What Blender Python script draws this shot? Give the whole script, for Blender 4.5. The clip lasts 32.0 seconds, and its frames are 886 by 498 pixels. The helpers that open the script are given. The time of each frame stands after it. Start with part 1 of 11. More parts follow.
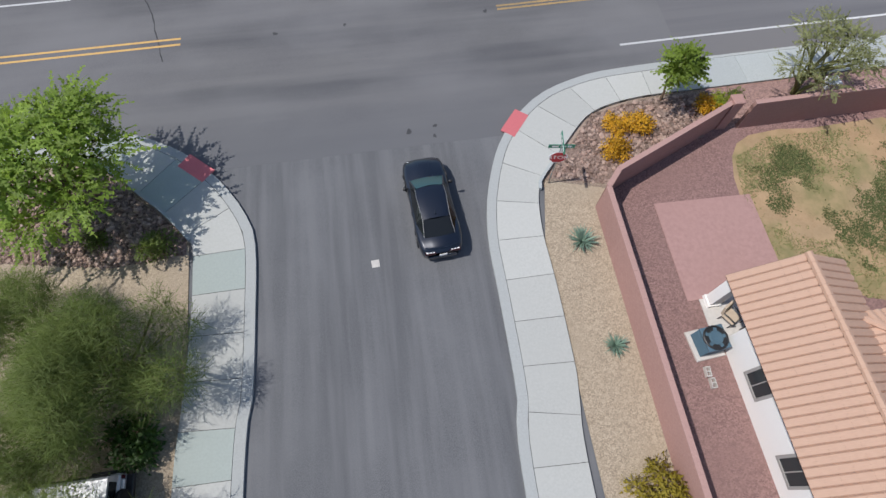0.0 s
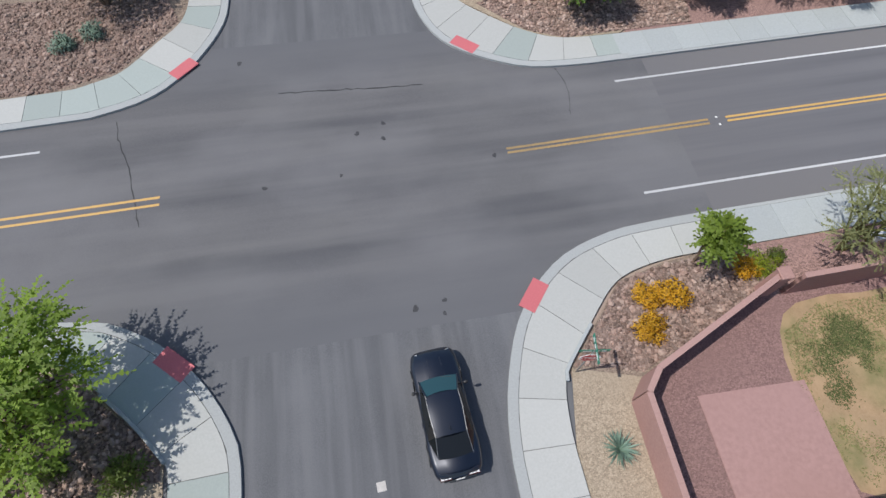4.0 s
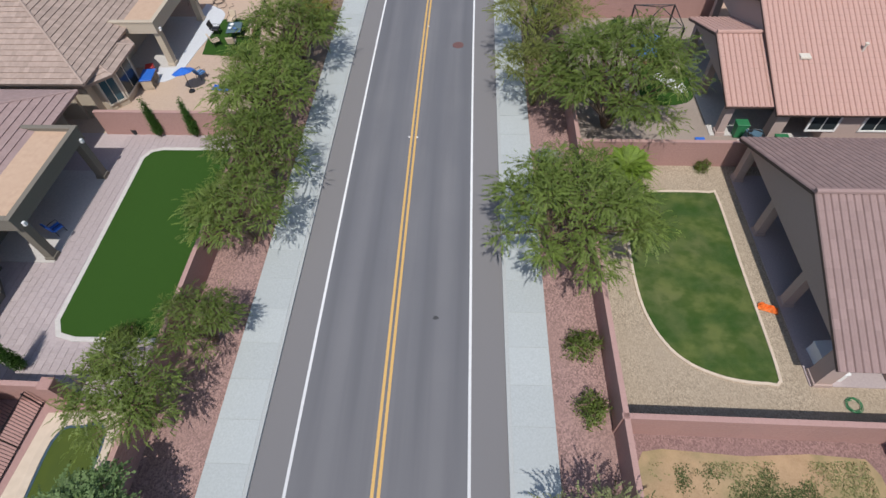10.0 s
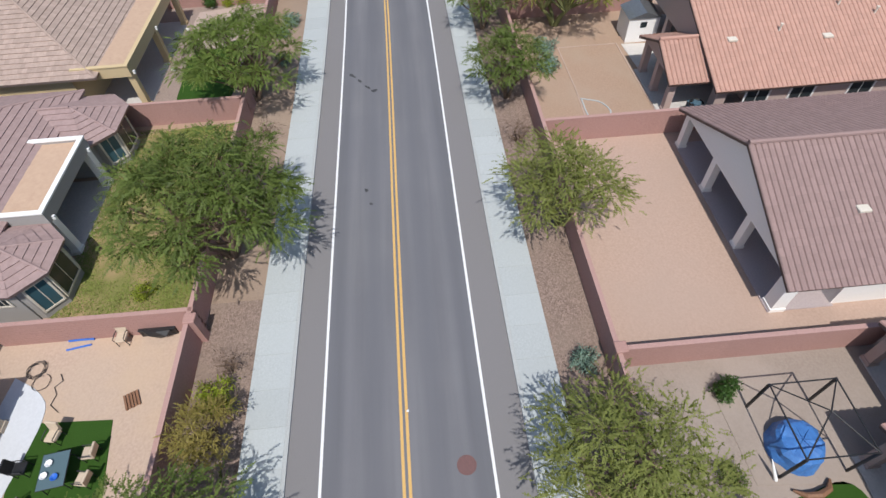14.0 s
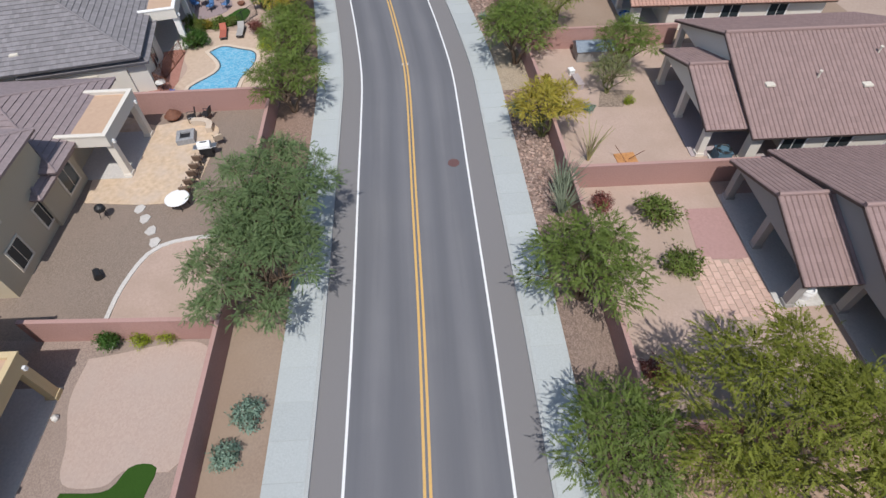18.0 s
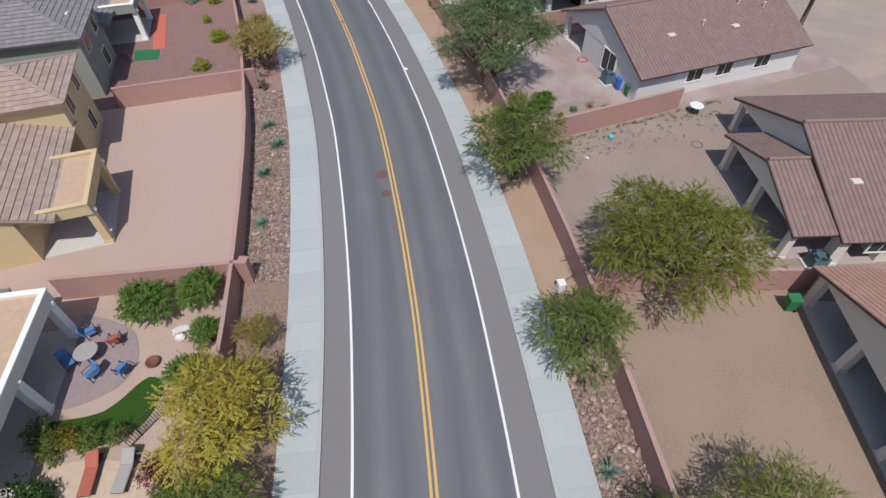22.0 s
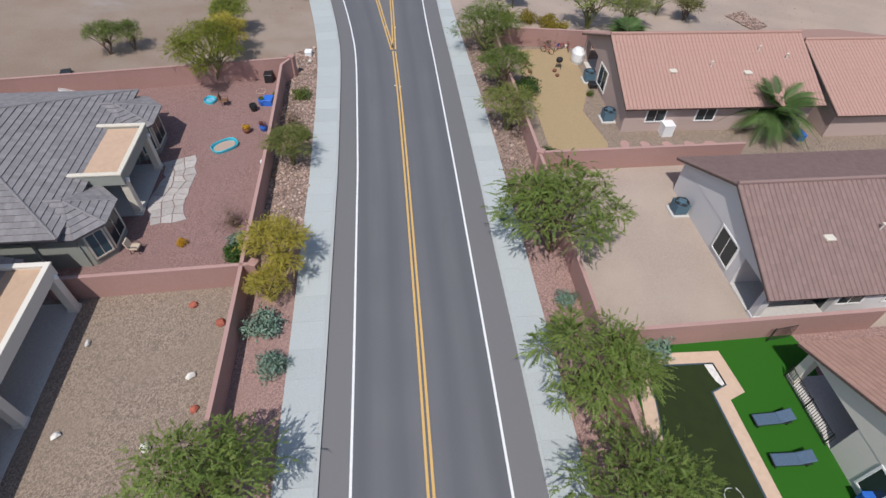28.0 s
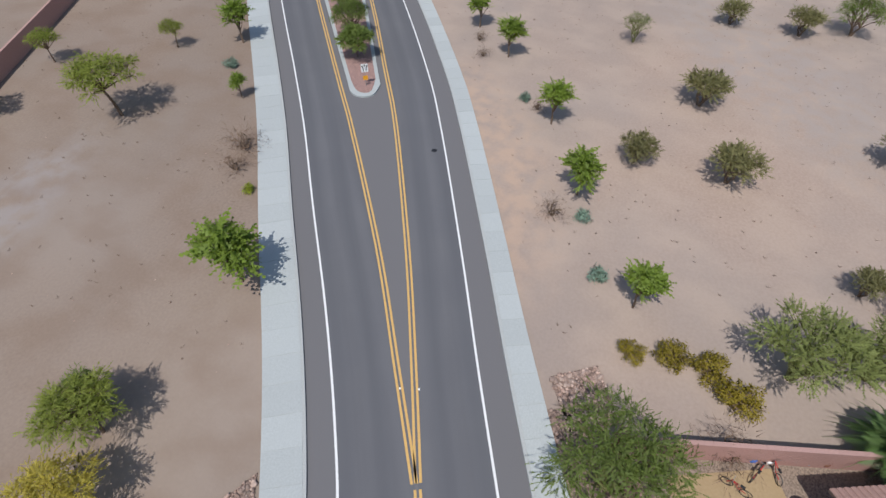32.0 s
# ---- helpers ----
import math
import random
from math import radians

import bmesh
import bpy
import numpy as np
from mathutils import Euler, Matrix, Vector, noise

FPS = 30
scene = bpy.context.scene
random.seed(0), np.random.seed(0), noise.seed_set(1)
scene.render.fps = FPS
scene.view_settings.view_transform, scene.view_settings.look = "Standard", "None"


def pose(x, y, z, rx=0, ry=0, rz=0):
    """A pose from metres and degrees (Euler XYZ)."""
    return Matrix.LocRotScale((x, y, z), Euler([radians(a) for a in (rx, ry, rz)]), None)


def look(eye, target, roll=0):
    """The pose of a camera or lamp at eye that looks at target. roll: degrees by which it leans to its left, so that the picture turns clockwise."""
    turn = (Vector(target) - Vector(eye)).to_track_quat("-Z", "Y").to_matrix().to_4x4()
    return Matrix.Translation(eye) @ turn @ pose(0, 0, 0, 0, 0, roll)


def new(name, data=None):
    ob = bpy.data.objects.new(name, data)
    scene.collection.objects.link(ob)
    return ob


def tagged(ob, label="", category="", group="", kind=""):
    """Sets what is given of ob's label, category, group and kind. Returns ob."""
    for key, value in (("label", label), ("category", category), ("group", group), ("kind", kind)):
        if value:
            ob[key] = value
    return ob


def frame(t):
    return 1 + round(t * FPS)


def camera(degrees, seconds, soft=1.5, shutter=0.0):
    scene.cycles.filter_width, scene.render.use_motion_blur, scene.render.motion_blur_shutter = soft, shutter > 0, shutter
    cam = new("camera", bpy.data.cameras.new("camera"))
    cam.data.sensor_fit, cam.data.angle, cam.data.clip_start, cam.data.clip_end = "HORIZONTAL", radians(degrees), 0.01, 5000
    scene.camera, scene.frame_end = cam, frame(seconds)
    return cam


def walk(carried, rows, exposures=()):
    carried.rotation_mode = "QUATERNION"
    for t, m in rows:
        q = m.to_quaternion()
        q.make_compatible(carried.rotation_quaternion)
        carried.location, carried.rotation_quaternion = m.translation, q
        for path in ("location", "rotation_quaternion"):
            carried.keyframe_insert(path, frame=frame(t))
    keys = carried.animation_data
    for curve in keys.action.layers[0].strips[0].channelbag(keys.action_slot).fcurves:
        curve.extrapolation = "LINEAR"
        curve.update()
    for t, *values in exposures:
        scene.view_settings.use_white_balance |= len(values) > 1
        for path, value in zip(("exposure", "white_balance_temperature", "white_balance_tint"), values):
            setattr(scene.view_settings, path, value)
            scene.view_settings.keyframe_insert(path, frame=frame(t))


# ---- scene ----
cam = camera(80.2, 32.0)
# t, x, y, z, yaw, pitch, roll
ROWS = [
    (0.0, -0.79, -0.86, 20.74, -10.30, -65.14, 2.20),
    (0.5, -0.78, -0.48, 20.73, -9.53, -63.67, 2.18),
    (1.0, -0.72, 0.25, 20.75, -8.65, -62.03, 2.20),
    (1.5, -0.65, 1.16, 20.81, -8.21, -61.41, 2.20),
    (2.0, -0.60, 2.39, 20.88, -7.88, -61.38, 2.36),
    (2.5, -0.50, 3.50, 20.93, -7.39, -61.65, 2.15),
    (4.5, -0.22, 7.64, 21.20, -15.95, -61.85, 1.42),
    (5.0, -0.00, 8.65, 21.20, -23.23, -60.62, 0.79),
    (5.5, 0.36, 9.72, 21.15, -31.66, -59.26, -0.23),
    (6.0, 0.97, 10.92, 21.17, -40.75, -58.18, -1.11),
    (6.5, 1.92, 12.13, 21.27, -49.36, -57.26, -2.11),
    (7.0, 3.11, 13.41, 21.41, -57.40, -56.34, -2.64),
    (7.5, 4.67, 14.60, 21.54, -64.93, -56.02, -3.23),
    (8.0, 6.63, 15.78, 21.75, -71.16, -55.00, -3.35),
    (8.5, 8.90, 16.85, 21.95, -76.16, -53.97, -3.28),
    (9.0, 11.64, 17.80, 22.12, -79.51, -53.69, -3.41),
    (9.5, 14.51, 18.66, 22.23, -81.89, -53.15, -3.30),
    (10.0, 17.62, 19.38, 22.32, -84.22, -52.96, -3.27),
    (10.5, 20.96, 19.96, 22.44, -85.97, -52.94, -3.38),
    (11.0, 24.48, 20.40, 22.56, -87.16, -53.05, -3.50),
    (11.5, 28.09, 20.78, 22.79, -88.38, -53.27, -3.72),
    (12.0, 31.68, 21.14, 22.96, -90.34, -53.20, -3.78),
    (12.5, 35.56, 21.49, 23.13, -92.04, -52.47, -3.56),
    (13.0, 39.20, 21.63, 23.22, -92.49, -52.12, -3.48),
    (13.5, 42.91, 21.65, 23.13, -92.18, -52.04, -3.50),
    (14.0, 46.76, 21.65, 23.13, -91.90, -51.29, -3.63),
    (14.5, 50.75, 21.68, 23.11, -91.63, -50.77, -3.64),
    (16.5, 68.33, 22.02, 23.70, -90.92, -51.09, -2.36),
    (17.0, 72.77, 22.32, 23.78, -90.88, -50.91, -2.11),
    (17.5, 77.28, 22.65, 23.79, -90.89, -50.73, -1.93),
    (18.0, 81.77, 22.91, 23.95, -91.28, -50.56, -1.75),
    (18.5, 86.27, 23.16, 24.13, -91.82, -50.47, -1.65),
    (19.0, 90.76, 23.39, 24.25, -92.52, -50.38, -1.43),
    (19.5, 95.20, 23.55, 24.36, -92.71, -50.17, -1.28),
    (20.0, 99.81, 23.66, 24.43, -92.81, -49.70, -1.10),
    (20.5, 104.54, 23.73, 24.55, -92.16, -49.04, -0.95),
    (21.0, 109.40, 23.84, 24.55, -91.06, -48.46, -0.75),
    (21.5, 114.46, 24.16, 24.48, -89.75, -48.42, -0.54),
    (22.0, 119.71, 24.71, 24.64, -87.80, -48.05, -0.25),
    (22.5, 124.98, 25.41, 24.89, -86.24, -47.95, -0.02),
    (23.0, 130.28, 26.25, 25.17, -84.80, -47.89, 0.40),
    (23.5, 135.46, 27.18, 25.33, -83.87, -47.80, 0.74),
    (24.0, 140.59, 28.19, 25.49, -82.32, -48.19, 1.00),
    (24.5, 145.68, 29.23, 25.74, -81.10, -48.77, 1.10),
    (25.0, 150.72, 30.39, 25.94, -78.78, -49.17, 1.17),
    (25.5, 155.64, 31.72, 25.85, -76.65, -49.33, 1.29),
    (27.5, 175.26, 38.72, 24.97, -73.27, -47.27, 1.99),
    (28.0, 180.31, 40.83, 25.05, -73.01, -47.11, 2.22),
    (28.5, 185.29, 42.88, 25.22, -73.26, -46.96, 2.37),
    (29.0, 190.31, 44.89, 25.42, -73.12, -47.22, 2.42),
    (29.5, 195.22, 46.92, 25.70, -72.85, -47.71, 2.40),
    (30.0, 200.10, 48.96, 25.98, -72.54, -47.94, 2.20),
    (30.5, 204.86, 51.00, 26.29, -72.32, -47.96, 2.00),
    (31.0, 209.57, 53.00, 26.48, -72.04, -48.17, 1.64),
    (31.5, 214.26, 55.06, 26.60, -71.80, -48.28, 1.27),
    (32.0, 218.90, 57.13, 26.59, -71.07, -48.26, 0.96),
]
walk(cam, [(t, pose(x, y, z, 90 + pitch, 0, yaw) @ pose(0, 0, 0, 0, 0, roll)) for t, x, y, z, yaw, pitch, roll in ROWS],
     exposures=((0, -0.02), (5, -0.02), (7, -0.14), (8.5, -0.08), (10, 0.0), (11.5, 0.12), (13, 0.18), (14.5, 0.12), (17, 0.06), (20, 0.0), (22, -0.04), (25, -0.1), (28, 0.0), (30, -0.04), (32, -0.08)))

# ---- light ----
SUN_DIR = Vector((-0.50, -0.01, 0.86)).normalized()
world = bpy.data.worlds.new("world")
scene.world = world
world.use_nodes = True
sky = world.node_tree.nodes.new("ShaderNodeTexSky")
sky.sky_type, sky.sun_disc = "NISHITA", False
sky.sun_elevation = math.asin(SUN_DIR.z)
sky.sun_rotation = math.atan2(SUN_DIR.x, SUN_DIR.y)
world.node_tree.links.new(sky.outputs[0], world.node_tree.nodes["Background"].inputs[0])
world.node_tree.nodes["Background"].inputs[1].default_value = 0.12
sun = new("sun", bpy.data.lights.new("sun", "SUN"))
sun.data.energy, sun.data.angle, sun.data.color = 3.7, radians(0.6), (1.0, 0.97, 0.93)
sun.matrix_world = look(SUN_DIR * 100, (0, 0, 0))
scene.view_settings.exposure = 0.0

# ---- materials ----
def ramp_mix(nt, fac, a, b):
    n = nt.nodes.new("ShaderNodeMix")
    n.data_type = "RGBA"
    for i, c in ((6, a), (7, b)):
        if isinstance(c, tuple):
            n.inputs[i].default_value = (*c, 1)
        else:
            nt.links.new(c, n.inputs[i])
    if isinstance(fac, float):
        n.inputs[0].default_value = fac
    else:
        nt.links.new(fac, n.inputs[0])
    return n.outputs[2]


def scaled(nt, x, lo, hi, a=0.0, b=1.0):
    n = nt.nodes.new("ShaderNodeMapRange")
    nt.links.new(x, n.inputs[0])
    for i, v in enumerate((lo, hi, a, b)):
        n.inputs[i + 1].default_value = v
    return n.outputs[0]


def noise_of(nt, pos, scale, detail=3.0):
    n = nt.nodes.new("ShaderNodeTexNoise")
    n.inputs["Scale"].default_value, n.inputs["Detail"].default_value = scale, detail
    nt.links.new(pos, n.inputs["Vector"])
    return n.outputs[0]


EARTH = [0.0]


def calm(c):
    """A colour drawn towards its grey by EARTH."""
    g = 0.3 * c[0] + 0.5 * c[1] + 0.2 * c[2]
    return tuple(v + (g - v) * EARTH[0] for v in c)


def mat(name, a, b=None, rough=0.85, fine=9.0, broad=0.5, bump=0.25, depth=0.01, vary=0.12, metal=0.0, cells=0.0, c=None, through_light=0.0, coat=0.0):
    """Two tones mixed by fine and broad noise, a per-object shift, and relief; cells: pebbles per metre; c: a third tone in stains."""
    b = b or tuple(v * 0.72 for v in a)
    a, b = calm(a), calm(b)
    c = calm(c) if c else None
    m = bpy.data.materials.new(name)
    m.use_nodes = True
    nt = m.node_tree
    bsdf = nt.nodes["Principled BSDF"]
    pos = nt.nodes.new("ShaderNodeNewGeometry").outputs["Position"]
    f1, f2 = noise_of(nt, pos, fine), noise_of(nt, pos, broad, 5.0)
    height = f1
    if cells:
        v = nt.nodes.new("ShaderNodeTexVoronoi")
        v.inputs["Scale"].default_value = cells
        nt.links.new(pos, v.inputs["Vector"])
        sep = nt.nodes.new("ShaderNodeSeparateColor")
        nt.links.new(v.outputs["Color"], sep.inputs[0])
        tone = sep.outputs[0]
        height = scaled(nt, v.outputs["Distance"], 0.0, 0.6, 1.0, 0.0)
    else:
        tone = scaled(nt, f1, 0.3, 0.7)
    col = ramp_mix(nt, tone, a, b)
    col = ramp_mix(nt, scaled(nt, f2, 0.42, 0.72, 0.0, 0.75), col, c or tuple(0.5 * (u + w) for u, w in zip(a, b)))
    if vary:
        info = nt.nodes.new("ShaderNodeObjectInfo")
        hsv = nt.nodes.new("ShaderNodeHueSaturation")
        nt.links.new(scaled(nt, info.outputs["Random"], 0, 1, 1 - vary, 1 + vary), hsv.inputs["Value"])
        nt.links.new(col, hsv.inputs["Color"])
        col = hsv.outputs[0]
    nt.links.new(col, bsdf.inputs["Base Color"])
    bsdf.inputs["Roughness"].default_value = rough
    bsdf.inputs["Metallic"].default_value = metal
    bsdf.inputs["Specular IOR Level"].default_value = 0.18 if rough >= 0.85 else 0.5
    bsdf.inputs["Coat Weight"].default_value = coat
    if bump:
        bp = nt.nodes.new("ShaderNodeBump")
        bp.inputs["Strength"].default_value, bp.inputs["Distance"].default_value = bump, depth
        nt.links.new(height, bp.inputs["Height"])
        nt.links.new(bp.outputs[0], bsdf.inputs["Normal"])
    if through_light:
        tr = nt.nodes.new("ShaderNodeBsdfTranslucent")
        nt.links.new(col, tr.inputs["Color"])
        mx = nt.nodes.new("ShaderNodeMixShader")
        mx.inputs[0].default_value = through_light
        nt.links.new(bsdf.outputs[0], mx.inputs[1])
        nt.links.new(tr.outputs[0], mx.inputs[2])
        nt.links.new(mx.outputs[0], nt.nodes["Material Output"].inputs[0])
    return m


def streaks(m, lengthwise, crosswise, tone, amount, detail=4.0):
    """Long soft wear marks along x laid over the base colour."""
    nt = m.node_tree
    bsdf = nt.nodes["Principled BSDF"]
    old = bsdf.inputs["Base Color"].links[0].from_socket
    pos = nt.nodes.new("ShaderNodeNewGeometry").outputs["Position"]
    mp = nt.nodes.new("ShaderNodeMapping")
    mp.inputs["Scale"].default_value = (lengthwise, crosswise, 1.0)
    mp.inputs["Rotation"].default_value = (0, 0, radians(-1.5))
    nt.links.new(pos, mp.inputs["Vector"])
    f = noise_of(nt, mp.outputs[0], 1.0, detail)
    nt.links.new(ramp_mix(nt, scaled(nt, f, 0.44, 0.64, 0.0, amount), old, tone), bsdf.inputs["Base Color"])
    return m


def lane_mat():
    """Asphalt whose wheel tracks run along the strip (u: metres across, v: metres east)."""
    m = mat("asphalt_lane", (0.179, 0.178, 0.195), (0.153, 0.153, 0.169), 0.85, 30.0, 0.25, 0.3, 0.004, 0.0, c=(0.19, 0.188, 0.2))
    nt = m.node_tree
    bsdf = nt.nodes["Principled BSDF"]
    uv = nt.nodes.new("ShaderNodeUVMap")
    sep = nt.nodes.new("ShaderNodeSeparateXYZ")
    nt.links.new(uv.outputs[0], sep.inputs[0])
    wave = nt.nodes.new("ShaderNodeMath")
    wave.operation = "COSINE"
    mul = nt.nodes.new("ShaderNodeMath")
    mul.operation = "MULTIPLY"
    nt.links.new(sep.outputs[0], mul.inputs[0])
    mul.inputs[1].default_value = 2 * math.pi / 1.85
    nt.links.new(mul.outputs[0], wave.inputs[0])
    old = bsdf.inputs["Base Color"].links[0].from_socket
    fac = scaled(nt, wave.outputs[0], -1, 1, 0.0, 0.6)
    col = ramp_mix(nt, fac, old, (0.122, 0.124, 0.138))
    # darker tone towards the east, and the junction's tone at the start
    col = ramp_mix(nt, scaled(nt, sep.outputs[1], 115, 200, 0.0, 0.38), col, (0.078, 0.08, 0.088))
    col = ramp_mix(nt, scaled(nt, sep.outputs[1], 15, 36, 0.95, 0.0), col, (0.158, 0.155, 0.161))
    nt.links.new(col, bsdf.inputs["Base Color"])
    mp = nt.nodes.new("ShaderNodeMapping")
    mp.inputs["Scale"].default_value = (1.3, 0.05, 1.0)
    nt.links.new(uv.outputs[0], mp.inputs["Vector"])
    f = noise_of(nt, mp.outputs[0], 1.0, 4.0)
    old = bsdf.inputs["Base Color"].links[0].from_socket
    nt.links.new(ramp_mix(nt, scaled(nt, f, 0.44, 0.64, 0.0, 0.3), old, (0.1, 0.1, 0.11)), bsdf.inputs["Base Color"])
    return m


def rand_island(m, amount=0.35):
    """Shift the tone stone by stone."""
    nt = m.node_tree
    bsdf = nt.nodes["Principled BSDF"]
    old = bsdf.inputs["Base Color"].links[0].from_socket
    geo = nt.nodes.new("ShaderNodeNewGeometry")
    hsv = nt.nodes.new("ShaderNodeHueSaturation")
    nt.links.new(scaled(nt, geo.outputs["Random Per Island"], 0, 1, 1 - amount, 1 + amount), hsv.inputs["Value"])
    nt.links.new(old, hsv.inputs["Color"])
    nt.links.new(hsv.outputs[0], bsdf.inputs["Base Color"])


EARTH[0] = 0.22
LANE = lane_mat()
ASPHALT = streaks(streaks(mat("asphalt", (0.15, 0.147, 0.155), (0.109, 0.107, 0.114), 0.88, 25.0, 0.2, 0.3, 0.004, 0.0, c=(0.155, 0.153, 0.155)), 0.035, 0.42, (0.088, 0.089, 0.098), 0.65), 0.06, 0.9, (0.18, 0.176, 0.178), 0.45)
ASPHALT = streaks(ASPHALT, 0.1, 0.16, (0.2, 0.198, 0.205), 0.55, 6.0)
SIDE_TONE = (0.132, 0.134, 0.144)
nt_ = ASPHALT.node_tree
sep_ = nt_.nodes.new("ShaderNodeSeparateXYZ")
nt_.links.new(nt_.nodes.new("ShaderNodeNewGeometry").outputs["Position"], sep_.inputs[0])
shade_ = nt_.nodes["Principled BSDF"].inputs["Base Color"]
for near, far in ((14.0, 18.6), (32.4, 28.0)):
    nt_.links.new(ramp_mix(nt_, scaled(nt_, sep_.outputs[1], near, far, 0.92, 0.0), shade_.links[0].from_socket, SIDE_TONE), shade_)
SHOULDER = mat("asphalt_shoulder", (0.218, 0.205, 0.205), (0.179, 0.17, 0.174), 0.88, 25.0, 0.3, 0.3, 0.004, 0.0)
nt_ = SHOULDER.node_tree
sep_ = nt_.nodes.new("ShaderNodeSeparateXYZ")
nt_.links.new(nt_.nodes.new("ShaderNodeNewGeometry").outputs["Position"], sep_.inputs[0])
shade_ = nt_.nodes["Principled BSDF"].inputs["Base Color"]
nt_.links.new(ramp_mix(nt_, scaled(nt_, sep_.outputs[0], 15, 34, 0.95, 0.0), shade_.links[0].from_socket, (0.165, 0.161, 0.166)), shade_)
nt_.links.new(ramp_mix(nt_, scaled(nt_, sep_.outputs[0], 150, 215, 0.0, 0.7), shade_.links[0].from_socket, (0.132, 0.13, 0.138)), shade_)
TAR = mat("crack_tar", (0.035, 0.035, 0.038), None, 0.6)
CONCRETE = mat("sidewalk_concrete", (0.43, 0.465, 0.465), (0.37, 0.4, 0.4), 0.85, 12.0, 0.5, 0.15, 0.003, 0.05)
KERB = mat("kerb_concrete", (0.42, 0.44, 0.435), (0.35, 0.365, 0.36), 0.85, 14.0, 0.6, 0.2, 0.003, 0.05)
SLAB = mat("patio_concrete", (0.58, 0.54, 0.5), (0.48, 0.45, 0.42), 0.85, 8.0, 0.6, 0.15, 0.003, 0.06)
YELLOW = mat("yellow_paint", (0.72, 0.4, 0.05), (0.6, 0.33, 0.05), 0.7, 22.0, 1.2, 0.1, 0.002, 0.0)
YELLOW_WORN = mat("worn_yellow_paint", (0.52, 0.3, 0.06), (0.3, 0.2, 0.08), 0.8, 9.0, 0.8, 0.1, 0.002, 0.0, c=(0.26, 0.18, 0.08))
WHITE_PAINT = mat("white_road_paint", (0.78, 0.78, 0.78), (0.66, 0.66, 0.66), 0.7, 22.0, 1.2, 0.1, 0.002, 0.0)
nt_ = WHITE_PAINT.node_tree
sep_ = nt_.nodes.new("ShaderNodeSeparateXYZ")
nt_.links.new(nt_.nodes.new("ShaderNodeNewGeometry").outputs["Position"], sep_.inputs[0])
shade_ = nt_.nodes["Principled BSDF"].inputs["Base Color"]
nt_.links.new(ramp_mix(nt_, scaled(nt_, sep_.outputs[0], 16, 34, 0.5, 0.0), shade_.links[0].from_socket, (0.28, 0.28, 0.29)), shade_)
RED_PAD = mat("red_pad", (0.72, 0.13, 0.15), (0.6, 0.1, 0.12), 0.7, 20.0, 2.0)
BLOCK = mat("wall_block", (0.45, 0.238, 0.2), (0.385, 0.2, 0.168), 0.9, 12.0, 0.6, 0.3, 0.006, 0.03)
CAP = mat("wall_cap", (0.47, 0.262, 0.225), (0.41, 0.226, 0.193), 0.9, 14.0, 0.9, 0.3, 0.006, 0.03)
DIRT = mat("desert_dirt", (0.42, 0.3, 0.23), (0.36, 0.252, 0.19), 0.95, 5.0, 0.06, 0.35, 0.03, 0.0, c=(0.33, 0.27, 0.235))
DIRT_BROWN = mat("brown_dirt", (0.33, 0.228, 0.158), (0.268, 0.182, 0.126), 0.95, 9.0, 0.25, 0.35, 0.02, 0.0, c=(0.36, 0.262, 0.19))
DIRT_GREY = mat("grey_tan_dirt", (0.315, 0.251, 0.204), (0.272, 0.212, 0.17), 0.95, 9.0, 0.2, 0.3, 0.02, 0.0, c=(0.36, 0.28, 0.225))
CAP_PALE = mat("pale_block", (0.6, 0.49, 0.38), (0.5, 0.4, 0.31), 0.9, 8.0, 1.0, 0.2, 0.004, 0.1)
DIRT_CLAY = mat("clay_dirt", (0.48, 0.32, 0.238), (0.42, 0.275, 0.202), 0.95, 8.0, 0.24, 0.3, 0.02, 0.0, c=(0.43, 0.295, 0.222))
DIRT_ROSE = mat("rosy_dirt", (0.485, 0.33, 0.272), (0.425, 0.286, 0.234), 0.95, 8.0, 0.24, 0.3, 0.02, 0.0, c=(0.44, 0.31, 0.26))
DIRT_UMBER = mat("umber_dirt", (0.315, 0.24, 0.192), (0.262, 0.196, 0.155), 0.95, 9.0, 0.25, 0.35, 0.02, 0.0, c=(0.34, 0.26, 0.21))
DIRT_ORANGE = mat("orange_dirt", (0.52, 0.37, 0.27), (0.44, 0.305, 0.22), 0.95, 8.0, 0.3, 0.3, 0.02, 0.0, c=(0.5, 0.36, 0.25))
DIRT_PINK = mat("pink_tan_dirt", (0.49, 0.342, 0.268), (0.43, 0.296, 0.23), 0.95, 8.0, 0.24, 0.3, 0.02, 0.0, c=(0.43, 0.305, 0.225))
GRAVEL_TAN = mat("tan_gravel", (0.5, 0.39, 0.265), (0.27, 0.205, 0.135), 0.9, 20.0, 0.4, 0.6, 0.02, 0.0, cells=21.0)
GRAVEL_PINK = mat("pink_gravel", (0.46, 0.26, 0.22), (0.2, 0.115, 0.1), 0.9, 20.0, 0.4, 0.6, 0.02, 0.0, cells=16.0)
STRIP_BROWN = mat("strip_gravel", (0.33, 0.225, 0.175), (0.17, 0.112, 0.085), 0.9, 20.0, 0.4, 0.6, 0.02, 0.0, cells=16.0, c=(0.27, 0.19, 0.14))
GRAVEL_FINE = mat("fine_gravel", (0.29, 0.215, 0.165), (0.2, 0.148, 0.112), 0.9, 20.0, 0.3, 0.4, 0.015, 0.0, cells=22.0, c=(0.27, 0.195, 0.15))
JOINT = mat("concrete_joint", (0.13, 0.13, 0.125), None, 0.95)
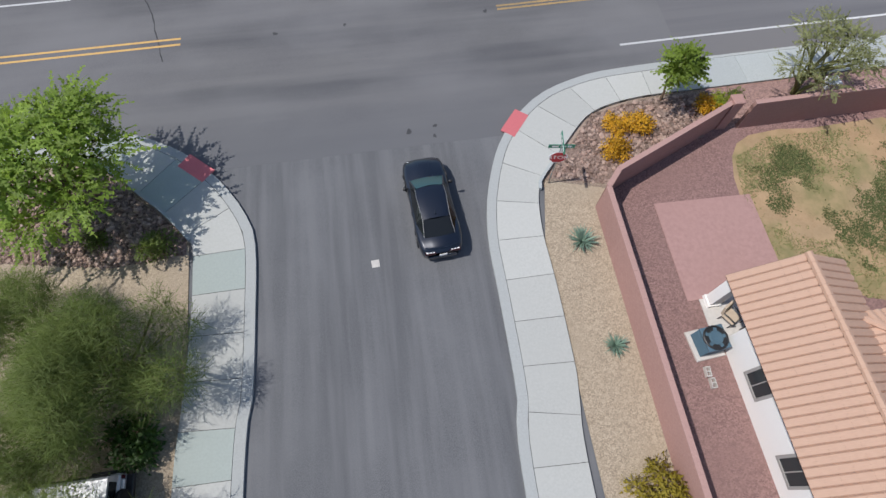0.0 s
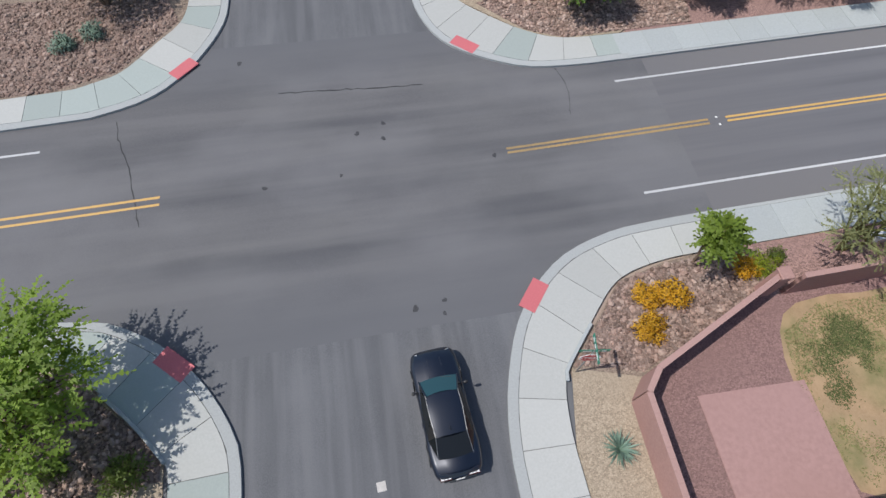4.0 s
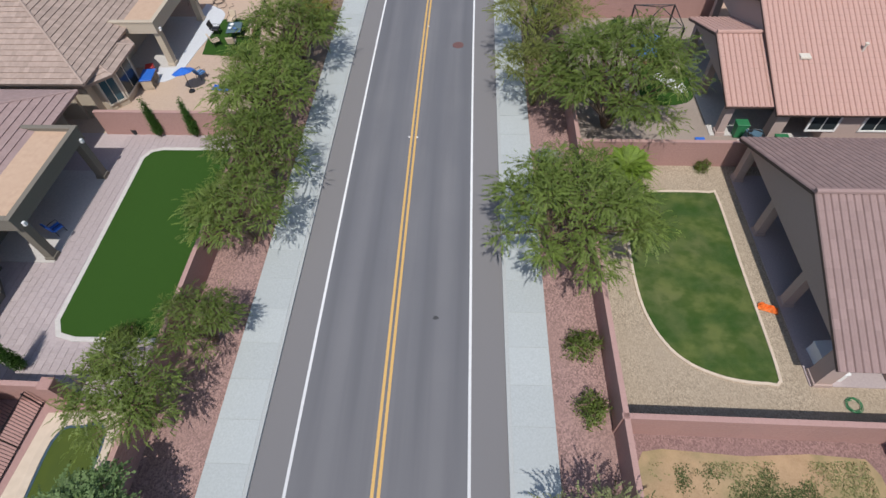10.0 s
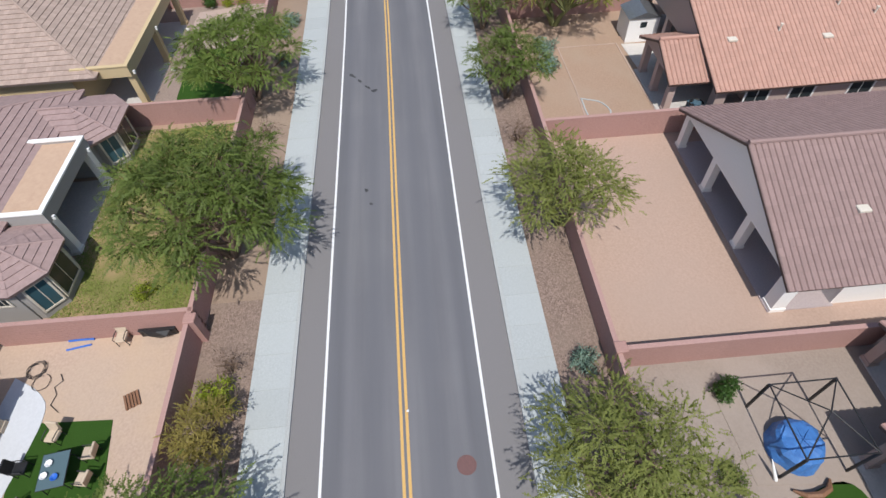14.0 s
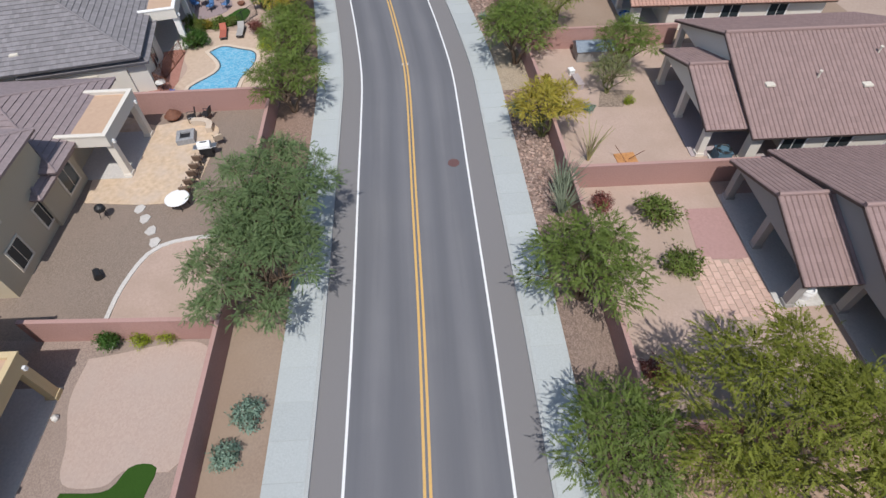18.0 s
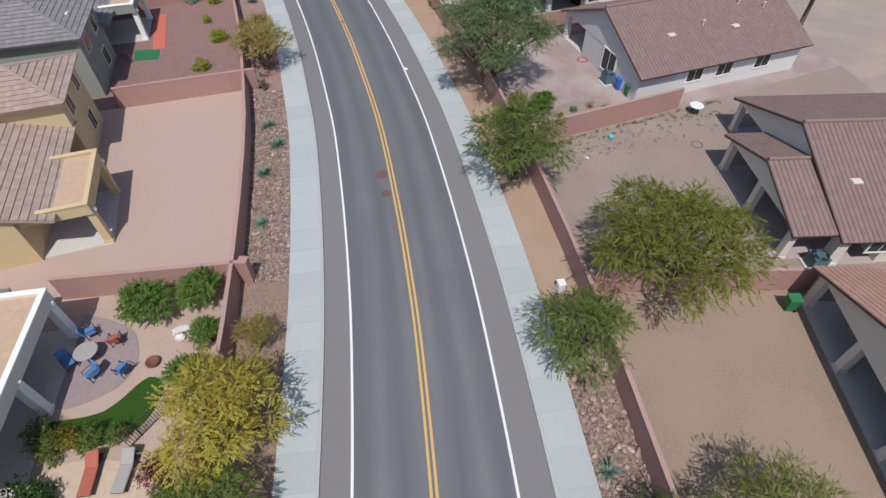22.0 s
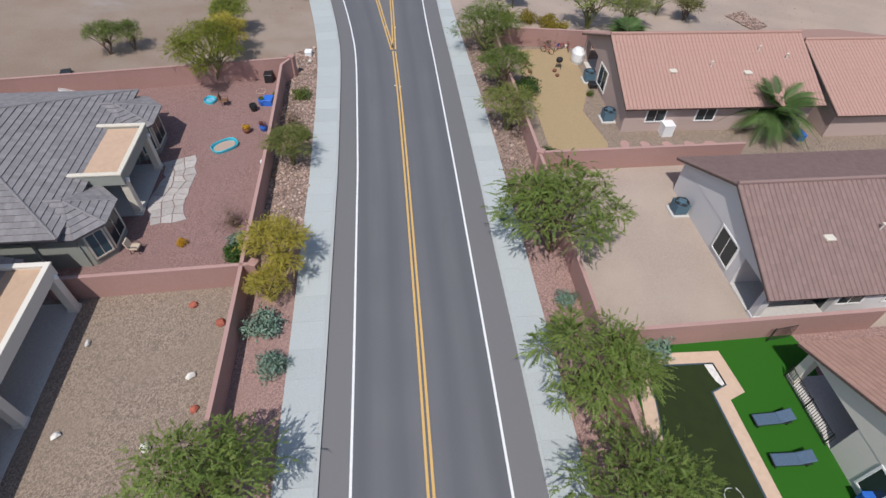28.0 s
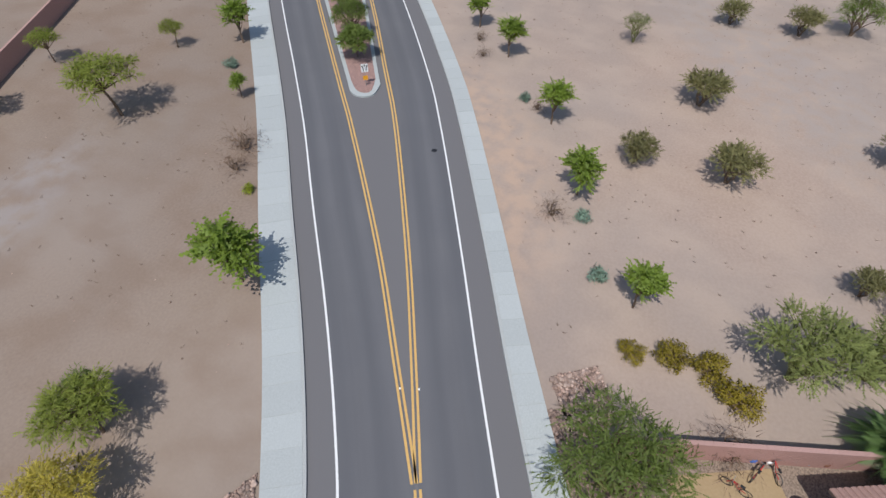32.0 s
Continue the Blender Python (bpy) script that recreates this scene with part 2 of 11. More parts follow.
CONCRETE_GREEN = mat("cool_sidewalk_concrete", (0.37, 0.425, 0.4), (0.335, 0.385, 0.36), 0.85, 12.0, 0.5, 0.15, 0.003, 0.05)
CONCRETE_PALE = mat("pale_sidewalk_concrete", (0.46, 0.465, 0.44), (0.415, 0.42, 0.395), 0.85, 12.0, 0.5, 0.15, 0.003, 0.07)
DIRT_SAND = mat("sandy_dirt", (0.41, 0.313, 0.25), (0.355, 0.266, 0.212), 0.95, 8.0, 0.2, 0.3, 0.02, 0.0, c=(0.45, 0.35, 0.27))
DIRT_RUST = mat("rusty_dirt", (0.415, 0.265, 0.17), (0.355, 0.222, 0.142), 0.95, 8.0, 0.3, 0.3, 0.02, 0.0, c=(0.4, 0.28, 0.19))
GRAVEL_ROSE = mat("rose_tan_gravel", (0.36, 0.265, 0.215), (0.25, 0.18, 0.145), 0.9, 20.0, 0.3, 0.4, 0.015, 0.0, cells=20.0)
GRAVEL_RUST = mat("rust_gravel", (0.37, 0.235, 0.17), (0.19, 0.115, 0.085), 0.9, 20.0, 0.4, 0.6, 0.02, 0.0, cells=16.0)
GRAVEL_RED = mat("red_gravel", (0.355, 0.193, 0.17), (0.185, 0.1, 0.09), 0.9, 20.0, 0.3, 0.6, 0.02, 0.0, cells=18.0)
GRAVEL_BROWN = mat("brown_gravel", (0.37, 0.27, 0.195), (0.16, 0.115, 0.085), 0.9, 20.0, 0.3, 0.6, 0.02, 0.0, cells=16.0)
PINK_PATIO = mat("pink_patio", (0.44, 0.24, 0.215), (0.38, 0.205, 0.185), 0.85, 6.0, 0.5, 0.15, 0.003, 0.04)
PAVER = mat("paver", (0.45, 0.365, 0.36), (0.38, 0.305, 0.305), 0.85, 12.0, 1.0, 0.2, 0.004, 0.06)
TAN_PATIO = mat("tan_patio", (0.63, 0.5, 0.37), (0.54, 0.415, 0.3), 0.8, 3.0, 0.6, 0.12, 0.003, 0.04)
TURF = mat("turf", (0.03, 0.1, 0.0), (0.02, 0.072, 0.0), 0.9, 40.0, 0.5, 0.8, 0.03, 0.0)
LAWN = mat("lawn", (0.046, 0.105, 0.012), (0.031, 0.074, 0.008), 0.9, 30.0, 0.45, 0.8, 0.03, 0.0, c=(0.14, 0.155, 0.04))
ROCK = mat("riprap", (0.42, 0.27, 0.205), (0.22, 0.13, 0.1), 0.9, 7.0, 2.0, 0.4, 0.02, 0.25, c=(0.44, 0.33, 0.27))
DRY_LAWN = mat("dry_lawn", (0.43, 0.27, 0.13), (0.36, 0.22, 0.1), 0.95, 14.0, 0.4, 0.5, 0.02, 0.0, c=(0.34, 0.245, 0.125))
DIRT_NORTH = mat("brown_desert_dirt", (0.285, 0.205, 0.15), (0.235, 0.165, 0.12), 0.95, 5.0, 0.07, 0.35, 0.03, 0.0, c=(0.26, 0.205, 0.17))
PAVER_MAUVE = mat("mauve_gravel", (0.37, 0.262, 0.248), (0.29, 0.205, 0.196), 0.9, 18.0, 0.3, 0.4, 0.01, 0.0, cells=14.0, c=(0.46, 0.38, 0.36))
RUBBLE = mat("rubble", (0.4, 0.27, 0.21), (0.12, 0.075, 0.06), 0.95, 20.0, 1.0, 1.0, 0.04, 0.0, cells=8.0)
STONE_WHITE = mat("white_stone", (0.72, 0.68, 0.62), None, 0.9, 6.0, 2.0)
TILE_PINK = mat("roof_tile_pinkbrown", (0.31, 0.198, 0.18), (0.29, 0.184, 0.167), 0.85, 5.0, 0.4, 0.15, 0.004, 0.05)
TILE_ORANGE = mat("roof_tile_orange", (0.475, 0.25, 0.18), (0.455, 0.235, 0.168), 0.85, 5.0, 0.4, 0.15, 0.004, 0.05)
TILE_SALMON = mat("roof_tile_salmon", (0.52, 0.29, 0.23), (0.48, 0.263, 0.208), 0.85, 5.0, 0.4, 0.15, 0.004, 0.05)
TILE_PEACH = mat("roof_tile_peach", (0.56, 0.335, 0.225), (0.53, 0.312, 0.208), 0.85, 5.0, 0.4, 0.15, 0.004, 0.05)
TILE_BROWN = mat("roof_tile_brown", (0.26, 0.16, 0.143), (0.242, 0.148, 0.133), 0.85, 5.0, 0.4, 0.15, 0.004, 0.05)
TILE_GREY = mat("roof_tile_grey", (0.24, 0.222, 0.232), (0.195, 0.18, 0.19), 0.85, 5.0, 0.4, 0.15, 0.004, 0.05)
TILE_CORAL = mat("roof_tile_coral", (0.44, 0.24, 0.19), (0.415, 0.224, 0.176), 0.85, 5.0, 0.4, 0.15, 0.004, 0.05)
TILE_ROSE = mat("roof_tile_rose", (0.36, 0.24, 0.222), (0.3, 0.195, 0.182), 0.85, 5.0, 0.4, 0.15, 0.004, 0.05)
TILE_MAUVE = mat("roof_tile_mauve", (0.3, 0.23, 0.236), (0.24, 0.182, 0.188), 0.85, 5.0, 0.4, 0.15, 0.004, 0.05)
TILE_DUST = mat("roof_tile_dusty", (0.36, 0.275, 0.245), (0.3, 0.225, 0.2), 0.85, 5.0, 0.4, 0.15, 0.004, 0.05)
TILE_TAN = mat("roof_tile_tan", (0.42, 0.3, 0.24), (0.35, 0.25, 0.2), 0.85, 5.0, 0.4, 0.15, 0.004, 0.05)
DECK_SHADE = mat("roof_deck_shade", (0.17, 0.108, 0.088))
FLAT_ROOF = mat("flat_roof_coating", (0.56, 0.36, 0.22), (0.5, 0.31, 0.19), 0.8, 4.0, 0.8, 0.1, 0.003, 0.05)
STUCCO_KHAKI = mat("khaki_stucco", (0.5, 0.41, 0.28), (0.45, 0.37, 0.25), 0.9, 30.0, 0.5, 0.2, 0.004, 0.03)
STUCCO_WHITE = mat("white_stucco", (0.86, 0.84, 0.81), (0.8, 0.78, 0.75), 0.9, 30.0, 0.5, 0.2, 0.004, 0.03)
STUCCO_CREAM = mat("cream_stucco", (0.72, 0.66, 0.57), (0.66, 0.6, 0.52), 0.9, 30.0, 0.5, 0.2, 0.004, 0.03)
STUCCO_GREY = mat("grey_stucco", (0.36, 0.34, 0.32), (0.32, 0.3, 0.285), 0.9, 30.0, 0.5, 0.2, 0.004, 0.03)
STUCCO_TAN = mat("tan_stucco", (0.52, 0.42, 0.3), (0.46, 0.37, 0.265), 0.9, 30.0, 0.5, 0.2, 0.004, 0.03)
STUCCO_OLIVE = mat("olive_stucco", (0.2, 0.175, 0.135), (0.175, 0.15, 0.118), 0.9, 30.0, 0.5, 0.2, 0.004, 0.03)
STUCCO_YELLOW = mat("yellow_stucco", (0.62, 0.46, 0.22), (0.56, 0.41, 0.2), 0.9, 30.0, 0.5, 0.2, 0.004, 0.03)
STUCCO_PINK = mat("pink_stucco", (0.5, 0.36, 0.31), (0.45, 0.32, 0.28), 0.9, 30.0, 0.5, 0.2, 0.004, 0.03)
STUCCO_GREEN = mat("sage_stucco", (0.3, 0.31, 0.27), (0.27, 0.28, 0.245), 0.9, 30.0, 0.5, 0.2, 0.004, 0.03)
streaks(DIRT, 0.018, 0.03, (0.29, 0.245, 0.22), 0.7)
streaks(DIRT, 0.3, 0.22, (0.44, 0.345, 0.28), 0.4)
streaks(DIRT_NORTH, 0.02, 0.04, (0.33, 0.265, 0.22), 0.7)
def silt(m, place, turn, size, tone, amount):
    """A soft-edged tongue of paler silt over the ground."""
    nt = m.node_tree
    bsdf = nt.nodes["Principled BSDF"]
    old = bsdf.inputs["Base Color"].links[0].from_socket
    pos = nt.nodes.new("ShaderNodeNewGeometry").outputs["Position"]
    mp = nt.nodes.new("ShaderNodeMapping")
    mp.vector_type = "TEXTURE"
    mp.inputs["Location"].default_value = place
    mp.inputs["Rotation"].default_value = (0, 0, radians(turn))
    mp.inputs["Scale"].default_value = size
    nt.links.new(pos, mp.inputs["Vector"])
    g = nt.nodes.new("ShaderNodeTexGradient")
    g.gradient_type = "SPHERICAL"
    nt.links.new(mp.outputs[0], g.inputs[0])
    mul = nt.nodes.new("ShaderNodeMath")
    mul.operation = "MULTIPLY"
    nt.links.new(scaled(nt, g.outputs[1], 0.0, 0.5), mul.inputs[0])
    nt.links.new(scaled(nt, noise_of(nt, pos, 0.7, 6.0), 0.35, 0.6), mul.inputs[1])
    nt.links.new(ramp_mix(nt, scaled(nt, mul.outputs[0], 0, 1, 0, amount), old, tone), bsdf.inputs["Base Color"])


streaks(DRY_LAWN, 0.45, 0.4, (0.2, 0.19, 0.085), 0.75, 6.0)
streaks(DRY_LAWN, 1.3, 1.1, (0.46, 0.32, 0.19), 0.5, 5.0)
streaks(LAWN, 0.7, 0.5, (0.15, 0.17, 0.05), 0.55, 5.0)
streaks(LAWN, 1.6, 1.2, (0.026, 0.066, 0.008), 0.6, 5.0)
silt(DIRT_NORTH, (232, 95.3, 0), 8, (14, 4.2, 500), (0.3, 0.262, 0.245), 0.85)
silt(DIRT, (275, 42, 0), 30, (26, 9, 500), (0.34, 0.29, 0.262), 0.7)
silt(DIRT, (252, 66, 0), 25, (18, 7, 500), (0.47, 0.335, 0.25), 0.7)
streaks(DIRT_NORTH, 0.3, 0.22, (0.21, 0.145, 0.105), 0.4)
for m_, tone in ((DIRT_PINK, (0.36, 0.27, 0.215)), (DIRT_ORANGE, (0.5, 0.37, 0.26)), (DIRT_GREY, (0.36, 0.3, 0.26)), (DIRT_BROWN, (0.3, 0.22, 0.165))):
    streaks(m_, 0.35, 0.28, tone, 0.55, 6.0)
ASPHALT_SIDE = streaks(mat("side_asphalt", (0.158, 0.16, 0.171), (0.1, 0.104, 0.115), 0.88, 25.0, 0.3, 0.3, 0.004, 0.0, c=(0.165, 0.168, 0.18)), 0.6, 0.05, (0.1, 0.102, 0.11), 0.6)
STUCCO_LILAC = mat("pale_grey_stucco", (0.68, 0.655, 0.65), (0.62, 0.6, 0.6), 0.9, 30.0, 0.5, 0.2, 0.004, 0.03)
streaks(ASPHALT_SIDE, 2.2, 0.12, (0.185, 0.186, 0.195), 0.4, 6.0)
EARTH[0] = 0.0
TRIM = mat("pale_trim", (0.72, 0.66, 0.56), None, 0.8, 20.0, 1.0, 0.1, 0.003, 0.03)
WHITE = mat("white_plastic", (0.8, 0.8, 0.8), (0.74, 0.74, 0.74), 0.5, 10.0, 1.0, 0.0, 0.01, 0.04)
BLACK = mat("black_plastic", (0.02, 0.02, 0.022), None, 0.5, 10.0, 1.0, 0.0)
AC_BLUE = mat("blue_grey_enamel", (0.085, 0.15, 0.2), (0.065, 0.12, 0.16), 0.5, 10.0, 1.0, 0.0)
METAL = mat("grey_metal", (0.4, 0.41, 0.42), None, 0.4, 10.0, 1.0, 0.0, metal=0.8)
DARK_METAL = mat("dark_metal", (0.05, 0.05, 0.055), None, 0.45, 10.0, 1.0, 0.0, metal=0.6)
RUST = mat("rusty_metal", (0.22, 0.09, 0.05), (0.14, 0.06, 0.04), 0.8, 8.0, 2.0)
WOOD = mat("brown_wood", (0.26, 0.13, 0.07), (0.18, 0.09, 0.05), 0.7, 10.0, 2.0)
BLUE = mat("blue_plastic", (0.03, 0.16, 0.6), (0.025, 0.12, 0.5), 0.5, 8.0, 2.0, 0.0)
AQUA = mat("aqua_plastic", (0.08, 0.55, 0.68), None, 0.5, 8.0, 2.0, 0.0)
GREEN = mat("green_plastic", (0.03, 0.2, 0.08), None, 0.6, 8.0, 2.0, 0.0)
ORANGE = mat("orange_plastic", (0.85, 0.2, 0.04), None, 0.5, 8.0, 2.0, 0.0)
RED = mat("red_plastic", (0.55, 0.03, 0.03), None, 0.5, 8.0, 2.0, 0.0)
CUSHION_BLUE = mat("blue_cushion", (0.1, 0.22, 0.45), (0.08, 0.17, 0.36), 0.9)
CUSHION_SLATE = mat("slate_cushion", (0.1, 0.15, 0.22), (0.08, 0.12, 0.18), 0.9)
CUSHION_TAN = mat("tan_cushion", (0.55, 0.45, 0.34), (0.48, 0.39, 0.3), 0.9)
CUSHION_RED = mat("terracotta_cushion", (0.4, 0.13, 0.09), (0.33, 0.1, 0.07), 0.9)
TARP = mat("blue_tarp", (0.06, 0.2, 0.5), (0.04, 0.13, 0.36), 0.5, 6.0, 2.0, 0.4, 0.03)
MESH = mat("black_mesh", (0.015, 0.016, 0.02), None, 0.8)
BARK = mat("bark", (0.2, 0.14, 0.1), (0.12, 0.085, 0.06), 0.95, 14.0, 2.0, 0.6, 0.02)
BARK_GREEN = mat("green_bark", (0.2, 0.2, 0.08), (0.14, 0.14, 0.06), 0.9, 14.0, 2.0, 0.4, 0.02)
LEAF = mat("leaf_green", (0.205, 0.275, 0.06), (0.145, 0.2, 0.043), 0.6, 3.0, 0.7, 0.0, vary=0.15, through_light=0.52)
LEAF_BRIGHT = mat("leaf_bright", (0.275, 0.39, 0.055), (0.18, 0.27, 0.04), 0.6, 3.0, 0.7, 0.0, vary=0.12, through_light=0.52)
LEAF_DARK = mat("leaf_dark", (0.09, 0.19, 0.035), (0.06, 0.13, 0.025), 0.5, 3.0, 0.7, 0.0, vary=0.12, through_light=0.52)
LEAF_LIMY = mat("leaf_limy", (0.3, 0.34, 0.06), (0.2, 0.25, 0.045), 0.7, 3.0, 0.7, 0.0, vary=0.12, through_light=0.52)
LEAF_PALE = mat("leaf_pale", (0.31, 0.33, 0.15), (0.22, 0.24, 0.105), 0.7, 3.0, 0.7, 0.0, vary=0.12, through_light=0.52)
LEAF_GREY = mat("leaf_greygreen", (0.19, 0.265, 0.115), (0.135, 0.195, 0.08), 0.7, 3.0, 0.7, 0.0, vary=0.12, through_light=0.52)
LEAF_YELLOW = mat("leaf_yellow", (0.56, 0.46, 0.075), (0.38, 0.34, 0.065), 0.7, 3.0, 0.9, 0.0, vary=0.1, through_light=0.52)
LEAF_OLIVE = mat("leaf_olive", (0.265, 0.29, 0.04), (0.18, 0.2, 0.03), 0.7, 3.0, 0.7, 0.0, vary=0.1, through_light=0.52)
LEAF_YOUNG = mat("leaf_young", (0.27, 0.37, 0.055), (0.17, 0.25, 0.035), 0.6, 3.0, 0.7, 0.0, vary=0.1, through_light=0.52)
LEAF_SAGE = mat("leaf_sage", (0.28, 0.265, 0.115), (0.19, 0.185, 0.075), 0.7, 3.0, 0.7, 0.0, vary=0.12, through_light=0.52)
LEAF_WISP = mat("leaf_wispy", (0.3, 0.34, 0.11), (0.22, 0.26, 0.08), 0.7, 3.0, 0.7, 0.0, vary=0.1, through_light=0.52)
LEAF_LIME = mat("leaf_lime", (0.46, 0.52, 0.05), (0.28, 0.36, 0.04), 0.7, 3.0, 0.7, 0.0, vary=0.1, through_light=0.52)
LEAF_BROWN = mat("leaf_brownish", (0.43, 0.36, 0.1), (0.31, 0.255, 0.07), 0.8, 3.0, 0.7, 0.0, vary=0.1, through_light=0.52)
AGAVE = mat("agave_blue", (0.21, 0.31, 0.235), (0.14, 0.22, 0.165), 0.6, 5.0, 2.0, 0.0)
FLOWER = mat("yellow_flower", (0.75, 0.42, 0.02), (0.6, 0.32, 0.02), 0.7, 8.0, 2.0, 0.0, through_light=0.2)
FLOWER_RED = mat("red_flower", (0.22, 0.06, 0.05), (0.15, 0.05, 0.035), 0.7, 8.0, 2.0, 0.0, through_light=0.2)
LEAF_BALL = mat("leaf_ball", (0.16, 0.27, 0.05), (0.11, 0.19, 0.035), 0.6, 3.0, 0.7, 0.0, vary=0.1, through_light=0.5)
LEAF_VERDE = mat("leaf_verde", (0.275, 0.305, 0.08), (0.19, 0.215, 0.055), 0.7, 3.0, 0.7, 0.0, vary=0.1, through_light=0.52)
LEAF_BROOM = mat("leaf_broom", (0.19, 0.25, 0.065), (0.13, 0.18, 0.047), 0.7, 3.0, 0.7, 0.0, vary=0.12, through_light=0.5)
LEAF_MINT = mat("leaf_mint", (0.27, 0.38, 0.15), (0.17, 0.27, 0.095), 0.6, 3.0, 0.7, 0.0, vary=0.12, through_light=0.5)
LEAF_GOLD = mat("leaf_gold", (0.36, 0.29, 0.03), (0.25, 0.2, 0.025), 0.7, 8.0, 2.0, 0.0, through_light=0.4)
LEAF_PALM = mat("leaf_palm", (0.12, 0.2, 0.055), (0.08, 0.14, 0.038), 0.5, 3.0, 0.7, 0.0, vary=0.25, through_light=0.35)
CACTUS = mat("cactus_grey", (0.25, 0.29, 0.2), (0.17, 0.2, 0.135), 0.8, 6.0, 2.0, 0.0)
CACTUS_STRAW = mat("cactus_straw", (0.46, 0.42, 0.2), (0.34, 0.31, 0.14), 0.8, 6.0, 2.0, 0.0)
TWIG = mat("dry_twig", (0.22, 0.15, 0.11), (0.15, 0.1, 0.075), 0.9)


def glass_mat(name, tint, rough=0.08):
    m = bpy.data.materials.new(name)
    m.use_nodes = True
    b = m.node_tree.nodes["Principled BSDF"]
    b.inputs["Base Color"].default_value = (*tint, 1)
    b.inputs["Roughness"].default_value, b.inputs["Specular IOR Level"].default_value = rough, 0.4
    return m


GLASS = glass_mat("window_glass", (0.03, 0.038, 0.042))
GLASS_TEAL = glass_mat("teal_window_glass", (0.045, 0.1, 0.125))
WATER = mat("pool_water", (0.13, 0.42, 0.6), (0.1, 0.34, 0.52), 0.05, 1.2, 0.5, 0.25, 0.05, 0.0)
WATER_DARK = mat("dark_pool_water", (0.022, 0.03, 0.005), (0.03, 0.04, 0.008), 0.22, 1.5, 0.5, 0.1, 0.03, 0.0)
POOL_TILE = mat("pool_tile", (0.05, 0.09, 0.12), (0.035, 0.06, 0.085), 0.3, 8.0, 1.0, 0.0)
WATER_GREEN = mat("green_pool_water", (0.075, 0.1, 0.012), (0.06, 0.085, 0.012), 0.25, 1.5, 0.5, 0.1, 0.03, 0.0)



def painted_caustics(m, scale, tone, width):
    """Sunlight's caustic net put into the water's base colour as bright crossing lines."""
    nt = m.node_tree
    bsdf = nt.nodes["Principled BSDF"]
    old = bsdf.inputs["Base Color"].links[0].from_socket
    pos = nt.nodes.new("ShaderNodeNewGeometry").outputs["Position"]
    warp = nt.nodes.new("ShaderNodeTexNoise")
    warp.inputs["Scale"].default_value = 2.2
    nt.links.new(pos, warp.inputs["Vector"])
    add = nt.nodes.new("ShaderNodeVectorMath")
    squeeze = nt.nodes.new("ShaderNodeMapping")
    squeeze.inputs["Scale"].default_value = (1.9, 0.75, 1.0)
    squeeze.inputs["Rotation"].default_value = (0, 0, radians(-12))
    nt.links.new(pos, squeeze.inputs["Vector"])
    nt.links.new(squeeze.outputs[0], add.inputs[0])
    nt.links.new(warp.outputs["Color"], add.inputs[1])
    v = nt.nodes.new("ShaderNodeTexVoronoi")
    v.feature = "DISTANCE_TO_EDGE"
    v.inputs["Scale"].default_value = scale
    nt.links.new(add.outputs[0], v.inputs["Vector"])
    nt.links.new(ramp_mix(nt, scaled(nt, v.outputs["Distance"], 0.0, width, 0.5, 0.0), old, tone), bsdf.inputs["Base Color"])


painted_caustics(WATER, 2.1, (0.45, 0.62, 0.7), 0.14)


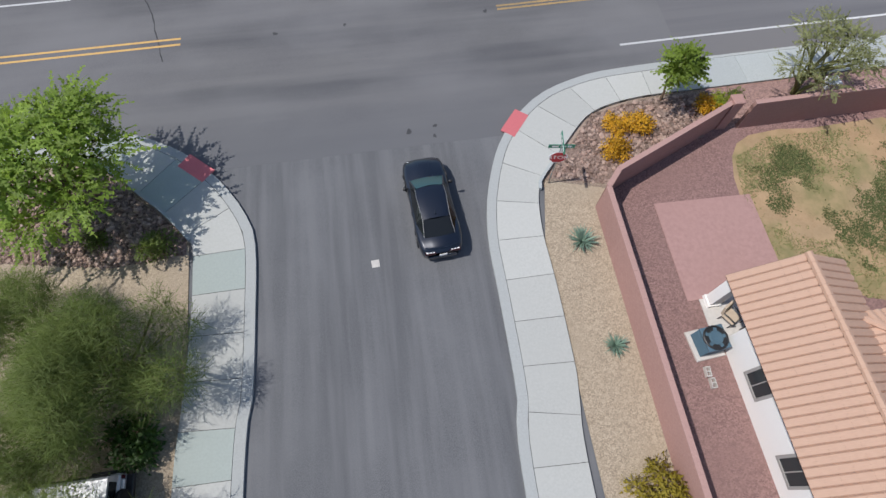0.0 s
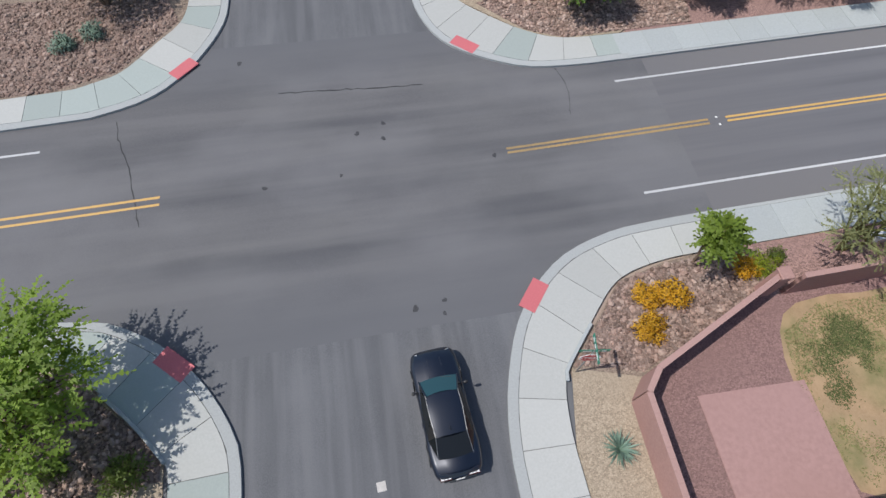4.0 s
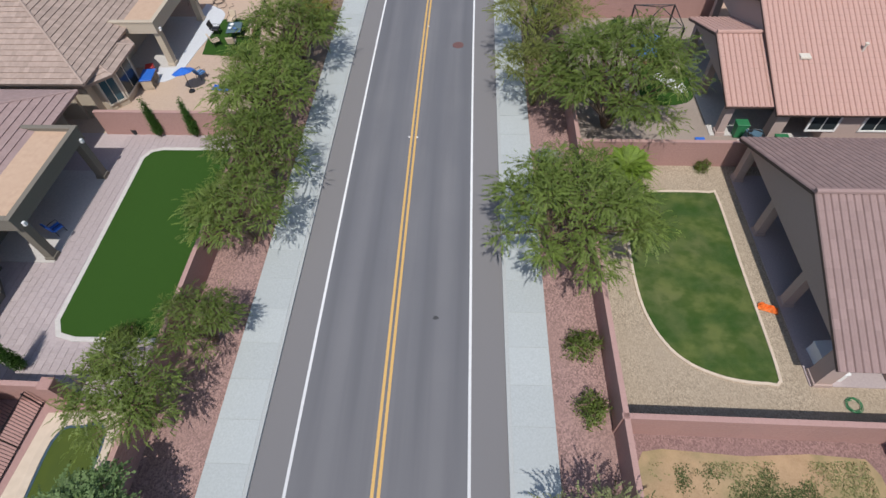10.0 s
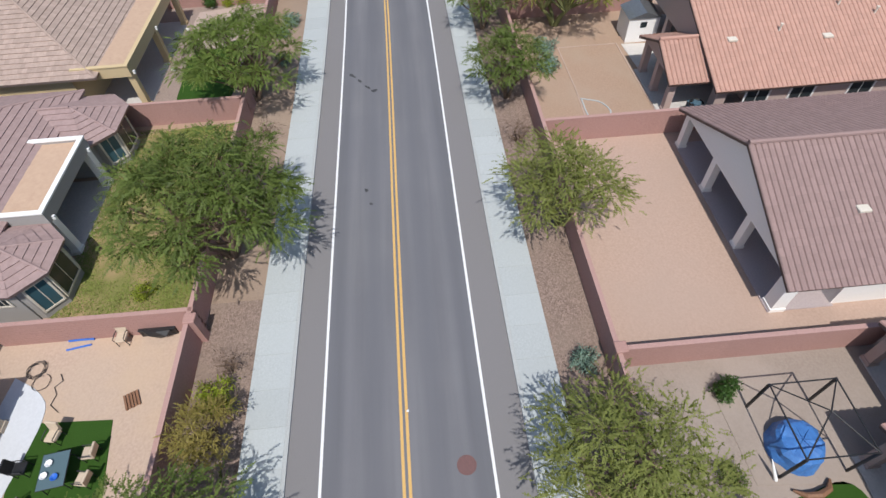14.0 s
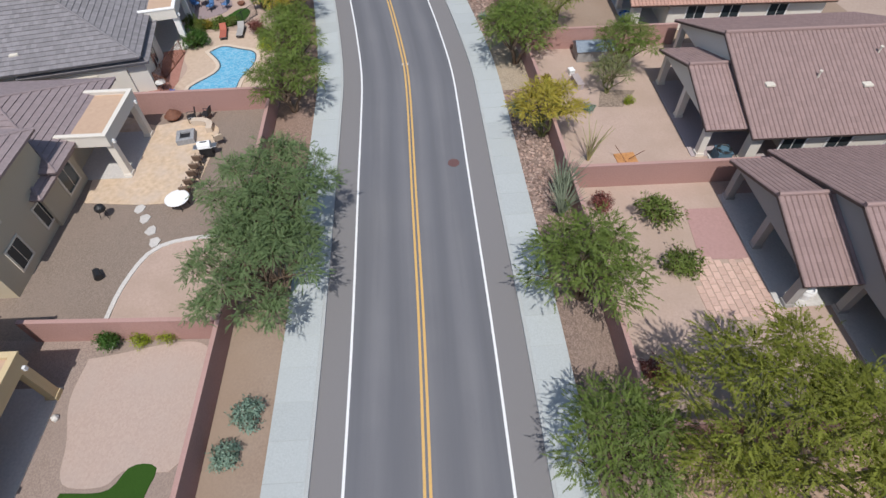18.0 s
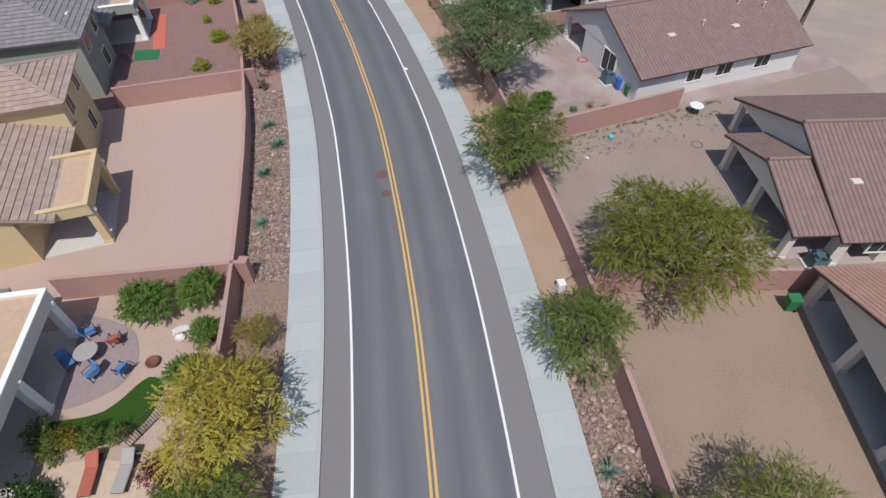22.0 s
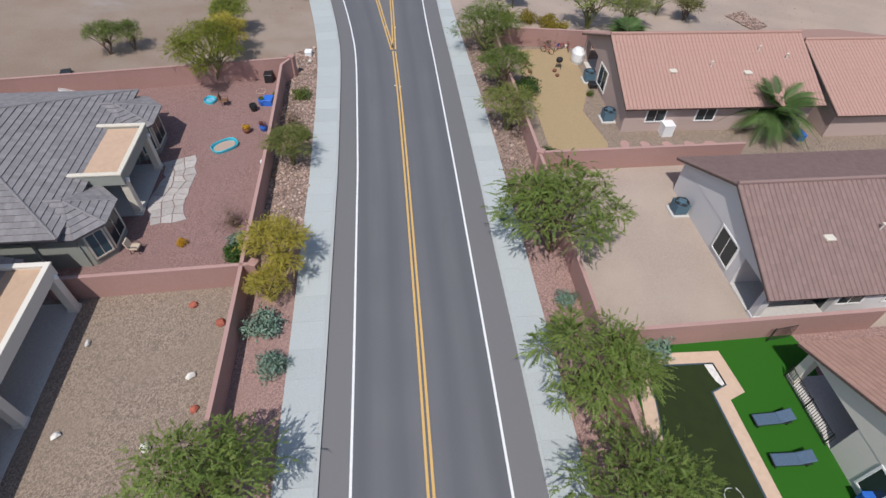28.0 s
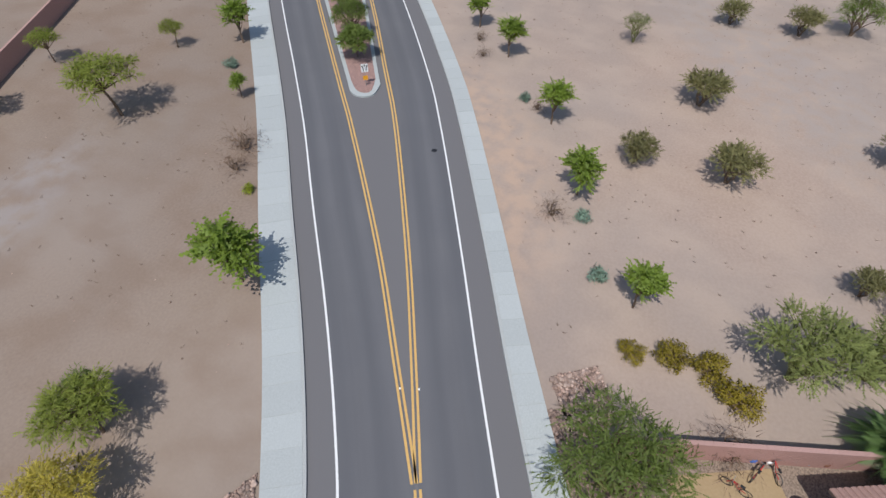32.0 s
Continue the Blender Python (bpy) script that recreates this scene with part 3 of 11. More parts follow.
# ---- shape tools ----
class Shape:
    """Vertices and faces of one mesh, filled piece by piece."""

    def __init__(self):
        self.v, self.f, self.uv = [], [], None

    def add(self, verts, faces):
        n = len(self.v)
        self.v += [tuple(p) for p in verts]
        self.f += [tuple(n + i for i in f) for f in faces]
        return self

    def box(self, x0, y0, z0, x1, y1, z1, m=None, bevel=0.0):
        if bevel:
            b = bevel
            ring = lambda z, d: [(x0 + d, y0 + d, z), (x1 - d, y0 + d, z), (x1 - d, y1 - d, z), (x0 + d, y1 - d, z)]
            vs = ring(z0, 0) + ring(z1 - b, 0) + ring(z1, b)
            fs = [(3, 2, 1, 0), (8, 9, 10, 11)] + [(i + k, (i + 1) % 4 + k, (i + 1) % 4 + k + 4, i + k + 4) for k in (0, 4) for i in range(4)]
        else:
            vs = [(x, y, z) for z in (z0, z1) for x, y in ((x0, y0), (x1, y0), (x1, y1), (x0, y1))]
            fs = [(3, 2, 1, 0), (4, 5, 6, 7)] + [(i, (i + 1) % 4, (i + 1) % 4 + 4, i + 4) for i in range(4)]
        if m is not None:
            vs = [m @ Vector(p) for p in vs]
        return self.add(vs, fs)

    def prism(self, poly, z0, z1):
        n = len(poly)
        area = sum(poly[i][0] * poly[(i + 1) % n][1] - poly[(i + 1) % n][0] * poly[i][1] for i in range(n))
        poly = list(poly) if area > 0 else list(poly)[::-1]
        vs = [(p[0], p[1], z) for z in (z0, z1) for p in poly]
        return self.add(vs, [tuple(range(n))[::-1], tuple(range(n, 2 * n))] + [(i, (i + 1) % n, (i + 1) % n + n, i + n) for i in range(n)])

    def tube(self, path, radii, n=6, cap=True):
        path = [Vector(p) for p in path]
        if isinstance(radii, (int, float)):
            radii = [radii] * len(path)
        rings = []
        for i, p in enumerate(path):
            d = (path[min(i + 1, len(path) - 1)] - path[max(i - 1, 0)]).normalized()
            a = d.orthogonal().normalized() if i == 0 else (a - d * a.dot(d)).normalized()
            b = d.cross(a)
            rings += [p + (a * math.cos(2 * math.pi * k / n) + b * math.sin(2 * math.pi * k / n)) * radii[i] for k in range(n)]
        fs = [(i * n + k, i * n + (k + 1) % n, (i + 1) * n + (k + 1) % n, (i + 1) * n + k) for i in range(len(path) - 1) for k in range(n)]
        if cap:
            fs += [tuple(range(n))[::-1], tuple((len(path) - 1) * n + k for k in range(n))]
        return self.add(rings, fs)

    def lathe(self, prof, n=16, at=(0, 0, 0), sx=1.0, sy=1.0):
        """prof: (radius, z) from the bottom up."""
        vs = [(at[0] + sx * r * math.cos(2 * math.pi * k / n), at[1] + sy * r * math.sin(2 * math.pi * k / n), at[2] + z) for r, z in prof for k in range(n)]
        fs = [(i * n + k, i * n + (k + 1) % n, (i + 1) * n + (k + 1) % n, (i + 1) * n + k) for i in range(len(prof) - 1) for k in range(n)]
        return self.add(vs, fs + [tuple(range(n))[::-1], tuple((len(prof) - 1) * n + k for k in range(n))])

    def rock(self, p, r, rng):
        """A rough stone of 20 faces."""
        t = (1 + 5 ** 0.5) / 2
        vs = [(-1, t, 0), (1, t, 0), (-1, -t, 0), (1, -t, 0), (0, -1, t), (0, 1, t), (0, -1, -t), (0, 1, -t), (t, 0, -1), (t, 0, 1), (-t, 0, -1), (-t, 0, 1)]
        fs = [(0, 11, 5), (0, 5, 1), (0, 1, 7), (0, 7, 10), (0, 10, 11), (1, 5, 9), (5, 11, 4), (11, 10, 2), (10, 7, 6), (7, 1, 8), (3, 9, 4), (3, 4, 2), (3, 2, 6), (3, 6, 8), (3, 8, 9), (4, 9, 5), (2, 4, 11), (6, 2, 10), (8, 6, 7), (9, 8, 1)]
        a, sx, sy, sz = rng.uniform(0, 6.3), rng.uniform(0.75, 1.25), rng.uniform(0.6, 1.0), rng.uniform(0.4, 0.75)
        ca, sa, out = math.cos(a), math.sin(a), []
        for x, y, z in vs:
            k = r / 1.9 * rng.uniform(0.8, 1.15)
            x, y, z = x * sx * k, y * sy * k, z * sz * k
            out.append((p[0] + x * ca - y * sa, p[1] + x * sa + y * ca, p[2] + z))
        return self.add(out, fs)

    def mesh(self, name, material, smooth=False):
        me = bpy.data.meshes.new(name)
        me.from_pydata(self.v, [], self.f)
        if self.uv:
            layer = me.uv_layers.new(name="UVMap")
            flat = [c for f in self.f for i in f for c in self.uv[i]]
            layer.data.foreach_set("uv", flat)
        if smooth:
            me.polygons.foreach_set("use_smooth", [True] * len(me.polygons))
        me.materials.append(material)
        me.update()
        return me


def part(name, shape, material, parent=None, label="", m=None, smooth=False):
    """One mesh object; under a thing or part if parent is given."""
    ob = new(name, shape if isinstance(shape, bpy.types.Mesh) else shape.mesh(name, material, smooth))
    if parent is not None:
        ob.parent = parent
    if m is not None:
        ob.matrix_basis = m
    return tagged(ob, label)


def thing(name, label, category, m=None, group="", kind=""):
    ob = new(name)
    ob.empty_display_size = 0.3
    if m is not None:
        ob.matrix_basis = m
    return tagged(ob, label, category, group, kind)


def sheet(name, poly, z, material, label, category="ground", kind="structure"):
    """A flat patch of ground with a thin edge."""
    return tagged(part(name, Shape().prism(poly, -0.03, z), material), label, category, kind=kind)


def curve(points, step=1.0):
    """A smooth line through the points, resampled evenly."""
    ps = [Vector(p) for p in points]
    ps = [2 * ps[0] - ps[1]] + ps + [2 * ps[-1] - ps[-2]]
    fine = []
    for i in range(1, len(ps) - 2):
        a, b, c, d = ps[i - 1:i + 3]
        n = max(4, int((c - b).length / 0.5))
        for k in range(n):
            t = k / n
            fine.append(0.5 * ((2 * b) + (c - a) * t + (2 * a - 5 * b + 4 * c - d) * t * t + (3 * b - a - 3 * c + d) * t ** 3))
    fine.append(ps[-2])
    out, left = [fine[0]], step
    for a, b in zip(fine, fine[1:]):
        d = (b - a).length
        while d >= left > 0:
            a = a + (b - a) * (left / d)
            out.append(a)
            d, left = (b - a).length, step
        left -= d
    return out


def offset(line, d):
    """The line moved d metres to its left."""
    out = []
    for i, p in enumerate(line):
        t = (line[min(i + 1, len(line) - 1)] - line[max(i - 1, 0)]).normalized()
        out.append(p + Vector((-t.y, t.x)) * d)
    return out


def strip(a, b, z0, z1=None, s=None):
    """A band between two lines of equal count; solid if z1 is given."""
    s = s or Shape()
    n = len(a)
    if z1 is None:
        base = len(s.v)
        s.add([(p.x, p.y, z0) for p in a] + [(p.x, p.y, z0) for p in b], [(n + i, n + i + 1, i + 1, i) for i in range(n - 1)])
        return s
    vs = [(p.x, p.y, z) for line, z in ((b, z0), (a, z0), (a, z1), (b, z1)) for p in line]
    fs = [(j * n + i, j * n + i + 1, ((j + 1) % 4) * n + i + 1, ((j + 1) % 4) * n + i) for j in range(4) for i in range(n - 1)]
    fs += [(0, n, 2 * n, 3 * n), (n - 1, 4 * n - 1, 3 * n - 1, 2 * n - 1)]
    return s.add(vs, fs)

# ---- ground and road ----
CENTRE = curve([(-150, 21.0), (-60, 21.6), (-20, 22.2), (0, 22.6), (17, 22.98), (29, 23.2), (48, 23.5), (64, 23.64), (82, 23.7), (95, 23.82), (106, 24.12), (118.6, 24.5), (124.7, 25.1), (133.3, 26.35), (139, 27.37), (146.1, 28.88), (155.3, 31.15), (164.5, 34.05), (170.5, 36.1), (178.7, 39.25), (190.5, 44.4), (198.8, 48.1), (211.1, 53.65), (220, 57.75), (226.5, 60.85)])


def stretch(line, x0, x1):
    return [p for p in line if x0 <= p.x <= x1]


def guide(d, flare):
    far = offset(CENTRE, d)
    return curve([p for p in far if p.x < 214][::6] + [Vector(p) for p in flare])


WHITE_L = guide(3.63, [(222.2, 62.95), (227.6, 65.85), (234.1, 69.85), (242.3, 75.3), (250.4, 80.6), (258.7, 86.4), (275, 98), (310, 122), (420, 198)])
WHITE_R = guide(-3.7, [(224.8, 55.86), (233.4, 59.88), (241.9, 63.75), (254.5, 69.74), (263.3, 74.4), (280, 84.5), (315, 107), (420, 178)])
YELLOW_L = curve([(226.5, 61.0), (231.9, 64.2), (240, 69.05), (251.8, 76.85), (258, 81.2), (275, 93), (310, 117), (420, 193)])
YELLOW_R = curve([(226.6, 60.85), (232.2, 63.3), (240.65, 67.15), (253.1, 73.3), (261, 77.7), (280, 88.7), (315, 111), (420, 182)])
SIDE_L, SIDE_R = offset(WHITE_L, 1.45), offset(WHITE_R, -1.6)


def widened(line, d0, d1, x0, x1):
    """Offset that changes from d0 to d1 between x0 and x1."""
    near, far = offset(line, d0), offset(line, d1)
    return [a + (b - a) * min(1.0, max(0.0, (p.x - x0) / (x1 - x0))) for p, a, b in zip(line, near, far)]


WALK_L, WALK_R = widened(WHITE_L, 3.5, 3.85, 215, 238), widened(WHITE_R, -3.6, -3.15, 215, 238)
FENCE_L, FENCE_R = offset(WHITE_L, 6.4), offset(WHITE_R, -6.1)

ground_bm = Shape()
N = 60
xs = [-900 + 2200 * i / N for i in range(N + 1)]
ys = [-1000 + 2200 * i / N for i in range(N + 1)]
ground_bm.add([(x, y, -0.03) for y in ys for x in xs], [(j * (N + 1) + i, j * (N + 1) + i + 1, (j + 1) * (N + 1) + i + 1, (j + 1) * (N + 1) + i) for j in range(N) for i in range(N)])
tagged(part("ground", ground_bm, DIRT), "pinkish tan desert dirt ground", "ground", kind="structure")

tagged(part("road", strip(SIDE_L, [min(SIDE_R, key=lambda q: (q - p).length) for p in SIDE_L], 0.0), SHOULDER), "worn grey asphalt street with lighter shoulders", "road", kind="structure")


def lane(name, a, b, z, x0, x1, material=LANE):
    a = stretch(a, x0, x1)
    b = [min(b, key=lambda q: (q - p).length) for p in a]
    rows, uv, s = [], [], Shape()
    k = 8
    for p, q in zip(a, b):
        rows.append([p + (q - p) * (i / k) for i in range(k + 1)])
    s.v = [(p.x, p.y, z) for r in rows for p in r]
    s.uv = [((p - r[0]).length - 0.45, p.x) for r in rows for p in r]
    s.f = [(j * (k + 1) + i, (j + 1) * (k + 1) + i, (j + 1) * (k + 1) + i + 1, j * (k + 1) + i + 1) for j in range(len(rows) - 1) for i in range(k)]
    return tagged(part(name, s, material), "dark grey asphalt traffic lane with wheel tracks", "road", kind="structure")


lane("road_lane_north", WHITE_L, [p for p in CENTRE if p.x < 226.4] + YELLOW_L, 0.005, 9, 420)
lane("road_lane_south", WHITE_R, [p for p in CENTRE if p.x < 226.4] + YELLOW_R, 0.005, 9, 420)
# crossing: side streets and the western arm
crossing = Shape()
crossing.prism([(-150, 15.5), (-15, 16), (-10, 14), (6, 14.2), (10, 17.0), (15, 17.6), (15, 28.4), (10, 28.6), (5, 32), (-9.5, 32.4), (-12, 31), (-16, 29), (-150, 28.5)], -0.02, 0.012)
tagged(part("crossing", crossing, ASPHALT), "weathered grey asphalt junction with pale stains", "road", kind="structure")
sheet("side_street", [(-10.5, 15), (-9.9, -60), (6, -60), (6, 15)], 0.009, ASPHALT_SIDE, "grey asphalt side street", "road")
sheet("side_street", [(5, 31.5), (5, 90), (-9.5, 90), (-9.7, 31.5)], 0.009, ASPHALT_SIDE, "grey asphalt side street", "road")


def painted(name, line, width, material, label, z=0.012):
    return tagged(part(name, strip(offset(line, width / 2), offset(line, -width / 2), z), material), label, "road marking", kind="structure")


painted("edge_line_north", stretch(WHITE_L, 12.4, 420), 0.13, WHITE_PAINT, "solid white edge line on asphalt", 0.016)
painted("edge_line_south", stretch(WHITE_R, 11.1, 420), 0.13, WHITE_PAINT, "solid white edge line on asphalt", 0.016)
for d in (-0.13, 0.13):
    painted("centre_line", offset(stretch(CENTRE, 17.0, 227), d), 0.135, YELLOW, "yellow double centre line", 0.017)
    painted("worn_line", offset(stretch(CENTRE, 5.5, 17.0), d), 0.14, YELLOW_WORN, "worn brownish yellow start of the centre line", 0.017)
    painted("centre_line", offset(stretch(CENTRE, -150, -10.4), d * 1.6), 0.135, YELLOW, "yellow double centre line", 0.017)
    painted("island_line", offset(stretch(YELLOW_L, 226, 330), d), 0.135, YELLOW, "yellow double line beside the island", 0.018)
    painted("island_line", offset(stretch(YELLOW_R, 226, 330), d), 0.135, YELLOW, "yellow double line beside the island", 0.018)
painted("edge_line_west", stretch(offset(CENTRE, 4.0), -150, -17), 0.13, WHITE_PAINT, "solid white edge line on asphalt", 0.018)
painted("edge_line_west", stretch(offset(CENTRE, -3.9), -150, -17), 0.13, WHITE_PAINT, "solid white edge line on asphalt", 0.018)

edge = [p for p in WALK_L if p.x > 215]
sheet("desert_ground", [(p.x, p.y) for p in edge[::4]] + [(420, 420), (120, 420), (150, 130), (204, 92), (218.4, 67.6)], 0.0, DIRT_NORTH, "brown desert dirt with sparse scrub")

# ---- pavements: kerb and slabs ----
def pavement(name, inner, outer, joint=1.83, label="pale concrete pavement with tooled joints", z=0.15):
    """inner: kerb line; outer: far edge; both Vectors of equal count."""
    base = thing(name, label, "pavement", kind="structure")
    n = len(inner)
    broad = 0.42 if "corner" in name else 0.16
    kerb_in = [p + (q - p).normalized() * broad for p, q in zip(inner, outer)]
    part("kerb", strip(inner, kerb_in, -0.02, z), KERB, base)
    part("bed", strip(kerb_in, outer, -0.03, z - 0.02), JOINT if "corner" in name else KERB, base)
    tints = random.Random(len(inner))
    dist = [0.0]
    for i in range(1, n):
        dist.append(dist[-1] + (0.5 * (inner[i] + outer[i]) - 0.5 * (inner[i - 1] + outer[i - 1])).length)
    count = max(1, round(dist[-1] / joint))
    step = dist[-1] / count

    def at(d, line):
        i = max(0, min(n - 2, next((k for k in range(n - 1) if dist[k + 1] >= d), n - 2)))
        f = (d - dist[i]) / max(1e-6, dist[i + 1] - dist[i])
        return line[i] + (line[i + 1] - line[i]) * f

    inside = [p + (q - p).normalized() * (broad + 0.022) for p, q in zip(inner, outer)]
    for k in range(count):
        a, b = k * step + 0.012, (k + 1) * step - 0.012
        s = Shape()
        steps = [a + (b - a) * i / 4 for i in range(5)]
        quad = [at(i, inside) for i in steps] + [at(i, outer) for i in steps[::-1]]
        s.prism([(p.x, p.y) for p in quad], -0.02, z - 0.004)
        part("slab", s, tints.choice((CONCRETE_PALE, CONCRETE_PALE, CONCRETE_GREEN)) if "corner" in name else CONCRETE, base)
    return base


def lines(a, b, step=0.8):
    """Two lines of points made equal in count."""
    n = max(8, int(sum(((Vector(q) - Vector(p)).length for p, q in zip(a, a[1:]))) / step))
    def even(c):
        c = curve(c, 0.1)
        return [c[round(i * (len(c) - 1) / n)] for i in range(n + 1)]
    first = even(a)
    fine = curve(b, 0.05)
    return first, [fine[0]] + [min(fine, key=lambda q: (q - p).length) for p in first[1:-1]] + [fine[-1]]


def pick(line, x0, x1):
    return [p for p in line if x0 <= p.x <= x1]


def matched(line_in, line_out, x0, x1):
    a = pick(line_in, x0, x1)
    return a, [min(line_out, key=lambda q: (q - p).length) for p in a]


for nm, li, lo, x0 in (("pavement_north", SIDE_L, WALK_L, 13.2), ("pavement_south", SIDE_R, WALK_R, 13.2)):
    pavement(nm, *matched(li, lo, x0, 290))
pavement("pavement_corner_south_east", *lines([(2.3, -45), (2.4, -20), (2.45, -1.5), (2.83, 2), (2.92, 6.2), (2.95, 8.84), (3.44, 11.37), (4.63, 14.08), (6.78, 16.24), (9.41, 17.25), (11.6, 17.5), (14.4, 17.63)], [(4.8, -45), (4.85, -20), (4.9, -1.8), (5.3, 2.1), (5.42, 6.3), (5.4, 9.05), (5.87, 11.35), (7.4, 13.1), (9.18, 14.85), (11.5, 15.5), (14.4, 15.63)]), z=0.147)
pavement("pavement_corner_south_west", *lines([(-60, 17.0), (-30, 17.1), (-18, 17.0), (-13.7, 16.6), (-12.2, 16.2), (-10.2, 14.95), (-8.5, 13.1), (-7.35, 11.08), (-7.05, 9.66), (-7.05, 6.84), (-7.14, 3.46), (-7.46, 0), (-7.9, -20), (-8, -45)], [(-60, 15.0), (-30, 15.2), (-18, 15.3), (-15.4, 15.2), (-13.9, 14.6), (-12.5, 13.4), (-11, 11.9), (-9.81, 10.4), (-9.65, 9.0), (-9.61, 6.96), (-9.78, 3.1), (-9.94, 0.3), (-10.2, -20), (-10.3, -45)]))
pavement("pavement_corner_north_east", *lines([(2.5, 85), (2.57, 60), (2.58, 43), (2.73, 36.4), (3.12, 33.1), (4.46, 30.55), (7.83, 28.45), (10.97, 28.0), (14.4, 28.01)], [(4.6, 85), (4.6, 60), (5.0, 43), (4.79, 36.3), (5.6, 34.3), (7.2, 32.6), (8.86, 31.17), (10.95, 30.2), (14.4, 30.06)]), z=0.147)
pavement("pavement_corner_north_west", *lines([(-60, 27.4), (-30, 27.6), (-17, 27.95), (-14.3, 28.2), (-11.7, 29.2), (-9.8, 31.25), (-8.4, 34), (-8.05, 36.3), (-8.1, 40), (-8.1, 60), (-8.1, 85)], [(-60, 29.6), (-30, 29.8), (-17.2, 30.15), (-15.6, 30.5), (-13.75, 31.1), (-11.9, 33.3), (-10.8, 34.7), (-10.4, 36.4), (-10.4, 40), (-10.4, 60), (-10.4, 85)]))

# red tactile pads and red-painted kerb
def pad(m, w, d, label="red tactile ramp pad"):
    s = Shape().box(-w / 2, -d / 2, 0.1, w / 2, d / 2, 0.153)
    for i in range(int(w / 0.12)):
        for j in range(int(d / 0.12)):
            x, y = -w / 2 + 0.08 + i * 0.12, -d / 2 + 0.08 + j * 0.12
            s.lathe([(0.025, 0.15), (0.018, 0.16)], 5, (x, y, 0))
    tagged(part("ramp_pad", s, RED_PAD, m=m), label, "ramp pad", kind="structure")


pad(pose(5.35, 14.75, 0, 0, 0, 51), 1.5, 0.75)
pad(pose(-9.75, 14.15, 0, 0, 0, -42), 1.55, 0.8)
pad(pose(5.25, 30.5, 0, 0, 0, -43), 1.55, 0.78)
pad(pose(-10.35, 30.95, 0, 0, 0, 45), 1.5, 0.75)
a, b = lines([(2.58, 42.6), (2.62, 39.4), (2.7, 36.5)], [(2.78, 42.6), (2.82, 39.4), (2.9, 36.5)])
tagged(part("red_kerb", strip(a, b, 0.0, 0.155), RED_PAD), "red-painted kerb beside the hydrant", "kerb", kind="structure")

# ---- planting strips and yards ----
def band(name, lo, li, x0, x1, z, material, label):
    a = pick(li, x0, x1)
    b = [min(lo, key=lambda q: (q - p).length) for p in a]
    return tagged(part(name, strip(a, b, -0.02, z), material), label, "ground", kind="structure")


for x0, x1, m_, lb in ((14, 47, GRAVEL_PINK, "pinkish gravel planting strip"), (47, 62, STRIP_BROWN, "dusty brown dirt and gravel planting strip"), (62, 106, DIRT_BROWN, "bare brown dirt planting strip"), (106, 139, GRAVEL_RUST, "rusty brown gravel planting strip"), (139, 162, GRAVEL_PINK, "pink gravel strip with riprap"), (162, 200, GRAVEL_PINK, "pinkish gravel planting strip"), (200, 219, GRAVEL_BROWN, "brown gravel strip with riprap")):
    band("planting_strip_north", WALK_L, FENCE_L, x0, x1 + 1.2, 0.03 + 0.004 * (int(x0) % 4), m_, lb)
for x0, x1, m_, lb in ((14.5, 52, GRAVEL_PINK, "pinkish gravel planting strip"), (52, 98, STRIP_BROWN, "dusty brown dirt and gravel planting strip"), (98, 136, GRAVEL_TAN, "tan gravel strip with riprap"), (136, 180, DIRT_RUST, "rusty tan dirt planting strip"), (180, 206, GRAVEL_PINK, "pinkish gravel planting strip"), (206, 233, GRAVEL_TAN, "tan gravel strip with riprap")):
    band("planting_strip_south", WALK_R, FENCE_R, x0, x1 + 1.2, 0.03 + 0.004 * (int(x0) % 4), m_, lb)

SOUTH = [((25.1, 13.5), (25.2, -16)), ((41.0, 13.6), (41.0, -16)), ((57.3, 13.7), (57.2, -16)), ((73.6, 13.8), (73.4, -16)), ((89.8, 13.9), (89.7, -16)), ((106.1, 14.1), (106.1, -16)), ((122.9, 15.0), (122.9, -16)), ((138.8, 17.2), (140.2, -14)), ((152.9, 18.9), (165.5, -10)), ((168.2, 24.2), (182.0, -8)), ((183.8, 30.6), (199.5, -5)), ((198.3, 37.0), (214.5, 2)), ((212.6, 43.5), (228.5, 9)), ((231.4, 52.0), (240.5, 20))]
NORTH = [((25.4, 33.1), (25.4, 62)), ((43.2, 33.3), (43.3, 62)), ((61.5, 33.5), (61.7, 62)), ((78.9, 33.6), (79.3, 62)), ((96.2, 33.8), (97.2, 62)), ((116.2, 34.4), (116.0, 64)), ((138.9, 36.9), (134.3, 66)), ((160.2, 42.2), (150.5, 72)), ((179.8, 49.8), (164.5, 80)), ((196.1, 57.1), (182.0, 86)), ((218.5, 67.4), (204.5, 91))]


def yard(side, i, material, label, z=0.026):
    (a, b), (c, d) = (SOUTH, NORTH)[side][i - 1], (SOUTH, NORTH)[side][i]
    return sheet("yard_ground", [a, c, d, b], z, material, label)


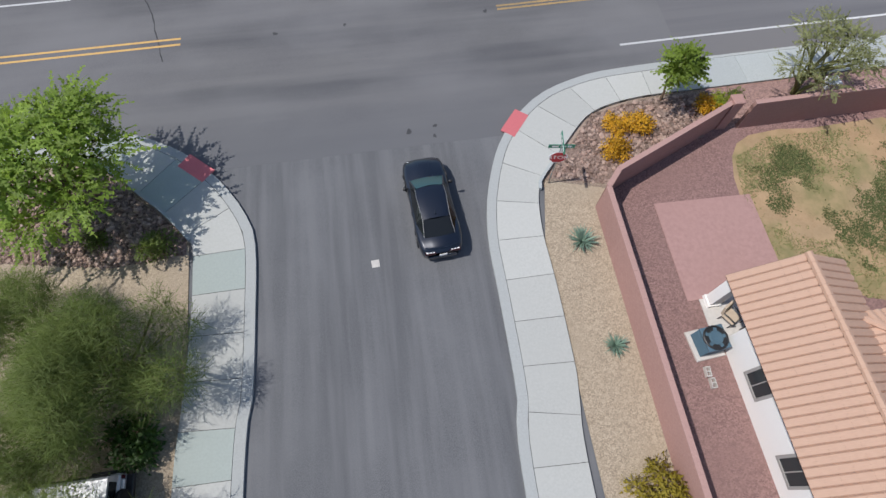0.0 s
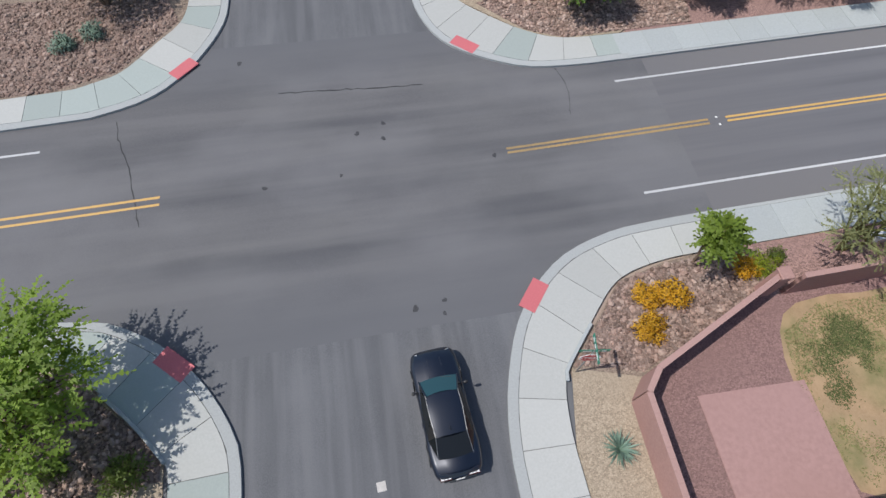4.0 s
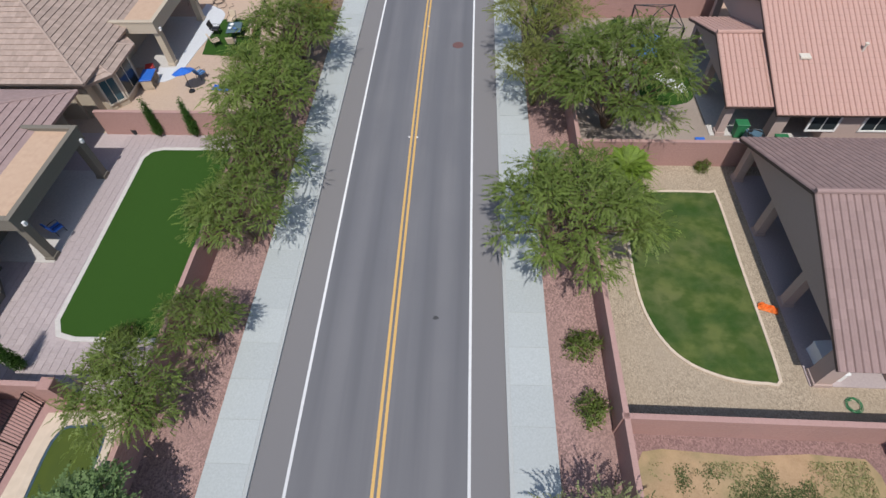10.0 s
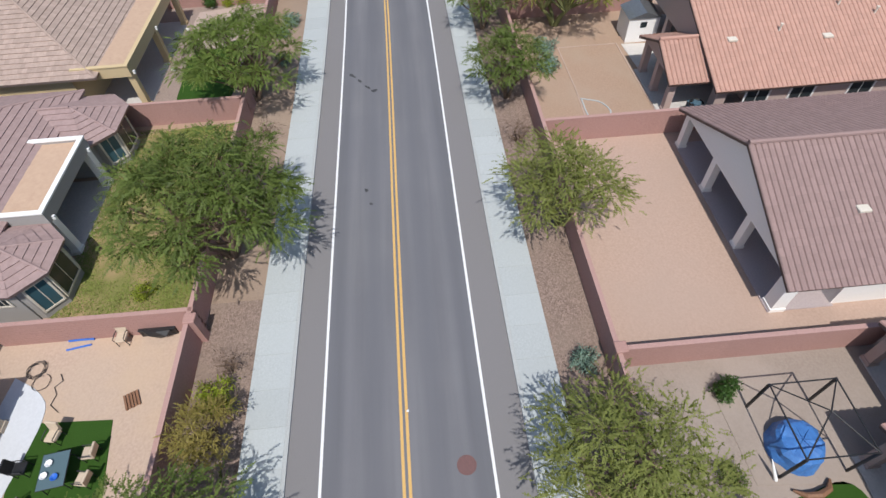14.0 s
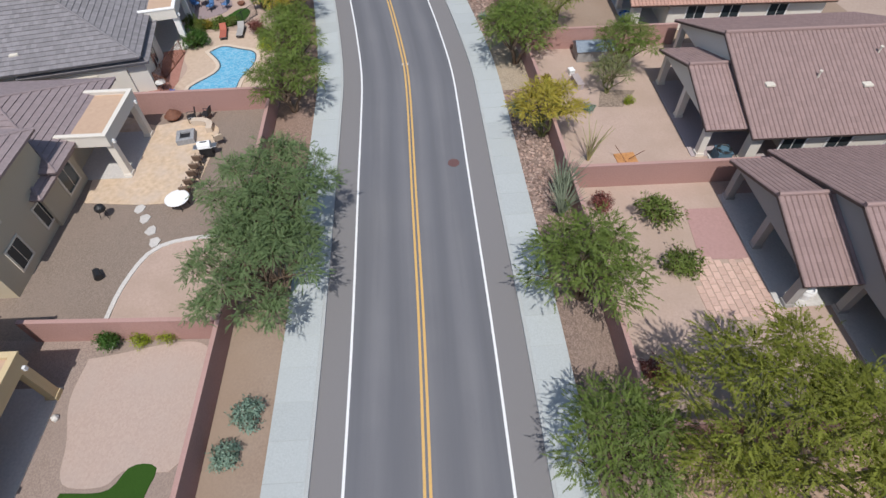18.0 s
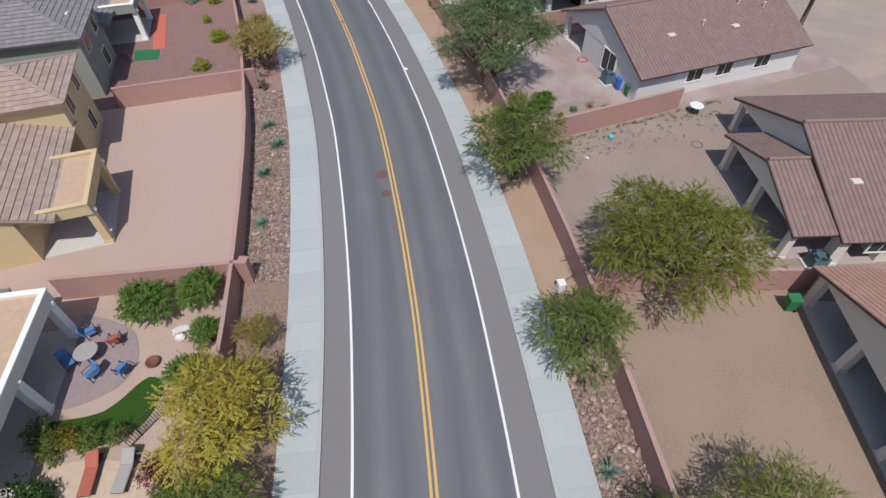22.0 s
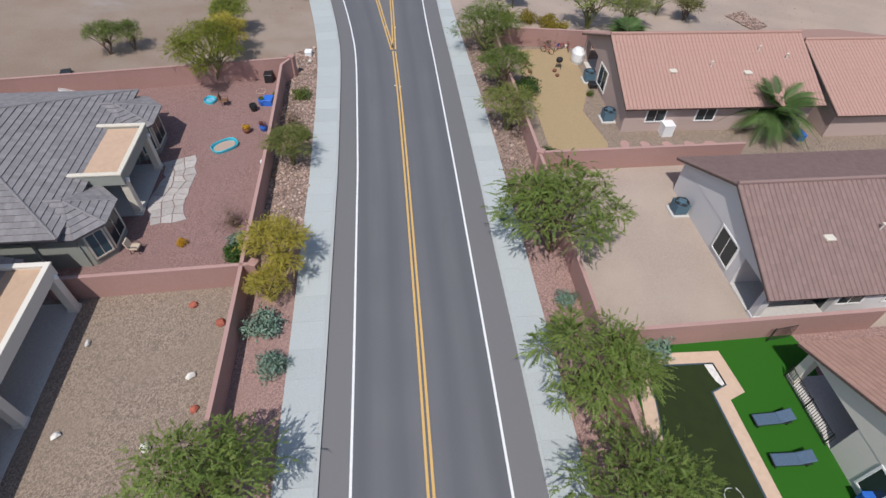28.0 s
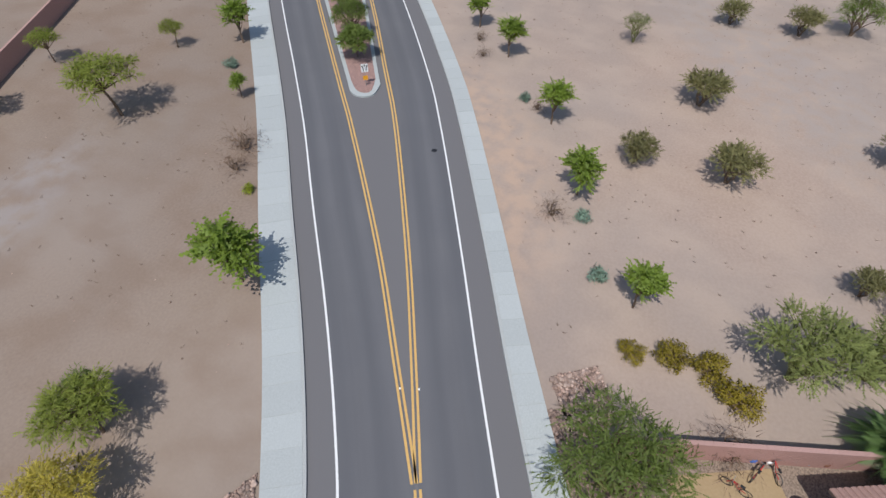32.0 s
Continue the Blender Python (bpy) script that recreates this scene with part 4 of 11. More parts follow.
sheet("yard_ground", [(8.4, -16), (25.1, -16), (25.1, 13.4), (15.3, 13.4), (8.9, 10.4), (8.2, 9.6)], 0.03, GRAVEL_RED, "reddish gravel back yard")
sheet("verge", [(4.9, -45), (8.4, -45), (8.3, 9.7), (8.85, 10.6), (6.1, 11.4), (5.35, 8)], 0.05, GRAVEL_TAN, "tan gravel verge with agaves")
sheet("verge", [(6.1, 11.4), (8.85, 10.6), (15.4, 13.5), (15.4, 15.8), (11.5, 15.4), (9.2, 14.8)], 0.05, GRAVEL_BROWN, "brown gravel bed under riprap")
sheet("verge", [(-60, 15.2), (-18, 15.2), (-13.5, 14.3), (-9.9, 10.4), (-9.7, 5), (-10.2, -45), (-60, -45)], 0.05, GRAVEL_TAN, "tan gravel corner garden")
sheet("verge", [(5.0, 43), (4.8, 36.3), (5.6, 34.4), (8.9, 31.2), (11, 30.2), (14.5, 30.2), (18, 33), (10.0, 33.9), (7.8, 35.7), (7.5, 85), (4.7, 85)], 0.05, GRAVEL_TAN, "tan gravel corner verge")
sheet("verge", [(-60, 29.6), (-17.2, 30.1), (-15.6, 30.45), (-13.75, 31.05), (-11.9, 33.3), (-10.8, 34.7), (-10.4, 36.4), (-10.4, 85), (-60, 85)], 0.05, GRAVEL_BROWN, "brown gravel corner garden")
for i, m_, lb in ((1, GRAVEL_TAN, "tan pebble back yard"), (2, DIRT_GREY, "pale grey-tan dirt back yard"), (3, DIRT_CLAY, "bare pinkish orange dirt yard"), (4, DIRT_RUST, "bare rusty orange dirt yard"), (5, DIRT_PINK, "pinkish tan dirt yard"), (6, DIRT_PINK, "pinkish tan dirt yard"), (7, DIRT_BROWN, "bare brown dirt yard"), (8, DIRT_UMBER, "bare greyish brown dirt yard with dry weeds"), (9, PAVER_MAUVE, "pale mauve gravel yard"), (10, GRAVEL_PINK, "pink gravel back yard"), (11, GRAVEL_PINK, "pink gravel back yard"), (12, DIRT_SAND, "bare sandy tan dirt yard"), (13, GRAVEL_BROWN, "brown gravel yard round bare dirt")):
    yard(0, i, m_, lb)
sheet("yard_ground", [(7.9, 35.7), (10.1, 34.0), (18, 33.2), (25.4, 33.1), (25.4, 62), (7.8, 62)], 0.03, PINK_PATIO, "pink paved back yard")
for i, m_, lb in ((1, PAVER, "mauve-grey paved back yard"), (2, DIRT_ORANGE, "orange-tan dirt back yard"), (3, DIRT_RUST, "rusty tan dirt back yard with thin grass"), (4, GRAVEL_ROSE, "rosy tan gravel back yard"), (5, GRAVEL_FINE, "fine brown gravel yard"), (6, DIRT_PINK, "pinkish tan packed dirt pool yard"), (7, DIRT_ROSE, "bare rosy tan dirt yard"), (8, GRAVEL_RED, "red gravel back yard"), (9, GRAVEL_BROWN, "brown gravel back yard"), (10, GRAVEL_RED, "red gravel back yard")):
    yard(1, i, m_, lb)
# back streets behind the houses
sheet("back_street", [(-9, -55), (120, -34), (175, -30), (260, 8), (330, 30), (330, 18), (262, -5), (178, -44), (120, -48), (-9, -68)], 0.01, SHOULDER, "pale grey asphalt back street", "road")
sheet("back_street", [(5, 80), (100, 84), (160, 96), (200, 112), (196, 122), (156, 106), (100, 94), (5, 90)], 0.01, SHOULDER, "pale grey asphalt back street", "road")

# ---- block walls ----
def wall_panel(length=2.4, h=1.78, t=0.19):
    """Courses of split blocks with recessed joints, one panel long."""
    s = Shape().box(0, -t / 2 + 0.006, -0.1, length, t / 2 - 0.006, h)
    rows, n = 9, 6
    for r in range(rows):
        z0, z1 = r * h / rows + 0.004, (r + 1) * h / rows - 0.004
        for k in range(n + r % 2):
            a = (k - 0.5 * (r % 2)) * length / n
            s.box(max(0, a + 0.004), -t / 2, z0, min(length, a + length / n - 0.004), t / 2, z1)
    return s.mesh("panel", BLOCK)


def wall_cap(length=2.4, h=1.78, t=0.23):
    s = Shape()
    for k in range(6):
        s.box(k * 0.4 + 0.001, -t / 2, h, k * 0.4 + 0.399, t / 2, h + 0.07, bevel=0.004)
    return s.mesh("cap", CAP)


PANEL, CAPS = wall_panel(), wall_cap()
PIER = Shape().box(-0.24, -0.24, -0.1, 0.24, 0.24, 1.9).box(-0.28, -0.28, 1.9, 0.28, 0.28, 1.99, bevel=0.03).mesh("pier", BLOCK)


def wall(name, pts, label="reddish pink block garden wall with cap blocks", piers=(), scale_z=1.0):
    base = thing(name, label, "wall", kind="structure")
    pts = [Vector(p) for p in pts]
    for a, b in zip(pts, pts[1:]):
        d = (b - a).length
        n = max(1, round(d / 2.4))
        ang = math.atan2(b.y - a.y, b.x - a.x)
        for k in range(n):
            p = a + (b - a) * (k / n)
            m = Matrix.Translation((p.x, p.y, 0)) @ Matrix.Rotation(ang, 4, "Z") @ Matrix.Diagonal((d / n / 2.4, 1, scale_z, 1))
            part("panel", PANEL, None, base, m=m)
            part("cap", CAPS, None, base, m=m)
    for p in piers:
        part("pier", PIER, None, base, m=Matrix.Translation((p[0], p[1], 0)))
    return base


wall("wall_south", [p for p in FENCE_R if 15.4 <= p.x <= 231.6][::5] + [(231.6, 52.1)], piers=[(15.3, 13.35), (57.3, 13.7), (106.1, 14.1), (168.2, 24.2), (212.6, 43.5), (231.6, 52.1)])
wall("wall_corner", [(7.9, -45), (8.1, -2), (8.15, 9.7), (8.85, 10.5), (15.3, 13.4)])
wall("wall_north", [(18, 33.15)] + [p for p in FENCE_L if 20 <= p.x <= 218][::5] + [(218.5, 67.4)], piers=[(60.9, 33.5), (138.9, 36.9), (196.1, 57.1), (218.5, 67.4)])
wall("wall_corner", [(7.5, 62), (7.75, 35.7), (8.7, 34.8), (10.05, 33.9), (12, 33.9), (18, 33.15)], piers=[(8.7, 34.8), (10.05, 33.9)])
for i, (a, b) in enumerate(SOUTH):
    wall("cross_wall", [a, Vector(a) + (Vector(b) - Vector(a)) * (0.42 if i not in (13,) else 0.6)])
for i, (a, b) in enumerate(NORTH):
    if i == 0:
        wall("cross_wall", [(25.4, 37.2), (25.4, 42)], piers=[(25.4, 37.2)])
    else:
        wall("cross_wall", [a, Vector(a) + (Vector(b) - Vector(a)) * (0.36 if i < 10 else 1.0)])

a, b = lines([(-9.81, 10.4), (-11, 11.9), (-12.5, 13.4)], [(-9.81, 10.4), (-11, 11.9), (-12.5, 13.4)])
tagged(part("bed_kerb", strip(offset(a, 0.07), offset(a, -0.07), 0.0, 0.24), CONCRETE), "low concrete kerb beside the stone bed", "kerb", kind="structure")

a, b = lines([(5.75, 10.9), (5.9, 11.4), (7.4, 13.1)], [(5.75, 10.9), (5.9, 11.4), (7.4, 13.1)])
tagged(part("bed_kerb", strip(offset(a, 0.07), offset(a, -0.07), 0.0, 0.24), CONCRETE), "low concrete kerb beside the stone bed", "kerb", kind="structure")

# ---- houses ----
TILE_WAVE = mat("roof_tile_wavy_rose", (0.35, 0.245, 0.225), (0.31, 0.21, 0.195), 0.85, 5.0, 0.4, 0.15, 0.004, 0.05)
FLAT_TILES = (TILE_GREY, TILE_DUST, TILE_ROSE, TILE_TAN, TILE_MAUVE)
for shade in FLAT_TILES:
    rand_island(shade, 0.05)


def flat_courses(s, o, u, v, n, poly, w=0.33, c=0.42):
    """Flat tiles lapped in courses; each course's lower edge stands proud of the one below."""
    def reach(y):
        cut = []
        for (a, b), (p, q) in zip(poly, poly[1:] + poly[:1]):
            if abs(q - b) > 1e-6 and min(b, q) - 1e-6 <= y <= max(b, q) + 1e-6:
                cut.append(a + (p - a) * (y - b) / (q - b))
        return (min(cut), max(cut)) if cut else (0.0, 0.0)

    rng = random.Random(int(o.x * 7 + o.y * 3))
    top = max(p[1] for p in poly)
    rows = max(1, round(top / c))
    for r in range(rows):
        a, b = top * r / rows + 1e-4, top * (r + 1) / rows - 1e-4
        (a0, a1), (b0, b1) = reach(a), reach(b)
        for k in range(math.floor(a0 / w - 0.5), math.ceil(a1 / w + 0.5)):
            x0 = (k + 0.5 * (r % 2)) * w
            p0, p1, q0, q1 = (min(max(x, lo), hi) for x, lo, hi in ((x0, a0, a1), (x0 + w, a0, a1), (x0, b0, b1), (x0 + w, b0, b1)))
            if p1 - p0 < 0.01:
                continue
            h = 0.075 + rng.uniform(-0.004, 0.004)
            s.add([o + u * x + v * y + n * z for x, y, z in ((p0, a, -0.004), (p1, a, -0.004), (p1, a, h), (p0, a, h), (q1, b, 0.02), (q0, b, 0.02))], [(0, 1, 2, 3), (3, 2, 4, 5)])
    return s


def tile_plane(s, o, u, v, poly, plain=False):
    """Barrel tiles over a sloping plane: o a corner, u along the eave, v up the slope, poly in (u, v)."""
    o, u, v = Vector(o), Vector(u).normalized(), Vector(v).normalized()
    n = u.cross(v)
    if n.z < 0:
        n = -n
    if plain:
        return flat_courses(s, o, u, v, n, poly)
    us = [p[0] for p in poly]
    w, c = 0.31, 0.42
    cols = max(1, round((max(us) - min(us)) / w))
    w = (max(us) - min(us)) / cols
    for k in range(cols):
        uc = min(us) + (k + 0.5) * w
        cut = []
        for (a, b), (p, q) in zip(poly, poly[1:] + poly[:1]):
            if (a - uc) * (p - uc) < 0:
                cut.append(b + (q - b) * (uc - a) / (p - a))
        if len(cut) < 2:
            continue
        v0, v1 = min(cut), max(cut)
        rows = max(1, round((v1 - v0) / c))
        prof = ((-0.5, -0.036), (-0.37, 0.05), (0.0, 0.085), (0.37, 0.05), (0.5, -0.036))
        for r in range(rows):
            a, b = v0 + (v1 - v0) * r / rows, v0 + (v1 - v0) * (r + 1) / rows
            vs = [o + u * (uc + x * w) + v * a + n * (h * 0.75 + 0.02) for x, h in prof] + [o + u * (uc + x * w) + v * b + n * (h * 0.75 + 0.012) for x, h in prof]
            fs = [(i, i + 1, i + 6, i + 5) for i in range(4)]
            if r == 0:
                vs += [o + u * (uc - 0.5 * w) + v * a, o + u * (uc + 0.5 * w) + v * a]
                fs.append((4, 3, 2, 1, 0, 10, 11))
            s.add(vs, fs)
    return s


def slope(parent, material, o, u, v, poly, fascia):
    """One roof slope: deck slab, eave board and tiles."""
    o, u, v = Vector(o), Vector(u).normalized(), Vector(v).normalized()
    n = u.cross(v)
    if n.z < 0:
        n = -n
    top = [o + u * a + v * b for a, b in poly]
    k = len(top)
    deck = Shape().add([p - n * 0.006 for p in top] + [p - n * 0.16 for p in top], [tuple(range(k)), tuple(range(k, 2 * k))[::-1]] + [(i, (i + 1) % k, (i + 1) % k + k, i + k) for i in range(k)])
    # dark deck colour shows between barrel tiles, painting the shade of their valleys
    roof = part("roof", deck, material if material in FLAT_TILES else DECK_SHADE, parent)
    t = tile_plane(Shape(), o, u, v, poly, material in FLAT_TILES)
    ob = part("roof_tiles", t, material, roof)
    ob["kind"] = "stuff"
    return roof


def ridge_caps(parent, material, a, b):
    """Overlapping half-round cap tiles from a to b."""
    a, b = Vector(a), Vector(b)
    n = max(1, round((b - a).length / 0.42))
    d = (b - a) / n
    path = [a + d * (i + f) for i in range(n) for f in (0.0, 0.97)]
    if material in FLAT_TILES:
        path = [p - Vector((0, 0, 0.05)) for p in path]
    s = Shape().tube(path, [0.1, 0.09] * n if material in FLAT_TILES else [0.14, 0.125] * n, 7)
    part("ridge", s, material, parent)


def gable(parent, x0, x1, y0, y1, e, r, tiles, fascia, over=0.45):
    """A gable roof with its ridge along y."""
    ax, k = 0.5 * (x0 + x1), (r - e) / (0.5 * (x1 - x0))
    a, length = x0 - over, (y1 - y0)
    up = Vector((1, 0, k))
    run = (ax - a) * math.sqrt(1 + k * k)
    slope(parent, tiles, (a, y0, e - k * over), (0, 1, 0), up, [(0, 0), (length, 0), (length, run), (0, run)], fascia)
    slope(parent, tiles, (2 * ax - a, y0, e - k * over), (0, 1, 0), (-1, 0, k), [(0, 0), (length, 0), (length, run), (0, run)], fascia)
    ridge_caps(parent, tiles, (ax, y0, r + 0.1), (ax, y1, r + 0.1))


def cross_gable(parent, x0, x1, y0, y1, e, tiles, stucco, pitch=0.34, over=0.4):
    """A gable roof with its ridge along x, and its end walls."""
    ym = 0.5 * (y0 + y1)
    w, run = x1 - x0 + 2 * over, (ym - y0 + over) * math.sqrt(1 + pitch * pitch)
    z, top = e - pitch * over, e + pitch * (ym - y0)
    poly = [(0, 0), (w, 0), (w, run), (0, run)]
    slope(parent, tiles, (x0 - over, y0 - over, z), (1, 0, 0), (0, 1, pitch), poly, stucco)
    slope(parent, tiles, (x1 + over, y1 + over, z), (-1, 0, 0), (0, -1, pitch), poly, stucco)
    ridge_caps(parent, tiles, (x0 - over, ym, top + 0.1), (x1 + over, ym, top + 0.1))
    for x in (x0, x1 - 0.2):
        ends = [(x + k, y, q) for k in (0, 0.2) for y, q in ((y0, e - 0.1), (y1, e - 0.1), (ym, top - 0.2))]
        part("gable_wall", Shape().add(ends, [(0, 2, 1), (3, 4, 5), (0, 1, 4, 3), (1, 2, 5, 4), (2, 0, 3, 5)]), stucco, parent)


def hip(parent, x0, x1, y0, y1, e, tiles, fascia, pitch=0.4, over=0.5):
    """A hip roof over a rectangle."""
    x0, x1, y0, y1 = x0 - over, x1 + over, y0 - over, y1 + over
    w, d = x1 - x0, y1 - y0
    h = 0.5 * min(w, d)
    z = e - pitch * over * 0.3
    q = math.sqrt(1 + pitch * pitch) * h
    for o, u, v, length in (((x0, y0, z), (1, 0, 0), (0, 1, pitch), w), ((x1, y1, z), (-1, 0, 0), (0, -1, pitch), w), ((x1, y0, z), (0, 1, 0), (-1, 0, pitch), d), ((x0, y1, z), (0, -1, 0), (1, 0, pitch), d)):
        poly = [(0, 0), (length, 0), (length - h, q), (h, q)]
        if length - 2 * h < 0.05:
            poly = [(0, 0), (length, 0), (length / 2, q)]
        slope(parent, tiles, o, u, v, poly, fascia)
    t = z + pitch * h + 0.09
    ends = ((x0 + h, y0 + h), (x1 - h, y1 - h))
    ridge_caps(parent, tiles, (*ends[0], t), (*ends[1], t)) if w != d else None
    for (cx, cy), (ex, ey) in (((x0, y0), (x0 + h, y0 + h)), ((x1, y0), (x1 - h, y0 + h)), ((x1, y1), (x1 - h, y1 - h)), ((x0, y1), (x0 + h, y1 - h))):
        ridge_caps(parent, tiles, (cx, cy, z + 0.08), (ex, ey, t))


def roof_plane(parent, tiles, pts, fascia):
    """One slope from its corners; the first two are the eave."""
    p = [Vector(q) for q in pts]
    u = (p[1] - p[0]).normalized()
    n = u.cross(p[2] - p[0]).normalized()
    v = n.cross(u)
    slope(parent, tiles, p[0], u, v, [((q - p[0]).dot(u), (q - p[0]).dot(v)) for q in p], fascia)


def apse(parent, x0, x1, y0, y1, e, tiles, fascia, pitch=0.4, over=0.4, cut=1.35):
    """A hip roof whose front corners are cut off, running back to y1."""
    x0, x1, y0 = x0 - over, x1 + over, y0 - over
    m, z = 0.5 * (x0 + x1), e - pitch * over * 0.3
    top = z + pitch * (m - x0)
    tip, back = (m, y0 + (m - x0), top), (m, y1, top)
    a, b, c, d = (x0, y0 + cut, z), (x0 + cut, y0, z), (x1 - cut, y0, z), (x1, y0 + cut, z)
    roof_plane(parent, tiles, [(x0, y1, z), a, tip, back], fascia)
    roof_plane(parent, tiles, [a, b, tip], fascia)
    roof_plane(parent, tiles, [b, c, tip], fascia)
    roof_plane(parent, tiles, [c, d, tip], fascia)
    roof_plane(parent, tiles, [d, (x1, y1, z), back, tip], fascia)
    for q in (b, c):
        ridge_caps(parent, tiles, (q[0], q[1], z + 0.05), (tip[0], tip[1], top + 0.05))
    ridge_caps(parent, tiles, (tip[0], tip[1], top + 0.09), (back[0], back[1], top + 0.09))


def window(parent, x, y, z, w, h, yaw, frame_mat=None, glass=None):
    """A window in a wall; yaw 0 looks along -y, 90 along +x."""
    m = pose(x, y, z, 0, 0, yaw)
    f = Shape()
    t = 0.11
    f.box(-w / 2 - t, -0.07, -h / 2 - t, w / 2 + t, 0.02, -h / 2).box(-w / 2 - t, -0.07, h / 2, w / 2 + t, 0.02, h / 2 + t)
    f.box(-w / 2 - t, -0.07, -h / 2, -w / 2, 0.02, h / 2).box(w / 2, -0.07, -h / 2, w / 2 + t, 0.02, h / 2)
    f.box(-0.02, -0.045, -h / 2, 0.02, 0.0, h / 2)
    win = part("window", f, frame_mat or TRIM, parent, "window in a pale raised frame", m)
    part("pane", Shape().box(-w / 2, -0.03, -h / 2, w / 2, 0.01, h / 2), glass or GLASS, win)
    return win


def stucco_box(parent, material, x0, x1, y0, y1, z1, name="wall"):
    return part(name, Shape().box(x0, y0, -0.1, x1, y1, z1), material, parent)


def column(parent, material, x, y, z1, w=0.45):
    s = Shape().box(x - w / 2, y - w / 2, -0.05, x + w / 2, y + w / 2, z1).box(x - w / 2 - 0.05, y - w / 2 - 0.05, -0.05, x + w / 2 + 0.05, y + w / 2 + 0.05, 0.28, bevel=0.02)
    part("column", s, material, parent)


def roof_vents(parent, spots, k):
    """Small pale vents and pipes on a slope."""
    for x, y, z, kind in spots:
        if kind:
            part("vent_pipe", Shape().lathe([(0.06, -0.2), (0.06, 0.4), (0.11, 0.41), (0.11, 0.48)], 8, (x, y, z)), TRIM, parent)
        else:
            part("roof_vent", Shape().box(x - 0.22, y - 0.3, z, x + 0.22, y + 0.3, z + 0.14, bevel=0.03), TRIM, parent, "pale roof vent")


def south_house(label, ox, oy, ang, W, tiles, stucco, depth=17.0, e=2.7, r=5.45, front=None, fascia=None, floor=None, columns=(0.0, 0.33, 0.67, 1.0), side_windows=(5.5, 8.5, 12.5), back=3.2, open_porch=True, recess=(0.0, 4.0), gable_window=6.5):
    """Local: x along the street, y = 0 the gable front that faces the street, the house lies at y < 0."""
    fascia = fascia or stucco
    h = thing("house", label, "house", pose(ox, oy, 0, 0, 0, ang))
    gy = -2.6 if front else 0.0
    gable(h, 0, W, -depth, gy + 0.35, e, r, tiles, fascia)
    s = Shape().add([(0, gy, e - 0.3), (W, gy, e - 0.3), (W, gy, e - 0.1), (W / 2, gy, r - 0.18), (0, gy, e - 0.1)] + [(0, gy - 0.2, e - 0.3), (W, gy - 0.2, e - 0.3), (W, gy - 0.2, e - 0.1), (W / 2, gy - 0.2, r - 0.18), (0, gy - 0.2, e - 0.1)], [(0, 1, 2, 3, 4), (9, 8, 7, 6, 5), (0, 5, 6, 1), (1, 6, 7, 2), (2, 7, 8, 3), (3, 8, 9, 4), (4, 9, 5, 0)])
    part("gable_wall", s, stucco, h)
    yb = gy - (back if open_porch else 0.05)
    stucco_box(h, stucco, 0.15, W - 0.15, -depth + 0.5, yb if open_porch else -4.6, e - 0.12)
    if open_porch:
        part("porch_floor", Shape().box(0, yb - 0.1, -0.02, W, gy + 0.05, 0.09), floor or SLAB, h)
        for f in columns:
            column(h, stucco, max(0.35, min(W - 0.25, f * W)), gy - (0.4 if f == 0 else 0.25), e - 0.28, 0.7 if f == 0 else 0.45)
        part("sliding_door", Shape().box(W * 0.4, yb, 0.1, W * 0.4 + 2.4, yb + 0.05, 2.2), GLASS, h, "dark glass sliding door")
        window(h, W * 0.78, yb, 1.4, 1.6, 1.2, 180, glass=GLASS)
    else:
        r0, r1 = recess
        for a, b in ((0.15, r0), (r1, W - 0.15)):
            if b - a > 0.5:
                stucco_box(h, stucco, a, b, -4.6, -0.02, e - 0.12)
        column(h, stucco, 0.32 if r0 < 1 else min(W - 0.32, r1), -0.25, e - 0.28)
        part("porch_floor", Shape().box(max(r0, 0.1), -4.7, -0.02, min(r1, W - 0.1), -0.02, 0.09), floor or SLAB, h)
        part("sliding_door", Shape().box(0.5 * (r0 + r1) - 0.9, -4.6, 0.1, 0.5 * (r0 + r1) + 0.9, -4.55, 2.2), GLASS, h, "dark glass sliding door")
        window(h, gable_window, -0.02, 1.45, 1.9, 1.8, 180, STUCCO_WHITE)
    for y in side_windows:
        window(h, 0.15, -y, 1.6, 1.5, 1.1, -90, STUCCO_WHITE)
    if front:
        f0, f1, fr = front
        gable(h, f0, f1, -5.2, 0.35, e, fr, tiles, fascia)
        s = Shape()
        m = 0.5 * (f0 + f1)
        s.add([(f0, 0, e - 0.3), (f1, 0, e - 0.3), (f1, 0, e - 0.1), (m, 0, fr - 0.18), (f0, 0, e - 0.1)] + [(f0, -0.2, e - 0.3), (f1, -0.2, e - 0.3), (f1, -0.2, e - 0.1), (m, -0.2, fr - 0.18), (f0, -0.2, e - 0.1)], [(0, 1, 2, 3, 4), (9, 8, 7, 6, 5), (0, 5, 6, 1), (1, 6, 7, 2), (2, 7, 8, 3), (3, 8, 9, 4), (4, 9, 5, 0)])
        part("gable_wall", s, stucco, h)
        for x in (f0 + 0.25, m, f1 - 0.25):
            column(h, stucco, x, -0.25, e - 0.28)
        part("porch_floor", Shape().box(f0, -3.0, -0.02, f1, 0.3, 0.085), floor or SLAB, h)
    k = (r - e) / (W / 2)
    roof_vents(h, [(W * 0.22, -4.2, e + k * W * 0.22 + 0.05, 0), (W * 0.25, -7.5, e + k * W * 0.25 + 0.05, 1), (W * 0.2, -10.5, e + k * W * 0.2 + 0.05, 0), (W * 0.36, -12.0, e + k * W * 0.36 + 0.05, 1), (W * 0.3, -14.2, e + k * W * 0.3 + 0.05, 1)], k)
    return h


